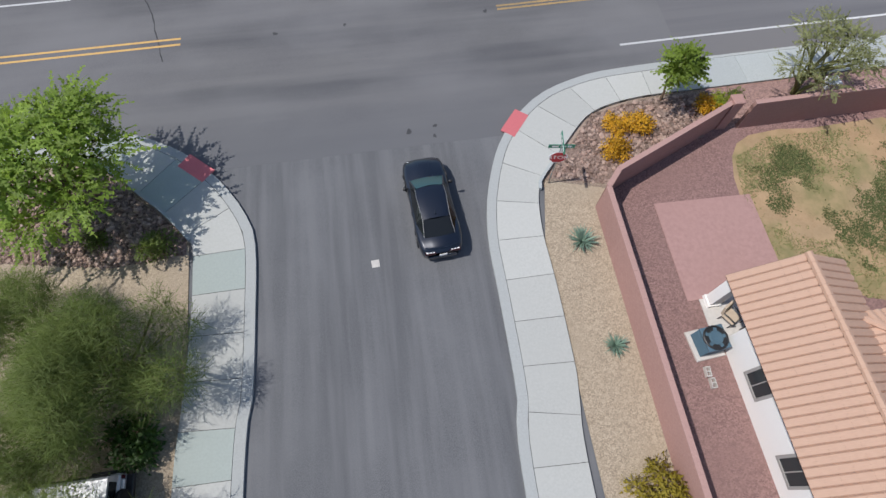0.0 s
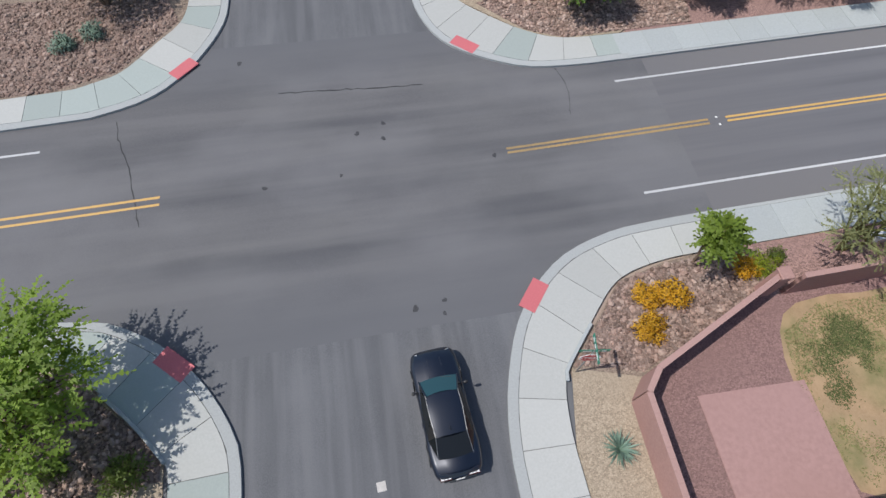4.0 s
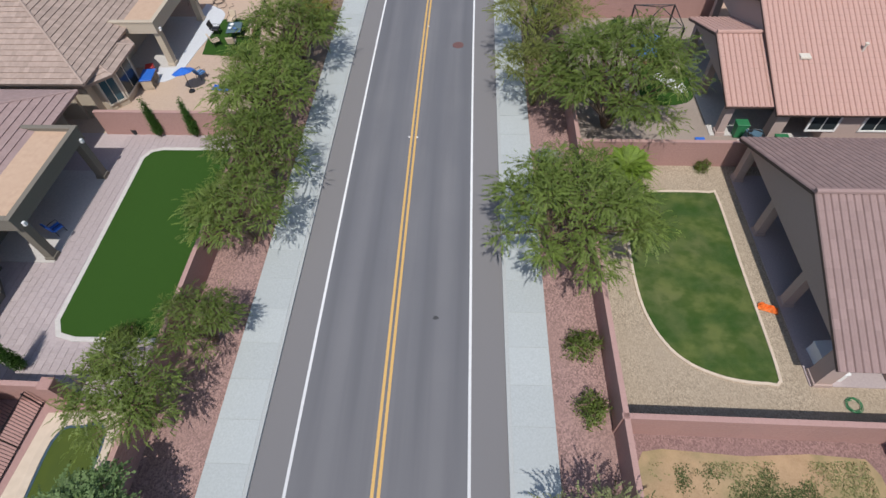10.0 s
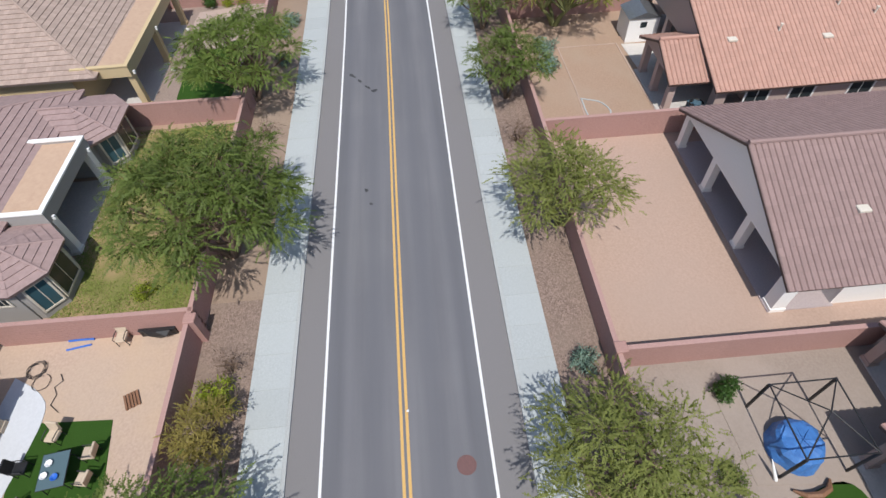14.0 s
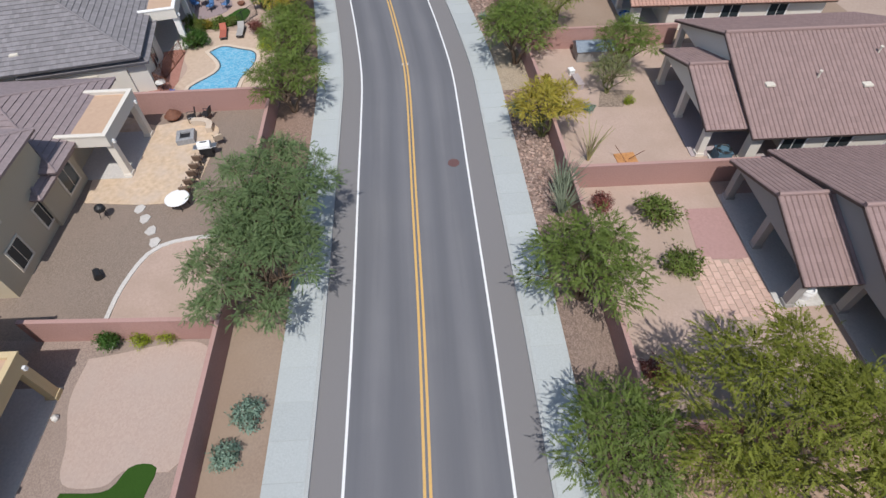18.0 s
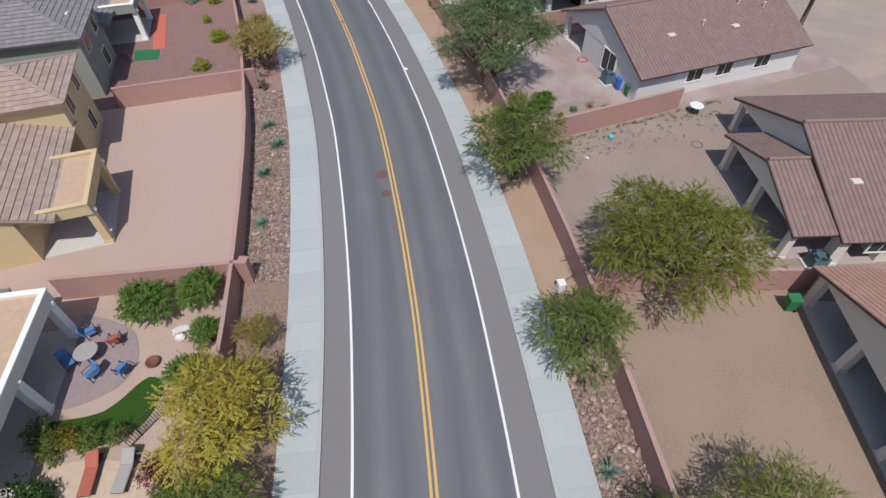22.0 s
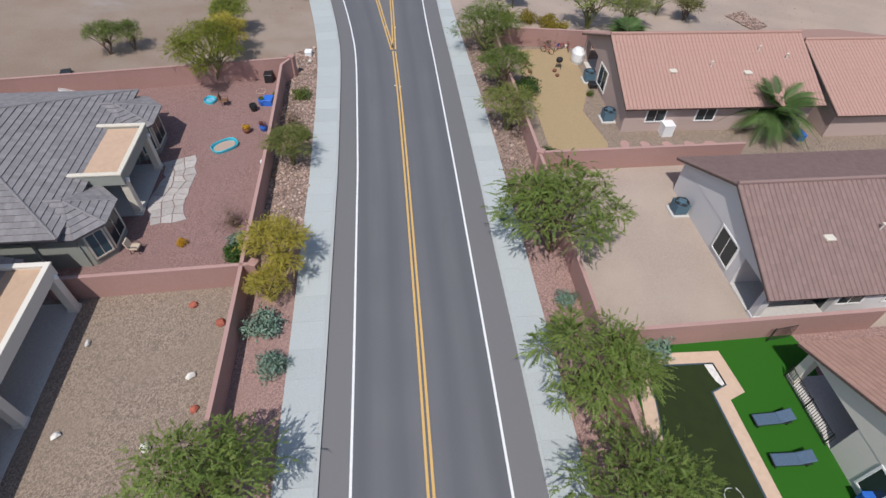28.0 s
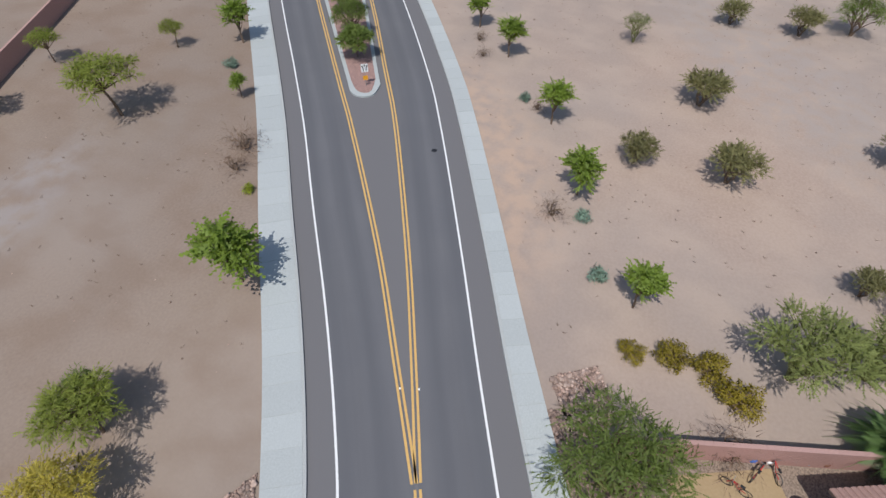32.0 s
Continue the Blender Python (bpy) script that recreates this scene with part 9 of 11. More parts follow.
tarp(118.3, 44.0, 20, 1.0, 2.4, BLUE, "crumpled bright blue tarp beside the house")
tarp(49.0, 6.5, 35, 2.2, 0.9, WHITE, "white cloth sheet lying on turf", "cloth_sheet")
tarp(48.2, 6.0, 100, 0.9, 0.8, WHITE, "white cloth bundle lying on turf", "cloth_sheet")
tagged(part("storage_box", Shape().box(-0.32, -0.3, 0, 0.32, 0.3, 0.34, bevel=0.04), CUSHION_SLATE, m=pose(50.5, 8.7, 0.04, 0, 0, 12)), "slate blue square storage box beside turf", "box")
tagged(part("driftwood", Shape().tube([(-0.75, -0.1, 0.12), (-0.4, 0.2, 0.2), (0.1, 0.26, 0.24), (0.6, 0.1, 0.2), (0.9, -0.25, 0.1)], [0.05, 0.13, 0.15, 0.13, 0.05], 7), WOOD, m=pose(51.25, 7.2, 0.04, 0, 0, 105)), "arched piece of pale driftwood beside turf", "driftwood")
tagged(part("folded_parasol", Shape().tube([(0, 0, 0.05), (0.3, 0.1, 0.42), (0.62, 0.2, 0.82)], [0.08, 0.07, 0.02], 8), WHITE, m=pose(51.7, 8.6, 0.04)), "folded white parasol leaning on the tarp", "parasol")
tarp(48.0, 37.5, 80, 1.2, 0.5, BLUE, "blue plastic toy on the dirt", "slide_toy")
tarp(31.2, 5.4, 70, 0.9, 0.35, ORANGE, "orange inflatable float by the porch column", "pool_float")


def kiddie_pool(x, y, ang, w, d, material, label, inside):
    t = thing("paddling_pool", label, "paddling pool", pose(x, y, 0.03, 0, 0, ang))
    n = 28
    s = Shape()
    prof = ((0.0, 0.02), (0.88, 0.02), (0.9, 0.2), (0.95, 0.27), (1.0, 0.2), (0.96, 0.0))
    for r, z in prof:
        s.v += [(w * r * abs(math.cos(2 * math.pi * k / n)) ** 0.7 * math.copysign(1, math.cos(2 * math.pi * k / n)), d * r * abs(math.sin(2 * math.pi * k / n)) ** 0.7 * math.copysign(1, math.sin(2 * math.pi * k / n)), z) for k in range(n)]
    s.f = [(j * n + k, j * n + (k + 1) % n, (j + 1) * n + (k + 1) % n, (j + 1) * n + k) for j in range(len(prof) - 1) for k in range(n)]
    part("shell", s, material, t)
    if inside:
        part("filling", Shape().lathe([(0.82, 0.05), (0.78, 0.12)], 20, sx=w, sy=d), inside, t)


kiddie_pool(207.0, 67.0, -30.0, 1.05, 0.72, AQUA, "aqua plastic paddling pool with sand on red gravel", DIRT_PINK)
kiddie_pool(127.9, 4.6, 0, 0.6, 0.6, BLUE, "round blue paddling pool on the porch", BLUE)
kiddie_pool(212.1, 71.9, 0, 0.5, 0.5, AQUA, "round blue water tub under the tree", WATER)


def pot(x, y, r, h, material, label, plant=None):
    t = thing("plant_pot", label, "pot", pose(x, y, 0.03), "plant pots")
    part("pot", Shape().lathe([(r * 0.7, 0), (r, h * 0.7), (r * 0.85, h * 0.95), (r * 0.95, h), (r * 0.7, h), (r * 0.65, h * 0.85)], 14), material, t)
    if plant:
        part("plant", KINDS[plant][3][0][1], None, t, m=pose(0, 0, h * 0.8) @ Matrix.Scale(r * 1.3, 4))


for x, y, r, h, m_, lb, pl in ((212.2, 67.7, 0.32, 0.6, BLACK, "dark plastic pot on red gravel", None), (214.4, 66.9, 0.3, 0.5, RUST, "clay pot on red gravel", "bush"), (213.2, 67.5, 0.3, 0.6, BLUE, "blue glazed pot on red gravel", "bush"), (210.0, 65.4, 0.32, 0.5, BLUE, "blue glazed pot by the wall", "redbush"), (209.3, 66.5, 0.34, 0.4, RUST, "brown planter with yellow flowers", "goldbush"), (206.0, 62.9, 0.25, 0.5, WHITE, "white pot by the wall", None), (43.2, 41.7, 0.2, 0.4, BLACK, "small dark pot by the wall", None), (107.3, 12.9, 0.25, 0.4, DARK_METAL, "dark pot beside the wall", None), (153.7, 13.0, 0.2, 0.3, AQUA, "small blue bucket on dirt", None), (96.9, 3.3, 0.4, 0.8, WHITE, "round white and orange water jar", None), (228.6, 47.8, 0.2, 0.25, RUST, "small clay pot on bare dirt", None), (227.1, 47.2, 0.2, 0.25, RUST, "small clay pot on bare dirt", None), (228.1, 45.0, 0.22, 0.2, RUST, "small clay pot on bare dirt", None), (227.3, 44.6, 0.2, 0.2, RUST, "small clay pot on bare dirt", None), (233.3, 45.6, 0.25, 0.4, BLUE, "blue glazed pot by the pink wall", "bush"), (233.5, 44.8, 0.22, 0.35, WHITE, "white pot by the pink wall", "redbush"), (234.0, 43.6, 0.28, 0.45, RUST, "clay pot by the pink wall", "bluebush"), (234.1, 43.0, 0.24, 0.3, AQUA, "aqua pot by the pink wall", "darkbush"), (234.3, 42.2, 0.26, 0.4, RUST, "clay pot by the pink wall", "redbush")):
    pot(x, y, r, h, m_, lb, pl)


def grill(x, y, ang, label="black kettle grill on a stand"):
    t = thing("grill", label, "grill", pose(x, y, 0.05, 0, 0, ang))
    part("bowl", Shape().lathe([(0.1, 0.55), (0.3, 0.7), (0.32, 0.82)], 18), BLACK, t)
    part("lid", Shape().lathe([(0.32, 0.82), (0.28, 0.98), (0.12, 1.08), (0.03, 1.12)], 18), BLACK, t)
    for k in range(3):
        a = k * 2.1
        part("leg", Shape().tube([(math.cos(a) * 0.32, math.sin(a) * 0.32, 0), (math.cos(a) * 0.15, math.sin(a) * 0.15, 0.6)], 0.018, 6), DARK_METAL, t)


grill(105.3, 43.5, 0)
grill(191.7, 23.9, 0)
grill(59.4, 43.6, 0)
grill(228.9, 44.8, 0, "round black fire bowl on dirt")


def firepit():
    t = thing("fire_pit", "square grey stone fire pit on the patio", "fire pit", pose(112.8, 40.4, 0.055, 0, 0, 12))
    s = Shape()
    for a, b, c, d in ((-0.62, 0.62, -0.62, -0.35), (-0.62, 0.62, 0.35, 0.62), (-0.62, -0.35, -0.35, 0.35), (0.35, 0.62, -0.35, 0.35)):
        s.box(a, c, 0, b, d, 0.42, bevel=0.02)
    part("surround", s, mat("grey_stone", (0.36, 0.36, 0.37), None, 0.85), t)
    part("ash_bed", Shape().box(-0.35, -0.35, 0, 0.35, 0.35, 0.26), BLACK, t)
    c = curve([(113.4, 38.9), (114.1, 39.0), (114.5, 39.6), (114.5, 40.4)], 0.25)
    tagged(part("curved_bench", strip(offset(c, 0.22), offset(c, -0.22), 0.03, 0.5), TAN_PATIO), "low curved tan seat wall", "bench")
    t = thing("chimenea", "rusty round fire bowl with a lid", "fire bowl", pose(115.3, 42.0, 0.03))
    part("bowl", Shape().lathe([(0.3, 0.0), (0.35, 0.1), (0.6, 0.3), (0.62, 0.36)], 20), RUST, t)
    part("lid", Shape().lathe([(0.6, 0.36), (0.4, 0.6), (0.15, 0.75), (0.08, 0.85)], 20), RUST, t)
    tagged(part("fire_bowl", Shape().lathe([(0.2, 0), (0.35, 0.15), (0.36, 0.25), (0.3, 0.25), (0.15, 0.15)], 16), RUST, m=pose(133.2, 40.5, 0.03)), "small rusty fire bowl on gravel", "fire bowl")
    tagged(part("log_pile", Shape().tube([(-0.3, 0, 0.22), (0.35, 0.05, 0.24)], [0.24, 0.2], 9), BLACK, m=pose(100.6, 42.2, 0.03, 0, 0, 30)), "dark tipped pot lying on dirt", "pot")


firepit()


def shed(x, y, ang, w, d, h, wall_m, roof_m, label):
    t = thing("garden_shed", label, "shed", pose(x, y, 0.04, 0, 0, ang))
    part("body", Shape().box(-w / 2, -d / 2, 0, w / 2, d / 2, h), wall_m, t)
    k = h + 0.45
    r = Shape().add([(-w / 2 - 0.1, -d / 2 - 0.1, h - 0.03), (w / 2 + 0.1, -d / 2 - 0.1, h - 0.03), (w / 2 + 0.1, 0, k), (-w / 2 - 0.1, 0, k), (w / 2 + 0.1, d / 2 + 0.1, h - 0.03), (-w / 2 - 0.1, d / 2 + 0.1, h - 0.03)], [(0, 1, 2, 3), (3, 2, 4, 5), (0, 3, 5), (1, 4, 2), (0, 5, 4, 1)])
    part("roof", r, roof_m, t)
    dr = part("door", Shape().box(-0.5, -d / 2 - 0.03, 0.05, 0.5, -d / 2 + 0.01, h - 0.2), WHITE, t)
    part("window", Shape().box(-w / 2 - 0.02, -0.25, h - 0.8, -w / 2 + 0.01, 0.25, h - 0.35), GLASS, t)
    for i in range(8):
        part("batten", Shape().box(-w / 2 - 0.012, -d / 2 + (i + 0.5) * d / 8 - 0.02, 0, -w / 2, -d / 2 + (i + 0.5) * d / 8 + 0.02, h), wall_m, t)


shed(85.7, 3.7, 0, 2.2, 2.4, 2.0, STUCCO_WHITE, METAL, "white garden shed with a grey roof")
shed(121.5, 9.1, 90, 3.0, 1.75, 0.95, STUCCO_GREY, mat("galvanised_sheet", (0.3, 0.35, 0.4), (0.22, 0.26, 0.31), 0.45, 5.0, 1.2, 0.1, 0.003, 0.1, 0.35), "low garden shed with a pale galvanised metal roof")
tagged(part("white_tank", Shape().lathe([(0.55, 0), (0.62, 0.3), (0.62, 1.0), (0.4, 1.3), (0.15, 1.4)], 18, sx=1.3), WHITE, m=pose(230.9, 43.3, 0.03, 0, 0, 25)), "rounded white plastic water tank", "tank")
crate(226.6, 41.2, 0.03, 0.7, 0.7, 0.35, DARK_METAL, "dark round grill box by the house", ang=20)

# rusty plate with stakes
t = thing("fire_plate", "rusty square metal plate with stakes", "metal plate", pose(108.4, 9.7, 0.035, 0, 0, 5))
part("plate", Shape().box(-0.75, -0.7, 0, 0.75, 0.7, 0.05, bevel=0.01), mat("orange_rust", (0.5, 0.25, 0.1), (0.36, 0.17, 0.07), 0.9), t)
for a, b in (((-0.2, 0.1), (0.3, 1.0)), ((0.1, -0.1), (-0.5, -0.7))):
    part("stake", Shape().tube([(a[0], a[1], 0), (b[0], b[1], 1.2)], 0.02, 5), RUST, t)


def rail_fence(pts, h, label, material=None, gap=0.13, name="railing_fence"):
    t = thing(name, label, "fence")
    pts = [Vector(p) for p in pts]
    material = material or BLACK
    for a, b in zip(pts, pts[1:]):
        for z in (0.12, h):
            part("rail", Shape().tube([(a.x, a.y, z), (b.x, b.y, z)], 0.022, 5), material, t)
        n = max(1, int((b - a).length / gap))
        for k in range(n + 1):
            p = a + (b - a) * (k / n)
            big = k % 14 == 0
            part("post" if big else "picket", Shape().box(p.x - (0.03 if big else 0.01), p.y - (0.03 if big else 0.01), 0, p.x + (0.03 if big else 0.01), p.y + (0.03 if big else 0.01), h + (0.08 if big else 0)), material, t)


rail_fence([(18.4, 40.0), (19.6, 38.6), (25.2, 38.4)], 1.4, "dark bronze railing round the pool", DARK_METAL)
rail_fence([(124.4, 43.7), (119.6, 44.4), (118.6, 42.9)], 1.3, "reddish brown railing by the pool", RUST)
rail_fence([(202.05, 28.05), (202.8, 26.8)], 1.2, "black metal gate at the edge of the turf")
rail_fence([(199.95, 27.3), (196.45, 25.8)], 1.0, "black metal railing across the porch mouth")
rail_fence([(131.0, 38.6), (128.8, 39.8)], 1.2, "dark railing by the bushes", DARK_METAL)


def cypress(x, y, h, r):
    t = thing("cypress_tree", "slim dark green column cypress", "tree", pose(x, y, 0), "cypresses")
    part("trunk", Shape().tube([(0, 0, -0.1), (0, 0, h * 0.6)], [0.06, 0.02], 6), BARK, t)
    rng = np.random.default_rng(int(x * 10 + y))
    s = Shape()
    s.v, s.f, _ = leaf_cloud(rng, [(0, 0, 0.25 + h * (k + 0.5) / 10, r * (1 - 0.08 * k), r * (1 - 0.08 * k), h / 13) for k in range(10)], 3600, 0.1, -1.4, 0.5)
    part("crown", s, LEAF_DARK, t)


for x, y, h in ((43.0, 39.9, 2.4), (43.0, 37.5, 2.4), (26.8, 40.2, 2.6)):
    cypress(x, y, h, 0.24)


def hose(x, y, r, material, label, n=3):
    s = Shape()
    s.tube([(r * (0.75 + 0.08 * k / 12) * math.cos(2 * math.pi * k / 24), r * (0.75 + 0.08 * k / 12) * math.sin(2 * math.pi * k / 24), 0.03 + 0.012 * (k % 5)) for k in range(24 * n)], 0.016, 5)
    tagged(part("garden_hose", s, material, m=pose(x, y, 0.035)), label, "hose", "garden hoses")


hose(59.93, 41.5, 0.42, BLACK, "coiled black garden hose on packed dirt")
hose(59.2, 41.0, 0.5, BLACK, "loose black garden hose loop on packed dirt", 1)
s = Shape().tube([(0.7, 0.3, 0.03), (0.3, 0.05, 0.04), (0.0, 0.35, 0.03), (-0.4, 0.1, 0.04), (-0.9, 0.2, 0.03), (-1.3, -0.3, 0.03)], 0.018, 5)
tagged(part("garden_hose", s, BLACK, m=pose(58.9, 39.9, 0.035)), "stretched black garden hose on packed dirt", "hose", "garden hoses")
tagged(part("foam_tube", Shape().tube([(0, -0.65, 0.06), (0.02, 0, 0.06), (0, 0.65, 0.06)], 0.055, 8), BLUE, m=pose(61.4, 39.8, 0.035)), "bright blue foam tube by the wall", "pool toy")
crate = thing("wooden_pallet", "small dark slatted wooden pallet on dirt", "pallet", pose(57.85, 36.25, 0.035, 0, 0, 25))
for k in range(5):
    part("slat", Shape().box(-0.4, -0.33 + k * 0.14, 0.08, 0.4, -0.23 + k * 0.14, 0.11), WOOD, crate)
for y in (-0.28, 0.0, 0.28):
    part("bearer", Shape().box(-0.38, y - 0.03, 0, 0.38, y + 0.03, 0.08), WOOD, crate)
s = Shape()
s.rock((0, 0, 0.42), 0.62, random.Random(3))
s.v = [(x * 0.62, y * 1.35, max(0.0, z)) for x, y, z in s.v]
tagged(part("covered_grill", s, BLACK, m=pose(61.2, 35.7, 0.03)), "long grill under a sagging black cover by the wall", "grill")
hose(18.7, 2.9, 0.38, AQUA, "coiled teal garden hose on dirt")
hose(26.6, 3.3, 0.3, GREEN, "coiled green garden hose on gravel")
hose(165.8, 13.5, 0.5, RED, "tangled red garden hose on gravel", 2)
hose(192.4, 30.2, 0.5, WHITE, "white pool hose floating on the water", 1)
hose(191.1, 30.2, 0.55, WHITE, "white pool hose floating on the water", 1)
hose(76.2, 38.6, 1.1, BLACK, "dark hose loop on dirt", 1)
hose(215.0, 68.8, 0.5, TAN_PATIO, "ring of pale edging on red gravel", 1)
hose(153.1, 6.6, 0.5, RUST, "dark bent hose on dirt", 1)
tagged(part("pool_pole", Shape().tube([(-0.6, 0, 0.04), (0.6, 0, 0.04)], 0.05, 7), BLUE, m=pose(61.0, 39.8, 0.03, 0, 0, 100)), "blue plastic tube on dirt", "tube")


def boulder(x, y, r, material, label):
    s = Shape()
    s.rock((0, 0, r * 0.35), r, random.Random(int(x * 100)))
    tagged(part("boulder", s, material, m=pose(x, y, 0.03)), label, "boulder", "boulders")


for x, y, r in ((193.3, 59.8, 0.32), (192.8, 57.6, 0.32), (181.1, 52.3, 0.36), (187.9, 55.8, 0.25)):
    boulder(x, y, r, CUSHION_RED, "reddish boulder on brown gravel")
for x, y, r in ((189.4, 57.1, 0.28), (185.5, 56.7, 0.3), (189.2, 63.5, 0.25), (184.6, 61.1, 0.25), (180.2, 59.1, 0.35), (92.2, 41.2, 0.25), (86.0, 41.0, 0.25), (96.0, 39.8, 0.2), (134.8, 39.6, 0.4), (221.4, 67.4, 0.25), (151.2, 15.2, 0.2)):
    boulder(x, y, r, STONE_WHITE, "pale boulder on gravel")

def glass_table(x, y, ang, w, d):
    t = thing("patio_table", "rectangular blue-grey glass patio table on turf", "table", pose(x, y, 0.05, 0, 0, ang), "patio tables")
    part("tabletop", Shape().box(-w / 2, -d / 2, 0.7, w / 2, d / 2, 0.73, bevel=0.01), glass_mat("table_glass", (0.09, 0.14, 0.16), 0.15), t)
    part("rim", Shape().tube([(w / 2, d / 2, 0.7), (-w / 2, d / 2, 0.7), (-w / 2, -d / 2, 0.7), (w / 2, -d / 2, 0.7), (w / 2, d / 2, 0.7)], 0.025, 6), DARK_METAL, t)
    for sx in (-1, 1):
        for sy in (-1, 1):
            part("leg", Shape().tube([(sx * (w / 2 - 0.06), sy * (d / 2 - 0.06), 0), (sx * (w / 2 - 0.12), sy * (d / 2 - 0.12), 0.69)], 0.025, 6), DARK_METAL, t)
    for dx, dy, m_, lb in ((0.3, 0.2, WHITE, "white plastic bowl on the table"), (-0.35, -0.15, BLUE, "blue plastic cup on the table"), (-0.2, 0.3, WHITE, "white plastic tray on the table")):
        c, sn = math.cos(radians(ang)), math.sin(radians(ang))
        tagged(part("bowl", Shape().lathe([(0.1, 0), (0.16, 0.1), (0.13, 0.09), (0.06, 0.03)], 12), m_, m=pose(x + dx * c - dy * sn, y + dx * sn + dy * c, 0.78)), lb, "bowl")


def play_table(x, y, ang):
    t = thing("play_table", "low tan play shelf with a bright blue top", "play table", pose(x, y, 0.05, 0, 0, ang))
    part("top", Shape().box(-0.7, -0.45, 0.72, 0.7, 0.45, 0.8, bevel=0.03), BLUE, t, "bright blue top")
    for u in (-0.66, -0.22, 0.22, 0.62):
        part("divider", Shape().box(u, -0.4, 0, u + 0.05, 0.4, 0.72), CUSHION_TAN, t)
    part("back", Shape().box(-0.66, 0.36, 0.02, 0.66, 0.4, 0.72), CUSHION_TAN, t)
    part("shelf", Shape().box(-0.66, -0.38, 0.05, 0.66, 0.36, 0.09), CUSHION_TAN, t)


def parasol(x, y, ang):
    t = thing("beach_parasol", "tilted blue beach parasol on a dark pole", "parasol", pose(x, y, 0.05, 0, 0, ang))
    part("pole", Shape().tube([(0, 0, 0), (0.12, 0, 1.0), (0.25, 0, 1.75)], 0.022, 6), DARK_METAL, t)
    n = 8
    cap = Shape().add([(0, 0, 0.3)] + [(0.75 * math.cos(2 * math.pi * k / n), 0.75 * math.sin(2 * math.pi * k / n), 0) for k in range(n)] + [(0, 0, 0.28)] + [(0.75 * math.cos(2 * math.pi * k / n), 0.75 * math.sin(2 * math.pi * k / n), -0.02) for k in range(n)], [(0, 1 + k, 1 + (k + 1) % n) for k in range(n)] + [(n + 1, n + 2 + (k + 1) % n, n + 2 + k) for k in range(n)] + [(1 + k, n + 2 + k, n + 2 + (k + 1) % n, 1 + (k + 1) % n) for k in range(n)])
    canopy = part("canopy", cap, BLUE, t, "", pose(0.22, 0, 1.45, 0, 14, 0))
    for k in range(n):
        part("rib", Shape().tube([(0, 0, 0.26), (0.74 * math.cos(2 * math.pi * k / n), 0.74 * math.sin(2 * math.pi * k / n), -0.03)], 0.008, 4), METAL, canopy)
    part("foot", Shape().lathe([(0.22, 0), (0.2, 0.08), (0.05, 0.1)], 14), BLACK, t)


def lattice(x, y, ang):
    t = thing("lattice_panel", "white wooden lattice panel lying in the yard", "panel", pose(x, y, 0.08, 12, 0, ang))
    part("frame", Shape().box(-0.95, -0.65, 0, 0.95, -0.58, 0.05).box(-0.95, 0.58, 0, 0.95, 0.65, 0.05).box(-0.95, -0.58, 0, -0.88, 0.58, 0.05).box(0.88, -0.58, 0, 0.95, 0.58, 0.05), WHITE, t)
    for k in range(-6, 7):
        part("slat", Shape().box(k * 0.145 - 0.03, -0.6, 0.01, k * 0.145 + 0.03, 0.6, 0.025), WHITE, t)
    for k in range(-4, 5):
        part("slat", Shape().box(-0.9, k * 0.135 - 0.03, 0.026, 0.9, k * 0.135 + 0.03, 0.04), WHITE, t)


def hollow_block(x, y, ang):
    s = Shape()
    for a, b, c, d in ((-0.2, 0.2, -0.1, -0.07), (-0.2, 0.2, 0.07, 0.1), (-0.2, -0.16, -0.07, 0.07), (-0.02, 0.02, -0.07, 0.07), (0.16, 0.2, -0.07, 0.07)):
        s.box(a, c, 0, b, d, 0.2)
    tagged(part("concrete_block", s, SLAB, m=pose(x, y, 0.03, 0, 0, ang)), "pale hollow concrete block on gravel", "concrete block", "concrete blocks")


glass_table(54.7, 38.3, 8, 1.5, 1.1)
play_table(48.5, 42.75, 8)
parasol(47.7, 39.5, 30)
lattice(210.0, 84.9, 62)
hollow_block(10.45, 1.85, 85)
hollow_block(10.5, 1.4, 88)
# bicycles
def bicycle(x, y, ang):
    t = thing("bicycle", "small bicycle leaning near the wall", "bicycle", pose(x, y, 0.03, 0, 0, ang), "bicycles")
    for sx in (-0.45, 0.45):
        w = part("wheel", Shape().tube([(sx + 0.28 * math.cos(2 * math.pi * k / 18), 0, 0.3 + 0.28 * math.sin(2 * math.pi * k / 18)) for k in range(19)], 0.025, 5), BLACK, t)
    part("frame", Shape().tube([(-0.45, 0, 0.3), (-0.1, 0, 0.32), (0.3, 0, 0.65), (-0.15, 0, 0.62), (-0.1, 0, 0.32)], 0.02, 5).tube([(0.45, 0, 0.3), (0.32, 0, 0.75)], 0.02, 5), RED, t)
    part("handlebar", Shape().tube([(0.3, -0.22, 0.8), (0.32, 0, 0.75), (0.3, 0.22, 0.8)], 0.015, 5), METAL, t)
    part("saddle", Shape().box(-0.27, -0.06, 0.66, -0.05, 0.06, 0.72, bevel=0.02), BLACK, t)


for x, y, a in ((172.6, 56.4, 30), (164.3, 55.6, 60), (233.0, 44.6, 20), (231.5, 46.4, 70), (232.6, 45.4, -30)):
    bicycle(x, y, a)

# ---- road details ----
def disc(name, x, y, r, material, label, category, z=0.02, n=20):
    s = Shape().lathe([(r, 0.0), (r, z), (r * 0.86, z), (r * 0.84, z - 0.004), (0.02, z - 0.003)], n)
    return tagged(part(name, s, material, m=pose(x, y, 0)), label, category)


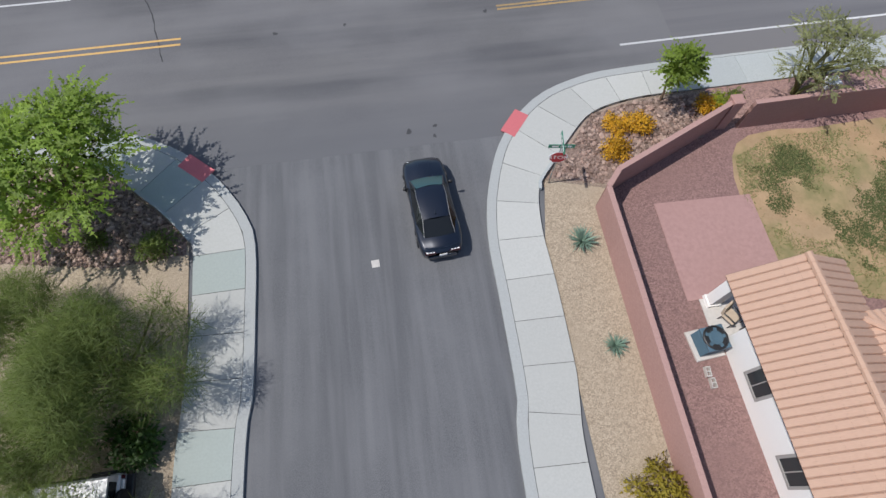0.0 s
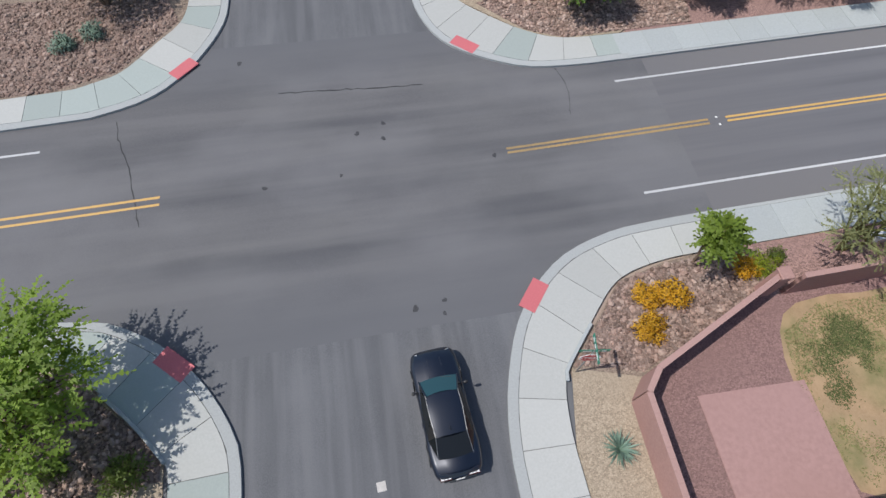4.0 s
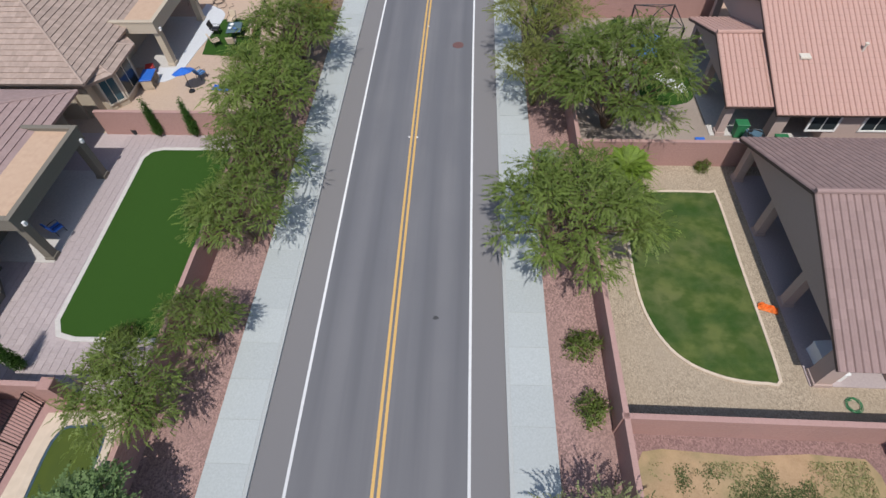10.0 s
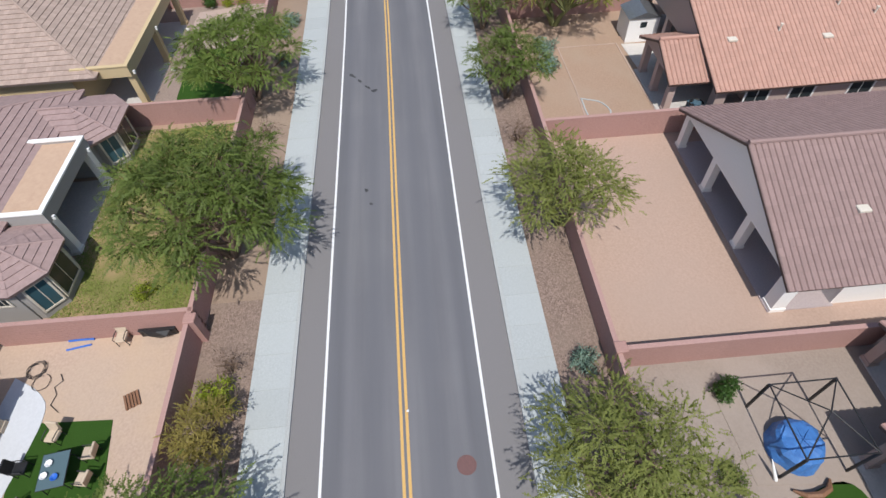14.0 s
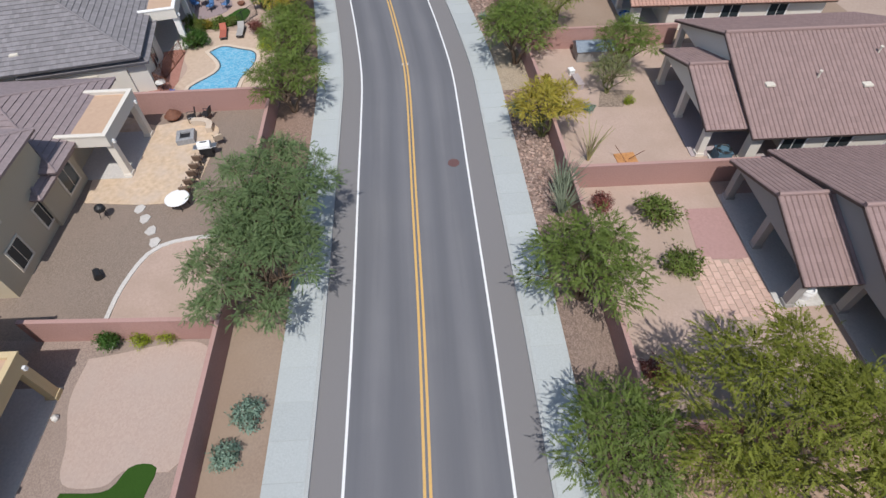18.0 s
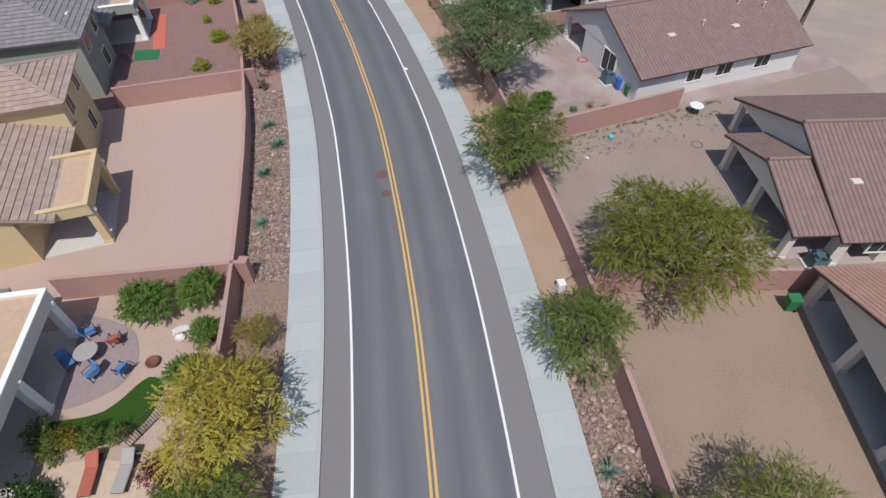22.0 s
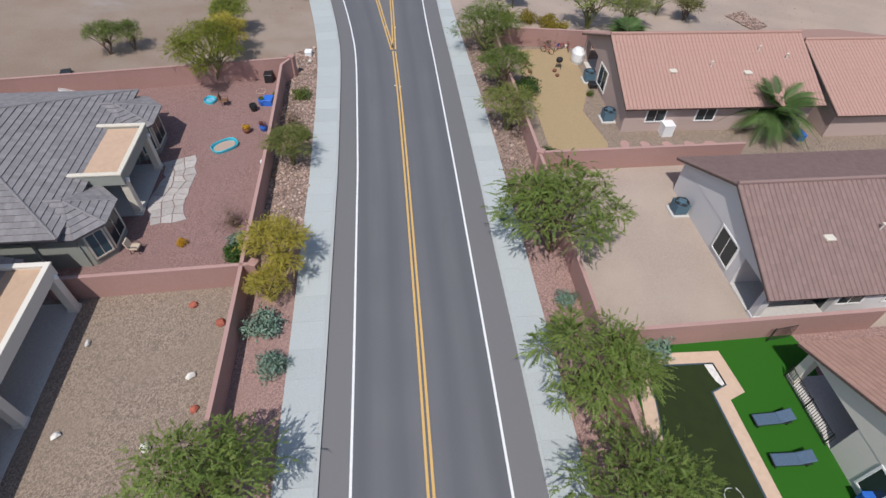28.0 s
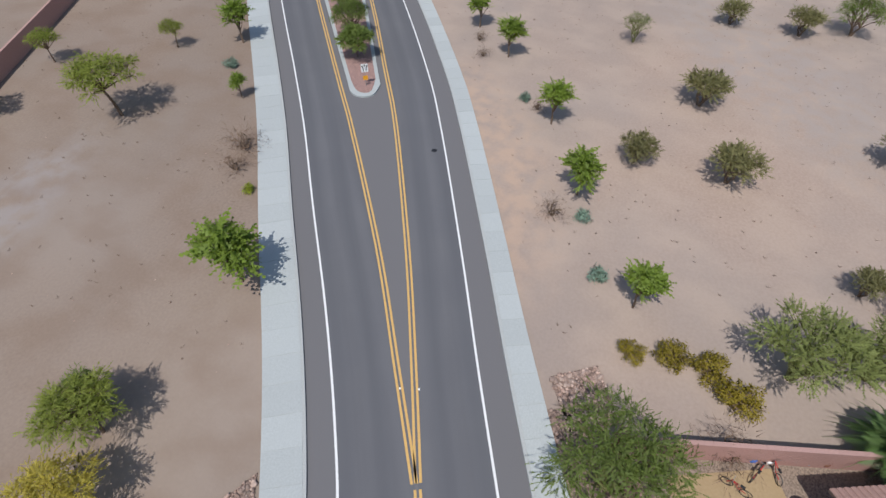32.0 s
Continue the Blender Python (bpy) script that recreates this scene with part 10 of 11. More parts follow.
MANHOLE = mat("manhole_iron", (0.17, 0.085, 0.08), (0.12, 0.065, 0.062), 0.7, 20.0, 2.0, 0.4, 0.006)
DARK_STAIN = mat("oil_stain", (0.055, 0.055, 0.06), None, 0.8, 9.0, 2.0, 0.1)
for x, y, r in ((53.5, 21.0, 0.42), (109.0, 21.4, 0.4), (148.9, 30.2, 0.42), (146.9, 29.7, 0.36)):
    disc("manhole_cover", x, y, r, MANHOLE, "rusty red manhole cover in the asphalt", "manhole cover")
for x, y in ((173.0, 37.0), (251.2, 69.1)):
    disc("valve_cover", x, y, 0.22, DARK_METAL, "small dark valve cover in the asphalt", "valve cover")
for i, (x, y) in enumerate(((17.5, 23.2), (17.5, 22.7), (43.2, 23.7), (43.2, 23.2), (56.1, 23.4), (121.5, 24.9), (121.5, 24.5), (185.6, 42.4), (185.6, 42.0), (230.9, 63.6), (231.2, 62.6), (220.3, 58.2), (220.3, 57.7))):
    tagged(part("road_stud", Shape().box(-0.055, -0.055, 0.0, 0.055, 0.055, 0.035, bevel=0.02), WHITE, m=pose(x, y, 0.005, 0, 0, 20)), "small raised reflective road stud", "road stud", "road studs")
tagged(part("survey_mark", Shape().box(-0.17, -0.17, 0, 0.17, 0.17, 0.016, bevel=0.003), SLAB, m=pose(-2.03, 8.3, 0, 0, 0, 4)), "white square survey mark on the asphalt", "road marking")
rng = random.Random(41)


def blot(x, y, r, material, label, sx=1.0, z=0.0145, ang=0.0):
    n = 22
    s = Shape()
    ph = [rng.uniform(0, 6.3) for _ in range(3)]
    pts = []
    for k in range(n):
        a = 2 * math.pi * k / n
        q = r * (1 + 0.18 * math.sin(2 * a + ph[0]) + 0.13 * math.sin(3 * a + ph[1]) + 0.1 * math.sin(5 * a + ph[2]))
        pts.append((q * sx * math.cos(a), q * math.sin(a)))
    return tagged(part("road_stain", s.prism(pts, 0.0, z), material, m=pose(x, y, 0, 0, 0, ang)), label, "stain", kind="structure")


for x, y, r in ((-6.1, 22.3, 0.12), (-1.4, 25.0, 0.13), (0.0, 25.5, 0.12), (-0.1, 24.5, 0.12), (0.2, 15.0, 0.14), (1.5, 15.2, 0.1), (1.4, 14.6, 0.09), (-7.4, 31.0, 0.14), (-2.4, 22.5, 0.09), (30.2, 21.2, 0.12), (70.5, 25.4, 0.13), (69.3, 25.1, 0.1), (81.0, 24.9, 0.2), (5.3, 22.55, 0.12)):
    blot(x, y, r, DARK_STAIN, "dark oil spot on the asphalt")
for k, (x, y, r, sx) in enumerate(((83.2, 26.6, 0.14, 2.2), (82.4, 26.0, 0.09, 3.0), (81.5, 25.4, 0.1, 2.6))):
    blot(x, y, r, DARK_STAIN, "dark skid mark on the asphalt", sx, ang=35)


def crack(pts, w=0.05):
    fine = curve(pts, 0.3)
    fine = [p + Vector((rng.uniform(-0.05, 0.05), rng.uniform(-0.05, 0.05))) for p in fine]
    half = [w * rng.uniform(0.35, 0.8) for _ in fine]
    a = [p + Vector((h, h)) * 0.7 for p, h in zip(fine, half)]
    b = [p - Vector((h, h)) * 0.7 for p, h in zip(fine, half)]
    return tagged(part("road_crack", strip(a, b, 0.015), TAR), "tar-filled crack across the asphalt", "crack", kind="structure")


crack([(-13.6, 27.7), (-13.2, 26.0), (-12.6, 24.4), (-12.2, 22.5), (-11.7, 20.8)])
crack([(-5.3, 28.4), (-2.0, 28.2), (0.5, 28.0), (2.7, 27.9)], 0.07)
crack([(9.6, 29.0), (10.2, 26.5), (9.8, 24.4)], 0.035)

# ---- traffic island ----
left = [p for p in offset(YELLOW_L, -0.75) if 257.4 < p.x < 330]
right = [p for p in offset(YELLOW_R, 0.75) if 258.2 < p.x < 331]
nose = curve([left[0], (256.5, 79.2), (256.1, 78.1), (256.8, 77.1), right[0]], 0.3)
outline = [(p.x, p.y) for p in left[::-1] + nose[1:-1] + right]
island = thing("island", "kerbed traffic island with pinkish gravel", "traffic island", kind="structure")
part("kerb", Shape().prism(outline, -0.02, 0.15), CONCRETE, island)
cx = [(p[0], p[1]) for p in outline]
inner_l = [p for p in offset(YELLOW_L, -1.1) if 258.0 < p.x < 330]
inner_r = [p for p in offset(YELLOW_R, 1.1) if 258.8 < p.x < 331]
nose = curve([inner_l[0], (257.0, 78.95), (256.7, 78.15), (257.2, 77.5), inner_r[0]], 0.3)
part("gravel", Shape().prism([(p.x, p.y) for p in inner_l[::-1] + nose[1:-1] + inner_r], 0.0, 0.165), GRAVEL_PINK, island)


# ---- signs ----
SIGN_RED = mat("sign_red", (0.5, 0.012, 0.03), None, 0.45, 8.0, 2.0, 0.0)
SIGN_GREEN = mat("sign_green", (0.01, 0.22, 0.14), None, 0.45, 8.0, 2.0, 0.0)


def lettering(name, words, size, m, material, parent, label=""):
    c = bpy.data.curves.new(name, "FONT")
    c.body, c.size, c.align_x, c.align_y, c.extrude = words, size, "CENTER", "CENTER", 0.002
    c.materials.append(material)
    ob = new(name, c)
    ob.parent = parent
    ob.matrix_basis = m
    return tagged(ob, label)


def post(parent, h, r=0.03):
    return part("post", Shape().tube([(0, 0, -0.1), (0, 0, h)], r, 8), METAL, parent)


def octagon(r, y0, y1, z):
    s = Shape()
    pts = [(r * math.cos(math.pi / 8 + k * math.pi / 4), r * math.sin(math.pi / 8 + k * math.pi / 4)) for k in range(8)]
    s.add([(x, y, z + q) for y in (y0, y1) for x, q in pts], [tuple(range(8)), tuple(range(15, 7, -1))] + [(k, k + 8, (k + 1) % 8 + 8, (k + 1) % 8) for k in range(8)])
    return s


def stop_sign(x, y, ang):
    t = thing("stop_sign", "red stop sign with green street-name blades on a post", "street sign", pose(x, y, 0.1, 0, 0, ang), "stop signs")
    post(t, 3.05)
    plate = part("plate", octagon(0.4, -0.05, -0.038, 2.05), WHITE, t, "octagonal sign plate with a white rim")
    part("face", octagon(0.37, -0.056, -0.051, 2.05), SIGN_RED, plate, "red sign face")
    lettering("lettering", "STOP", 0.34, pose(0, -0.06, 2.05, 90, 0, 0), WHITE, plate, "white capital lettering")
    for k, (z, a) in enumerate(((2.78, 0), (3.0, 90))):
        blade = part("name_blade", Shape().box(-0.55, -0.012, -0.11, 0.55, 0.012, 0.11, bevel=0.004), SIGN_GREEN, t, "green street-name blade", pose(0, 0, z, 0, 0, a))
        bars = Shape()
        u = -0.42
        for w in (0.3, 0.22, 0.16):
            for sgn in (-1, 1):
                bars.box(u, sgn * 0.0135 - 0.001, -0.05, u + w, sgn * 0.0135 + 0.001, 0.05)
            u += w + 0.08
        part("lettering", bars, WHITE, blade, "plain white bars of lettering")
    return t


stop_sign(6.23, 11.24, -8)
stop_sign(-11.1, 38.0, 172)

keep = thing("divided_road_sign", "white divided-road sign on a post with an amber marker", "street sign", pose(257.9, 78.3, 0.15, 0, 0, -57))
post(keep, 2.2)
plate = part("plate", Shape().box(-0.32, -0.05, 1.4, 0.32, -0.035, 2.2, bevel=0.004), WHITE, keep, "white square sign plate")
arrows = Shape()
for sgn in (-1, 1):
    arrows.box(-0.04, -0.056, 1.5, 0.04, -0.052, 1.75, m=pose(sgn * 0.13, 0, 0))
    arrows.box(-0.04, -0.056, 0, 0.04, -0.052, 0.28, m=pose(sgn * 0.13, 0, 1.75, 0, sgn * 20, 0))
    arrows.box(-0.09, -0.056, 0.22, 0.09, -0.052, 0.28, m=pose(sgn * 0.13, 0, 1.76, 0, sgn * 20, 0))
arrows.box(-0.05, -0.056, 1.95, 0.05, -0.052, 2.14)
part("arrow", arrows, BLACK, plate, "black divided-road arrows")
part("marker", Shape().box(-0.22, -0.05, 0.62, 0.22, -0.035, 1.05, bevel=0.004, m=pose(0, 0, 0)), mat("sign_amber", (0.8, 0.36, 0.02), None, 0.5, 8, 2, 0.0), keep, "amber object marker plate")

box_sign = thing("utility_marker", "brown utility marker on a thin post", "utility marker", pose(56.4, 31.3, 0.03))
part("post", Shape().tube([(0, 0, -0.1), (0, 0, 1.25)], 0.03, 6), WOOD, box_sign)
part("plate", Shape().box(-0.16, -0.04, 1.05, 0.16, 0.04, 1.3, bevel=0.01), RUST, box_sign)

hyd = thing("hydrant", "white and silver fire hydrant on the gravel verge", "fire hydrant", pose(5.62, 36.6, 0.05))
part("barrel", Shape().lathe([(0.17, 0), (0.17, 0.05), (0.11, 0.07), (0.11, 0.5), (0.15, 0.52), (0.15, 0.56), (0.12, 0.6), (0.08, 0.7), (0.03, 0.74), (0.03, 0.78)], 14), WHITE, hyd)
for a, r in ((0, 0.075), (90, 0.05), (-90, 0.05)):
    part("outlet", Shape().lathe([(r, 0), (r, 0.1), (r * 1.25, 0.1), (r * 1.25, 0.16), (r * 0.4, 0.18)], 10), METAL, hyd, "", pose(0, 0, 0.38, 90, 0, a) @ pose(0, 0, 0.06))

# ---- vehicles ----
def car_paint(name, colour):
    m = bpy.data.materials.new(name)
    m.use_nodes = True
    b = m.node_tree.nodes["Principled BSDF"]
    pos = m.node_tree.nodes.new("ShaderNodeNewGeometry").outputs["Position"]
    n = noise_of(m.node_tree, pos, 40.0)
    m.node_tree.links.new(ramp_mix(m.node_tree, n, colour, tuple(v * 0.8 for v in colour)), b.inputs["Base Color"])
    b.inputs["Roughness"].default_value, b.inputs["Metallic"].default_value = 0.35, 0.3
    b.inputs["Coat Weight"].default_value, b.inputs["Coat Roughness"].default_value = 1.0, 0.04
    return m


NAVY = car_paint("navy_paint", (0.006, 0.0105, 0.024))
SILVER = car_paint("silver_paint", (0.45, 0.46, 0.47))
RUBBER = mat("rubber", (0.018, 0.018, 0.018), None, 0.85, 12, 2, 0.2)
LAMP_RED = glass_mat("tail_lens", (0.05, 0.006, 0.008), 0.1)
LAMP_CLEAR = glass_mat("head_lens", (0.6, 0.62, 0.65), 0.08)
CAR_GLASS = glass_mat("car_glass", (0.012, 0.014, 0.016), 0.04)
SCREEN_GLASS = glass_mat("windscreen_glass", (0.025, 0.07, 0.085), 0.04)
CHROME = mat("chrome", (0.75, 0.75, 0.76), None, 0.15, 10, 1, 0.0, metal=1.0)


def loft(s, rows):
    """Rows of points of equal count joined side by side."""
    n = len(rows[0])
    s.add([p for r in rows for p in r], [(j * n + i, (j + 1) * n + i, (j + 1) * n + i + 1, j * n + i + 1) for j in range(len(rows) - 1) for i in range(n - 1)])
    return s


def wheel(parent, x, y, r=0.35, w=0.24):
    m = pose(x, y, r, 90, 0, 0)
    wh = part("wheel", Shape().lathe([(r * 0.3, -w * 0.3), (r * 0.3, w * 0.3)], 12), DARK_METAL, parent, "", m)
    part("tyre", Shape().lathe([(r * 0.68, -w / 2), (r * 0.93, -w / 2), (r, -w * 0.36), (r, w * 0.36), (r * 0.93, w / 2), (r * 0.68, w / 2)], 24), RUBBER, wh)
    rim = Shape()
    for k in range(5):
        for sgn in (-1, 1):
            rim.box(0.03, -0.035, sgn * w * 0.46 - 0.015, r * 0.68, 0.035, sgn * w * 0.46 + 0.015, m=pose(0, 0, 0, 0, 0, 72 * k))
    rim.lathe([(r * 0.7, -w * 0.47), (r * 0.62, -w * 0.47), (r * 0.62, w * 0.47), (r * 0.7, w * 0.47)], 20)
    part("rim", rim, METAL, wh, "five-spoke metal rim")
    return wh


def coupe(x, y, ang, label="dark navy two-door coupe on the asphalt side street"):
    t = thing("car", label, "car", pose(x, y, 0.012, 0, 0, ang))
    st = ((-2.42, 0.66, 0.38, 0.74, 0.78), (-2.36, 0.78, 0.3, 0.86, 0.92), (-2.2, 0.87, 0.24, 0.95, 1.0), (-1.8, 0.94, 0.2, 0.97, 1.01), (-1.35, 0.965, 0.2, 0.96, 0.99), (-0.7, 0.93, 0.2, 0.93, 0.95), (0.2, 0.92, 0.2, 0.91, 0.93), (0.9, 0.925, 0.2, 0.91, 0.955), (1.4, 0.95, 0.2, 0.885, 0.95), (1.9, 0.935, 0.22, 0.83, 0.9), (2.25, 0.86, 0.25, 0.74, 0.81), (2.38, 0.76, 0.3, 0.66, 0.72), (2.43, 0.62, 0.36, 0.58, 0.62))
    rows = []
    for u, w, lo, sh, top in st:
        half = [(w * 0.9, lo), (w * 0.985, lo + 0.1), (w, 0.5 * (lo + sh)), (w * 0.985, sh - 0.1), (w * 0.93, sh - 0.02), (w * 0.8, sh + 0.5 * (top - sh)), (w * 0.45, top), (w * 0.42, top + 0.012)]
        rows.append([(u, v, z) for v, z in half] + [(u, -v, z) for v, z in half[::-1]])
    body = loft(Shape(), rows)
    n = len(rows[0])
    body.f += [tuple(range(n))[::-1], tuple(range((len(rows) - 1) * n, len(rows) * n))]
    body.f += [(j * n, j * n + n - 1, (j + 1) * n + n - 1, (j + 1) * n) for j in range(len(rows) - 1)]
    part("body", body, NAVY, t, smooth=True)
    roof = loft(Shape(), [[(u, v * w, z - 0.05 * abs(v) ** 3) for v in (-1, -0.8, -0.4, 0, 0.4, 0.8, 1)] for u, w, z in ((-1.0, 0.56, 1.27), (-0.6, 0.6, 1.34), (-0.1, 0.615, 1.37), (0.3, 0.615, 1.355), (0.55, 0.6, 1.31))])
    part("roof", roof, NAVY, t, smooth=True)
    part("windscreen", loft(Shape(), [[(u + 0.08 * (1 - v * v), v * w, z) for v in (-1, -0.5, 0, 0.5, 1)] for u, w, z in ((0.5, 0.6, 1.305), (0.85, 0.67, 1.13), (1.15, 0.74, 0.96))]), SCREEN_GLASS, t, "teal-tinted windscreen", smooth=True)
    part("rear_window", loft(Shape(), [[(u - 0.06 * (1 - v * v), v * w, z) for v in (-1, -0.5, 0, 0.5, 1)] for u, w, z in ((-1.0, 0.565, 1.275), (-1.4, 0.6, 1.13), (-1.72, 0.62, 1.02))]), CAR_GLASS, t, smooth=True)
    for sgn in (-1, 1):
        q = [(-1.72, 0.64, 1.0), (-0.98, 0.57, 1.27), (-0.1, 0.625, 1.33), (0.52, 0.61, 1.3), (1.17, 0.75, 0.95), (0.0, 0.86, 0.93), (-1.0, 0.86, 0.96)]
        s = Shape().add([(u, sgn * v, z) for u, v, z in q], [(0, 6, 1), (6, 5, 2, 1), (5, 4, 3, 2)])
        part("side_window", s, CAR_GLASS, t)
        part("window_trim", Shape().tube([(u, sgn * (v + 0.012), z + 0.01) for u, v, z in q[:4]], 0.01, 5), METAL, t, "bright trim over the side window")
        part("pillar", Shape().tube([(0.52, sgn * 0.61, 1.31), (1.17, sgn * 0.75, 0.96)], 0.03, 6), NAVY, t)
        m_ = part("mirror", Shape().lathe([(0.02, -0.09), (0.075, -0.07), (0.08, 0.0), (0.075, 0.06), (0.02, 0.08)], 10, (0, 0, 0), 0.8, 1.2), BLACK, t, "", pose(0.78, sgn * 1.02, 1.0))
        part("mirror_arm", Shape().tube([(0, 0, -0.02), (0.02, -sgn * 0.17, -0.06)], 0.025, 6), BLACK, m_)
        part("headlight", Shape().lathe([(0.02, -0.02), (0.13, 0.0), (0.12, 0.03), (0.02, 0.05)], 12), LAMP_CLEAR, t, "", pose(2.3, sgn * 0.6, 0.66, 0, 62, 0))
        tail = part("tail_light", Shape().box(-2.44, 0.3, 0.72, -2.3, 0.74, 0.86, bevel=0.02, m=Matrix.Scale(sgn, 4, (0, 1, 0))), LAMP_RED, t)
        for k in range(3):
            # white colour stands in for sunlight reflected by the tail lens
            part("lens_bar", Shape().box(-2.41, 0.34 + 0.13 * k, 0.862, -2.33, 0.44 + 0.13 * k, 0.876, m=Matrix.Scale(sgn, 4, (0, 1, 0))), WHITE, tail, "lens bar painted white for its reflection")
        for u in (-1.42, 1.42):
            wheel(t, u, sgn * 0.84)
            arch = [(u + 0.4 * math.cos(a), sgn * 0.955, 0.35 + 0.4 * math.sin(a)) for a in [math.pi * k / 10 for k in range(11)]]
            part("wheel_arch", Shape().tube(arch, 0.025, 5), BLACK, t)
        part("door_line", Shape().tube([(0.75, sgn * 0.932, 0.32), (0.8, sgn * 0.93, 0.9)], 0.006, 4), BLACK, t)
        part("door_handle", Shape().box(-0.5, -0.015, 0.8, -0.3, 0.015, 0.83, m=pose(0, sgn * 0.94, 0)), NAVY, t)
    part("spoiler", Shape().tube([(-2.2, -0.72, 1.0), (-2.28, -0.4, 1.03), (-2.3, 0, 1.04), (-2.28, 0.4, 1.03), (-2.2, 0.72, 1.0)], 0.028, 6), NAVY, t)
    part("grille", Shape().box(2.36, -0.45, 0.42, 2.45, 0.45, 0.58, bevel=0.02), BLACK, t)
    part("bumper", Shape().box(-2.47, -0.6, 0.36, -2.3, 0.6, 0.55, bevel=0.03), NAVY, t)
    part("number_plate", Shape().box(-2.48, -0.16, 0.56, -2.45, 0.16, 0.7), WHITE, t, "plain white number plate")
    part("bonnet_rib", Shape().tube([(1.2, 0.3, 0.965), (2.0, 0.24, 0.9)], 0.012, 5), NAVY, t)
    part("bonnet_rib", Shape().tube([(1.2, -0.3, 0.965), (2.0, -0.24, 0.9)], 0.012, 5), NAVY, t)
    part("wiper", Shape().tube([(1.2, -0.1, 0.97), (1.1, -0.55, 1.02)], 0.01, 4), BLACK, t)
    part("aerial", Shape().box(-0.86, -0.02, 1.31, -0.72, 0.02, 1.37, bevel=0.015), NAVY, t)
    return t


coupe(0.68, 10.5, 94)
coupe(203.6, -2.6, 112, "dark coupe parked on a pale back driveway")


def offroader(x, y, ang):
    t = thing("offroad_car", "silver off-road car with a spare wheel parked off the street", "car", pose(x, y, 0.05, 0, 0, ang))
    rows = []
    for u, w, lo, hi in ((-1.95, 0.8, 0.5, 1.02), (-1.9, 0.84, 0.45, 1.08), (0.6, 0.84, 0.45, 1.1), (0.9, 0.72, 0.45, 1.1), (1.9, 0.66, 0.5, 1.04), (1.96, 0.6, 0.55, 0.98)):
        half = [(w * 0.95, lo), (w, lo + 0.12), (w, hi - 0.08), (w * 0.94, hi), (0.01, hi + 0.02)]
        rows.append([(u, v, z) for v, z in half] + [(u, -v, z) for v, z in half[::-1]])
    body = loft(Shape(), rows)
    n = len(rows[0])
    body.f += [tuple(range(n))[::-1], tuple(range((len(rows) - 1) * n, len(rows) * n))]
    part("body", body, SILVER, t)
    cab = loft(Shape(), [[(u, v * w, z) for v, z in ((-1, 1.08), (-0.9, hi - 0.06), (-0.8, hi), (0.8, hi), (0.9, hi - 0.06), (1, 1.08))] for u, w, hi in ((-1.9, 0.8, 1.72), (-1.0, 0.8, 1.78), (0.2, 0.8, 1.78), (0.4, 0.8, 1.74))])
    cab.f += [(0, 1, 2, 3, 4, 5)[::-1], (18, 19, 20, 21, 22, 23)]
    part("hard_top", cab, SILVER, t)
    part("rear_window", Shape().box(-1.93, -0.55, 1.2, -1.9, 0.55, 1.62, bevel=0.0), CAR_GLASS, t)
    part("windscreen", Shape().box(-0.02, -0.7, 0, 0.02, 0.7, 0.62, m=pose(0.62, 0, 1.1, 0, -22, 0)), CAR_GLASS, t)
    for sgn in (-1, 1):
        part("side_window", Shape().box(-1.7, -0.01, 1.2, 0.2, 0.01, 1.6, m=pose(0, sgn * 0.795, 0)), CAR_GLASS, t)
        for u in (-1.3, 1.3):
            wheel(t, u, sgn * 0.78, 0.39, 0.26)
            part("fender", Shape().tube([(u - 0.5, sgn * 0.9, 0.55), (u - 0.35, sgn * 0.9, 0.88), (u + 0.35, sgn * 0.9, 0.88), (u + 0.5, sgn * 0.9, 0.6)], 0.08, 6), BLACK, t)
        part("tail_light", Shape().box(-1.99, -0.06, 0.8, -1.94, 0.06, 1.0, bevel=0.01, m=pose(0, sgn * 0.72, 0)), LAMP_RED, t)
    spare = part("spare_wheel", Shape().lathe([(0.25, -0.12), (0.36, -0.11), (0.39, -0.05), (0.39, 0.05), (0.36, 0.11), (0.25, 0.12)], 22), RUBBER, t, "spare wheel on the tailgate", pose(-2.1, 0.08, 1.05, 0, 90, 0))
    part("rim", Shape().lathe([(0.25, -0.1), (0.22, 0.06), (0.06, 0.09)], 16), METAL, spare)
    part("bumper", Shape().box(-2.2, -0.8, 0.48, -1.95, 0.8, 0.66, bevel=0.03), BLACK, t)
    part("number_plate", Shape().box(-2.0, -0.62, 0.82, -1.96, -0.34, 0.96), WHITE, t, "plain white number plate")
    return t


offroader(-13.2, 0.45, 180)


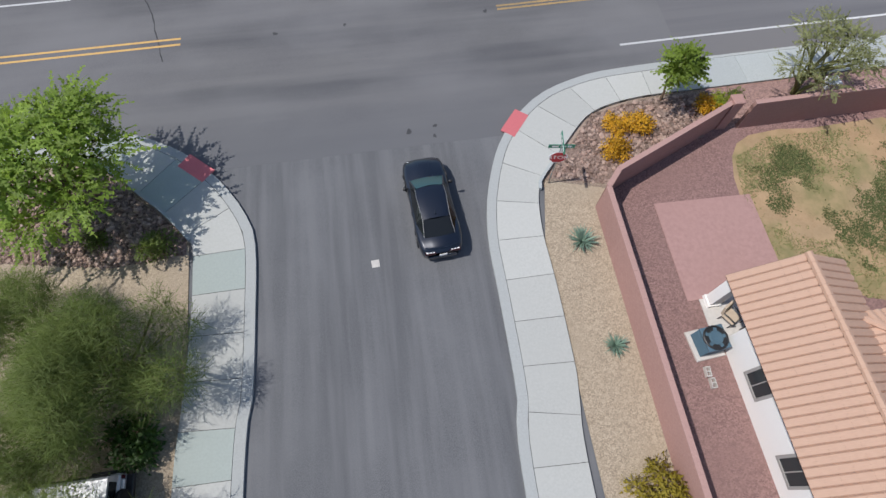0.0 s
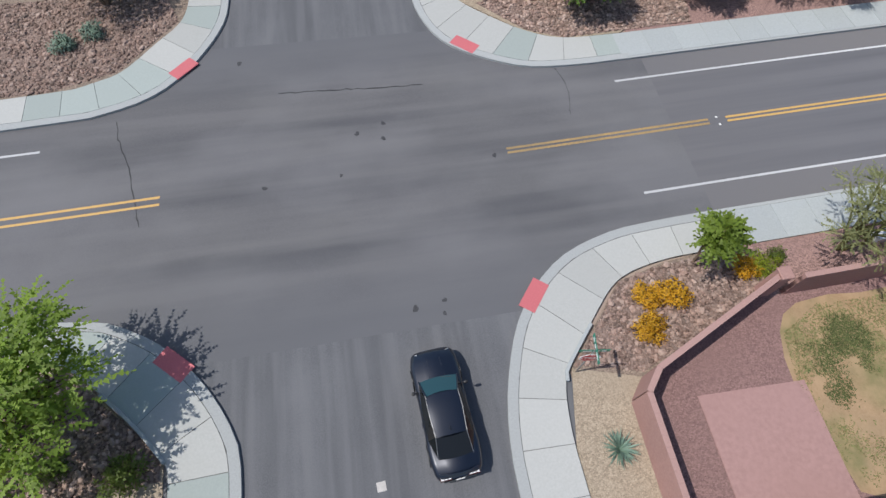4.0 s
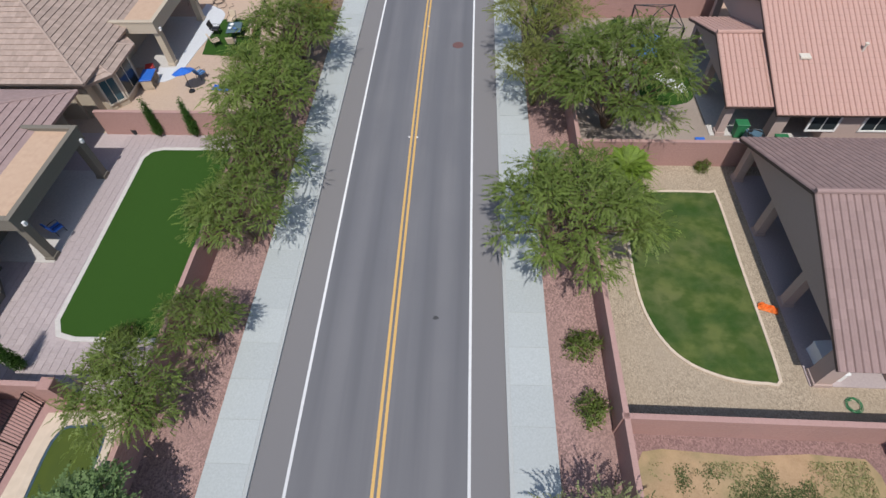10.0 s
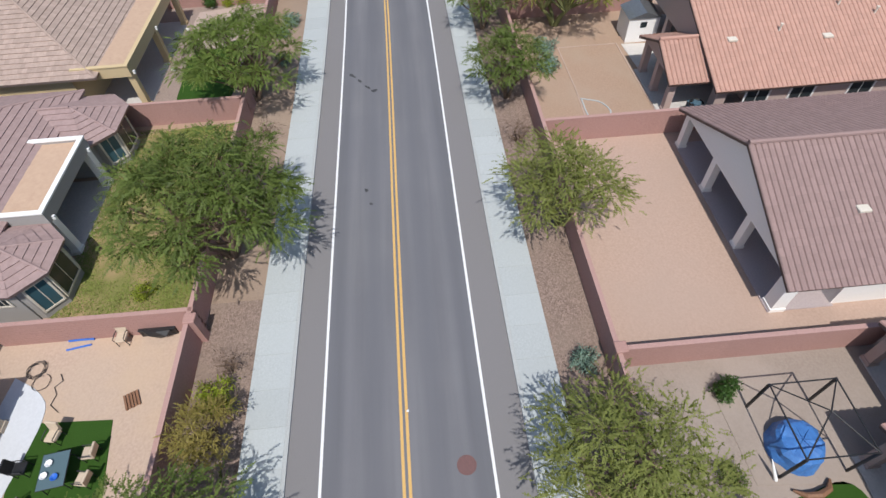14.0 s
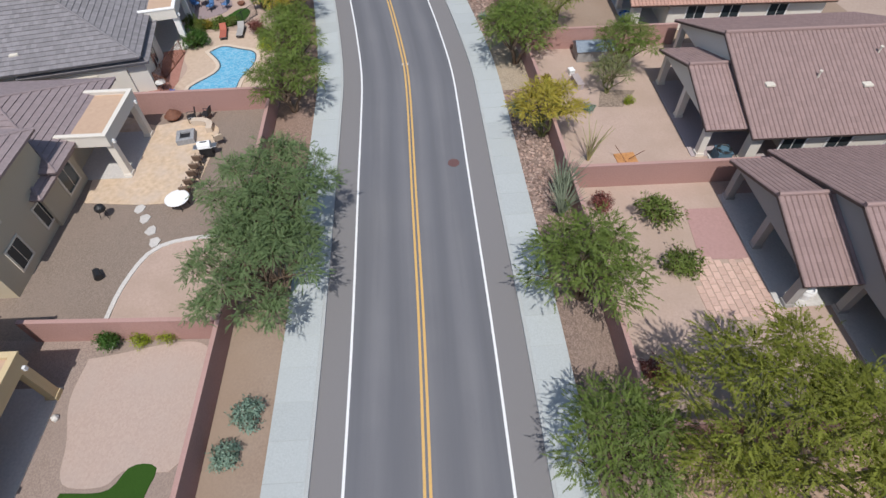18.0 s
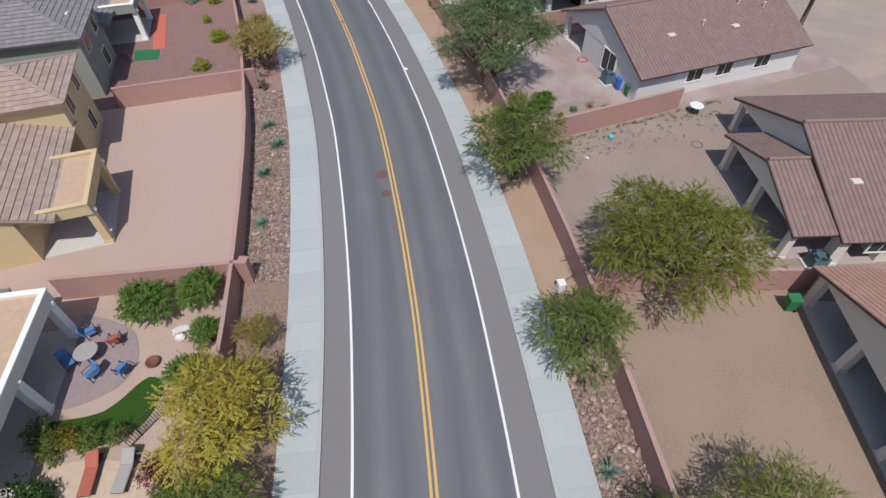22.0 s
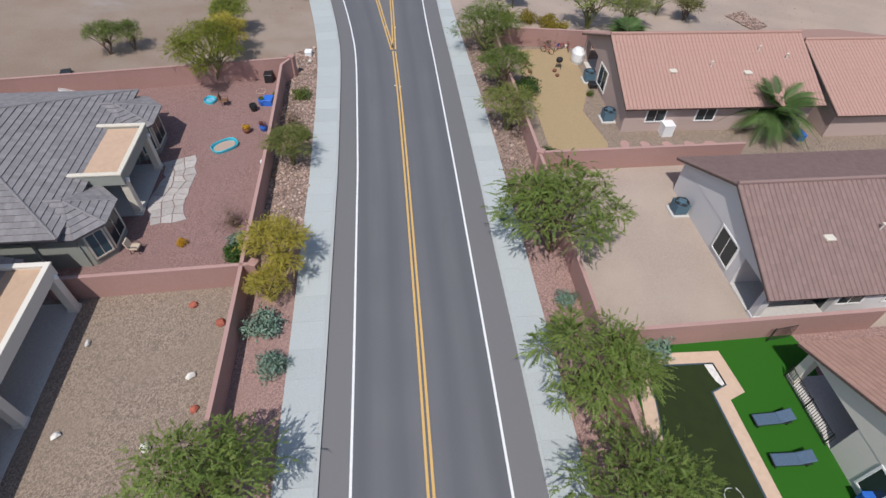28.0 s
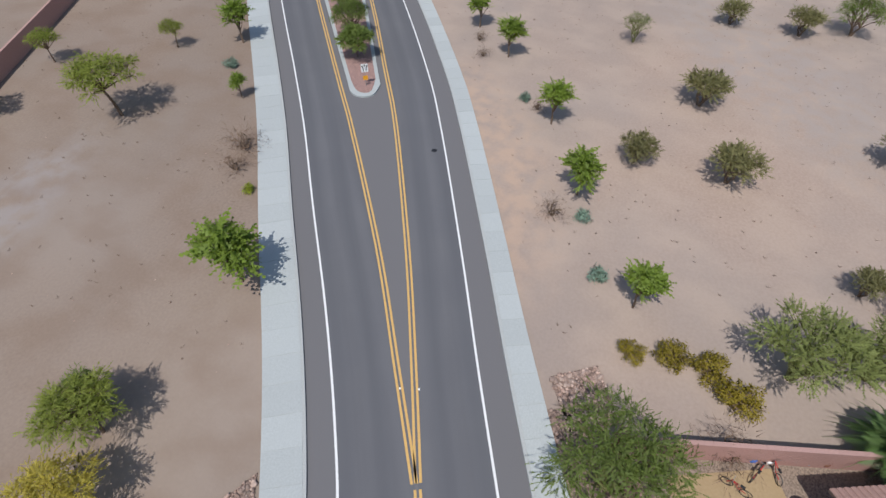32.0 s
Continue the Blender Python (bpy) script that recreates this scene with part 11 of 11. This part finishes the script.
def motorcycle(x, y, ang):
    t = thing("motorcycle", "black motorcycle parked beside the garden wall", "motorcycle", pose(x, y, 0.03, 0, 0, ang))
    for u in (-0.72, 0.75):
        wh = part("wheel", Shape().lathe([(0.05, -0.06), (0.05, 0.06)], 10), METAL, t, "", pose(u, 0, 0.32, 90, 0, 0))
        part("tyre", Shape().lathe([(0.24, -0.05), (0.32, -0.03), (0.32, 0.03), (0.24, 0.05)], 20), RUBBER, wh)
        part("fender", Shape().tube([(u - 0.33, 0, 0.42), (u - 0.15, 0, 0.66), (u + 0.15, 0, 0.66), (u + 0.33, 0, 0.45)], 0.07, 6), BLACK, t)
    part("tank", Shape().lathe([(0.03, -0.3), (0.14, -0.22), (0.18, 0.0), (0.16, 0.2), (0.04, 0.3)], 12), BLACK, t, "", pose(0.2, 0, 0.82, 0, 90, 0))
    part("seat", Shape().box(-0.6, -0.15, 0.68, -0.05, 0.15, 0.8, bevel=0.05), RUBBER, t)
    part("engine", Shape().box(-0.25, -0.18, 0.25, 0.3, 0.18, 0.62, bevel=0.05), METAL, t)
    part("fork", Shape().tube([(0.75, 0.0, 0.32), (0.5, 0, 1.0)], 0.035, 6), METAL, t)
    part("handlebar", Shape().tube([(0.3, -0.42, 1.05), (0.45, -0.2, 1.08), (0.5, 0, 1.0), (0.45, 0.2, 1.08), (0.3, 0.42, 1.05)], 0.02, 6), METAL, t)
    part("exhaust", Shape().tube([(0.1, -0.2, 0.3), (-0.3, -0.24, 0.26), (-0.85, -0.24, 0.34)], 0.05, 8), METAL, t)
    part("headlight", Shape().lathe([(0.03, -0.08), (0.09, 0.0), (0.09, 0.04)], 12), CHROME, t, "", pose(0.62, 0, 0.9, 0, 80, 0))
    return t


motorcycle(8.75, 41.0, 100)

# ---- things on the first north house and its yard ----
SOLAR = glass_mat("solar_panel", (0.006, 0.007, 0.012), 0.25)
solar = thing("solar_panels", "black rooftop solar panels with pale seams", "solar panel", pose(13.2, 44.1, 4.02, math.degrees(math.atan(0.4)), 0, 0))
for k in range(4):
    p = part("panel", Shape().box(k * 1.62 + 0.02, 0, 0.0, k * 1.62 + 1.6, 5.6, 0.06, bevel=0.01), SOLAR, solar)
    part("seam", Shape().box(k * 1.62 - 0.015, 0, 0.02, k * 1.62 + 0.018, 5.6, 0.072), METAL, p)
hoop = thing("basketball_hoop", "white basketball hoop on a post beside the pool", "basketball hoop", pose(15.7, 38.7, 0.05, 0, 0, -60))
part("post", Shape().tube([(0, 0, 0), (0, 0, 1.6), (0.3, 0, 2.0)], 0.05, 8), WHITE, hoop)
part("backboard", Shape().box(0.3, -0.5, 1.75, 0.34, 0.5, 2.4, bevel=0.01), WHITE, hoop)
part("base", Shape().box(-0.4, -0.35, 0, 0.4, 0.35, 0.16, bevel=0.05), WHITE, hoop)
part("rim", Shape().tube([(0.56 + 0.22 * math.cos(a), 0.22 * math.sin(a), 1.88) for a in [2 * math.pi * k / 14 for k in range(15)]], 0.012, 5), ORANGE, hoop)
rail_fence([(18.4, 39.9), (21.5, 39.7), (24.9, 39.6)], 1.3, "black iron pool railing", DARK_METAL)

# ---- far bits ----
frame_ = thing("planter_frame", "pale kerb frame round a stony bed in the desert", "planter frame", kind="structure")
pts = [(257.0, 27.0), (262.0, 27.0), (264.2, 21.5), (259.0, 21.5)]
for a, b in zip(pts, pts[1:] + pts[:1]):
    v = Vector((b[0] - a[0], b[1] - a[1]))
    part("kerb", Shape().box(0, -0.15, -0.05, v.length, 0.15, 0.22, bevel=0.03), SLAB, frame_, "", pose(a[0], a[1], 0, 0, 0, math.degrees(math.atan2(v.y, v.x))))
riprap([(257.4, 26.6), (261.8, 26.6), (263.8, 22.0), (259.3, 22.0)], 7, 0.1, 0.2, "grey stones inside the kerb frame", 40)

wall("garden_wall", [(232.0, 103.6), (247.6, 110.8), (257.2, 115.0), (275.0, 123.0)])
rubbish = part("plastic_bag", Shape().rock((0, 0, 0.1), 0.24, random.Random(3)), WHITE, m=pose(163.55, 29.7, 0.01))
tagged(rubbish, "crumpled white plastic bag on the edge line", "litter")

lattice = thing("lattice_panel", "white lattice panel leaning over the red yard", "lattice", pose(209.3, 83.9, 0.5, 18, 0, 25))
for k in range(9):
    part("slat", Shape().box(-0.9, -0.02, 0, 0.9, 0.02, 0.02), WHITE, lattice, m=pose(0, k * 0.15 - 0.6, 0))
    part("slat", Shape().box(-0.02, -0.62, 0.02, 0.02, 0.62, 0.04), WHITE, lattice, m=pose(k * 0.22 - 0.88, 0, 0))
for x in (-0.85, 0.85):
    part("leg", Shape().box(x - 0.03, -0.6, -0.75, x + 0.03, 0.6, 0.0), WHITE, lattice)


# ---- more yard things ----
def grill(x, y, ang):
    t = thing("barbecue_grill", "white gas barbecue grill with black lid vents", "grill", pose(x, y, 0.05, 0, 0, ang))
    part("cabinet", Shape().box(-0.4, -0.3, 0.1, 0.4, 0.3, 0.82, bevel=0.02), DARK_METAL, t)
    hood = Shape()
    arc = [(-0.32, 0.82), (-0.3, 1.02), (-0.16, 1.15), (0.08, 1.17), (0.26, 1.05), (0.32, 0.82)]
    hood.v = [(sx, y_, z) for sx in (-0.42, 0.42) for y_, z in arc]
    hood.f = [(i, i + 1, i + 7, i + 6) for i in range(5)] + [(5, 4, 3, 2, 1, 0), (6, 7, 8, 9, 10, 11), (0, 6, 11, 5)]
    lid = part("hood", hood, WHITE, t, "white enamel hood")
    part("handle", Shape().tube([(-0.3, -0.36, 0.95), (0.3, -0.36, 0.95)], 0.018, 6), METAL, lid)
    part("vent", Shape().box(-0.22, -0.06, 1.165, 0.22, 0.08, 1.19, bevel=0.01), BLACK, lid)
    for sx in (-1, 1):
        part("side_shelf", Shape().box(min(sx * 0.43, sx * 0.78), -0.25, 0.8, max(sx * 0.43, sx * 0.78), 0.25, 0.84, bevel=0.01), METAL, t)
        part("wheel", Shape().tube([(sx * 0.36 - 0.03, -0.26, 0.08), (sx * 0.36 + 0.03, -0.26, 0.08)], 0.08, 12), BLACK, t)


grill(110.9, 38.4, 98)


def white_rocks():
    """Heap of pale landscaping stones, planters and pots along the house end."""
    rng = random.Random(41)
    base = thing("rock_garden", "heap of white and grey stones against the house", "rocks", pose(175.4, 12.9, 0.03, 0, 0, 18))
    for k in range(46):
        r = rng.uniform(0.1, 0.26)
        s = Shape().lathe([(r * 0.75, 0), (r, r * 0.35), (r * 0.7, r * 0.75), (r * 0.2, r * 0.9)], 6, sx=rng.uniform(0.8, 1.3))
        part("stone", s, STONE_WHITE if rng.random() < 0.6 else SLAB, base, m=pose(rng.uniform(-0.75, 0.7), rng.uniform(-2.6, 2.0), rng.uniform(0, 0.06), 0, 0, rng.uniform(0, 360)))
    for x, y, r, m_, lb in ((174.6, 15.0, 0.28, RED_PAD, "faded red plant pot beside stones"), (174.3, 14.1, 0.25, CAP, "terracotta plant pot beside stones"), (176.2, 10.2, 0.35, WHITE, "white garden tub beside the wall")):
        p = thing("plant_pot", lb, "pot", pose(x, y, 0.03), "plant pots")
        part("pot", Shape().lathe([(r * 0.7, 0), (r, r * 1.1), (r * 1.05, r * 1.1), (r * 1.05, r * 1.25), (r * 0.9, r * 1.25)], 16), m_, p)
        part("soil", Shape().lathe([(r * 0.9, r * 1.1), (r * 0.9, r * 1.14), (0.02, r * 1.15)], 12), DIRT_BROWN, p)
    for key, x, y, r in (("drybush", 175.4, 12.0, 0.55), ("bush", 174.3, 12.9, 0.45), ("drybush", 175.9, 11.2, 0.5)):
        tree(key, x, y, r, "garden bushes")


white_rocks()
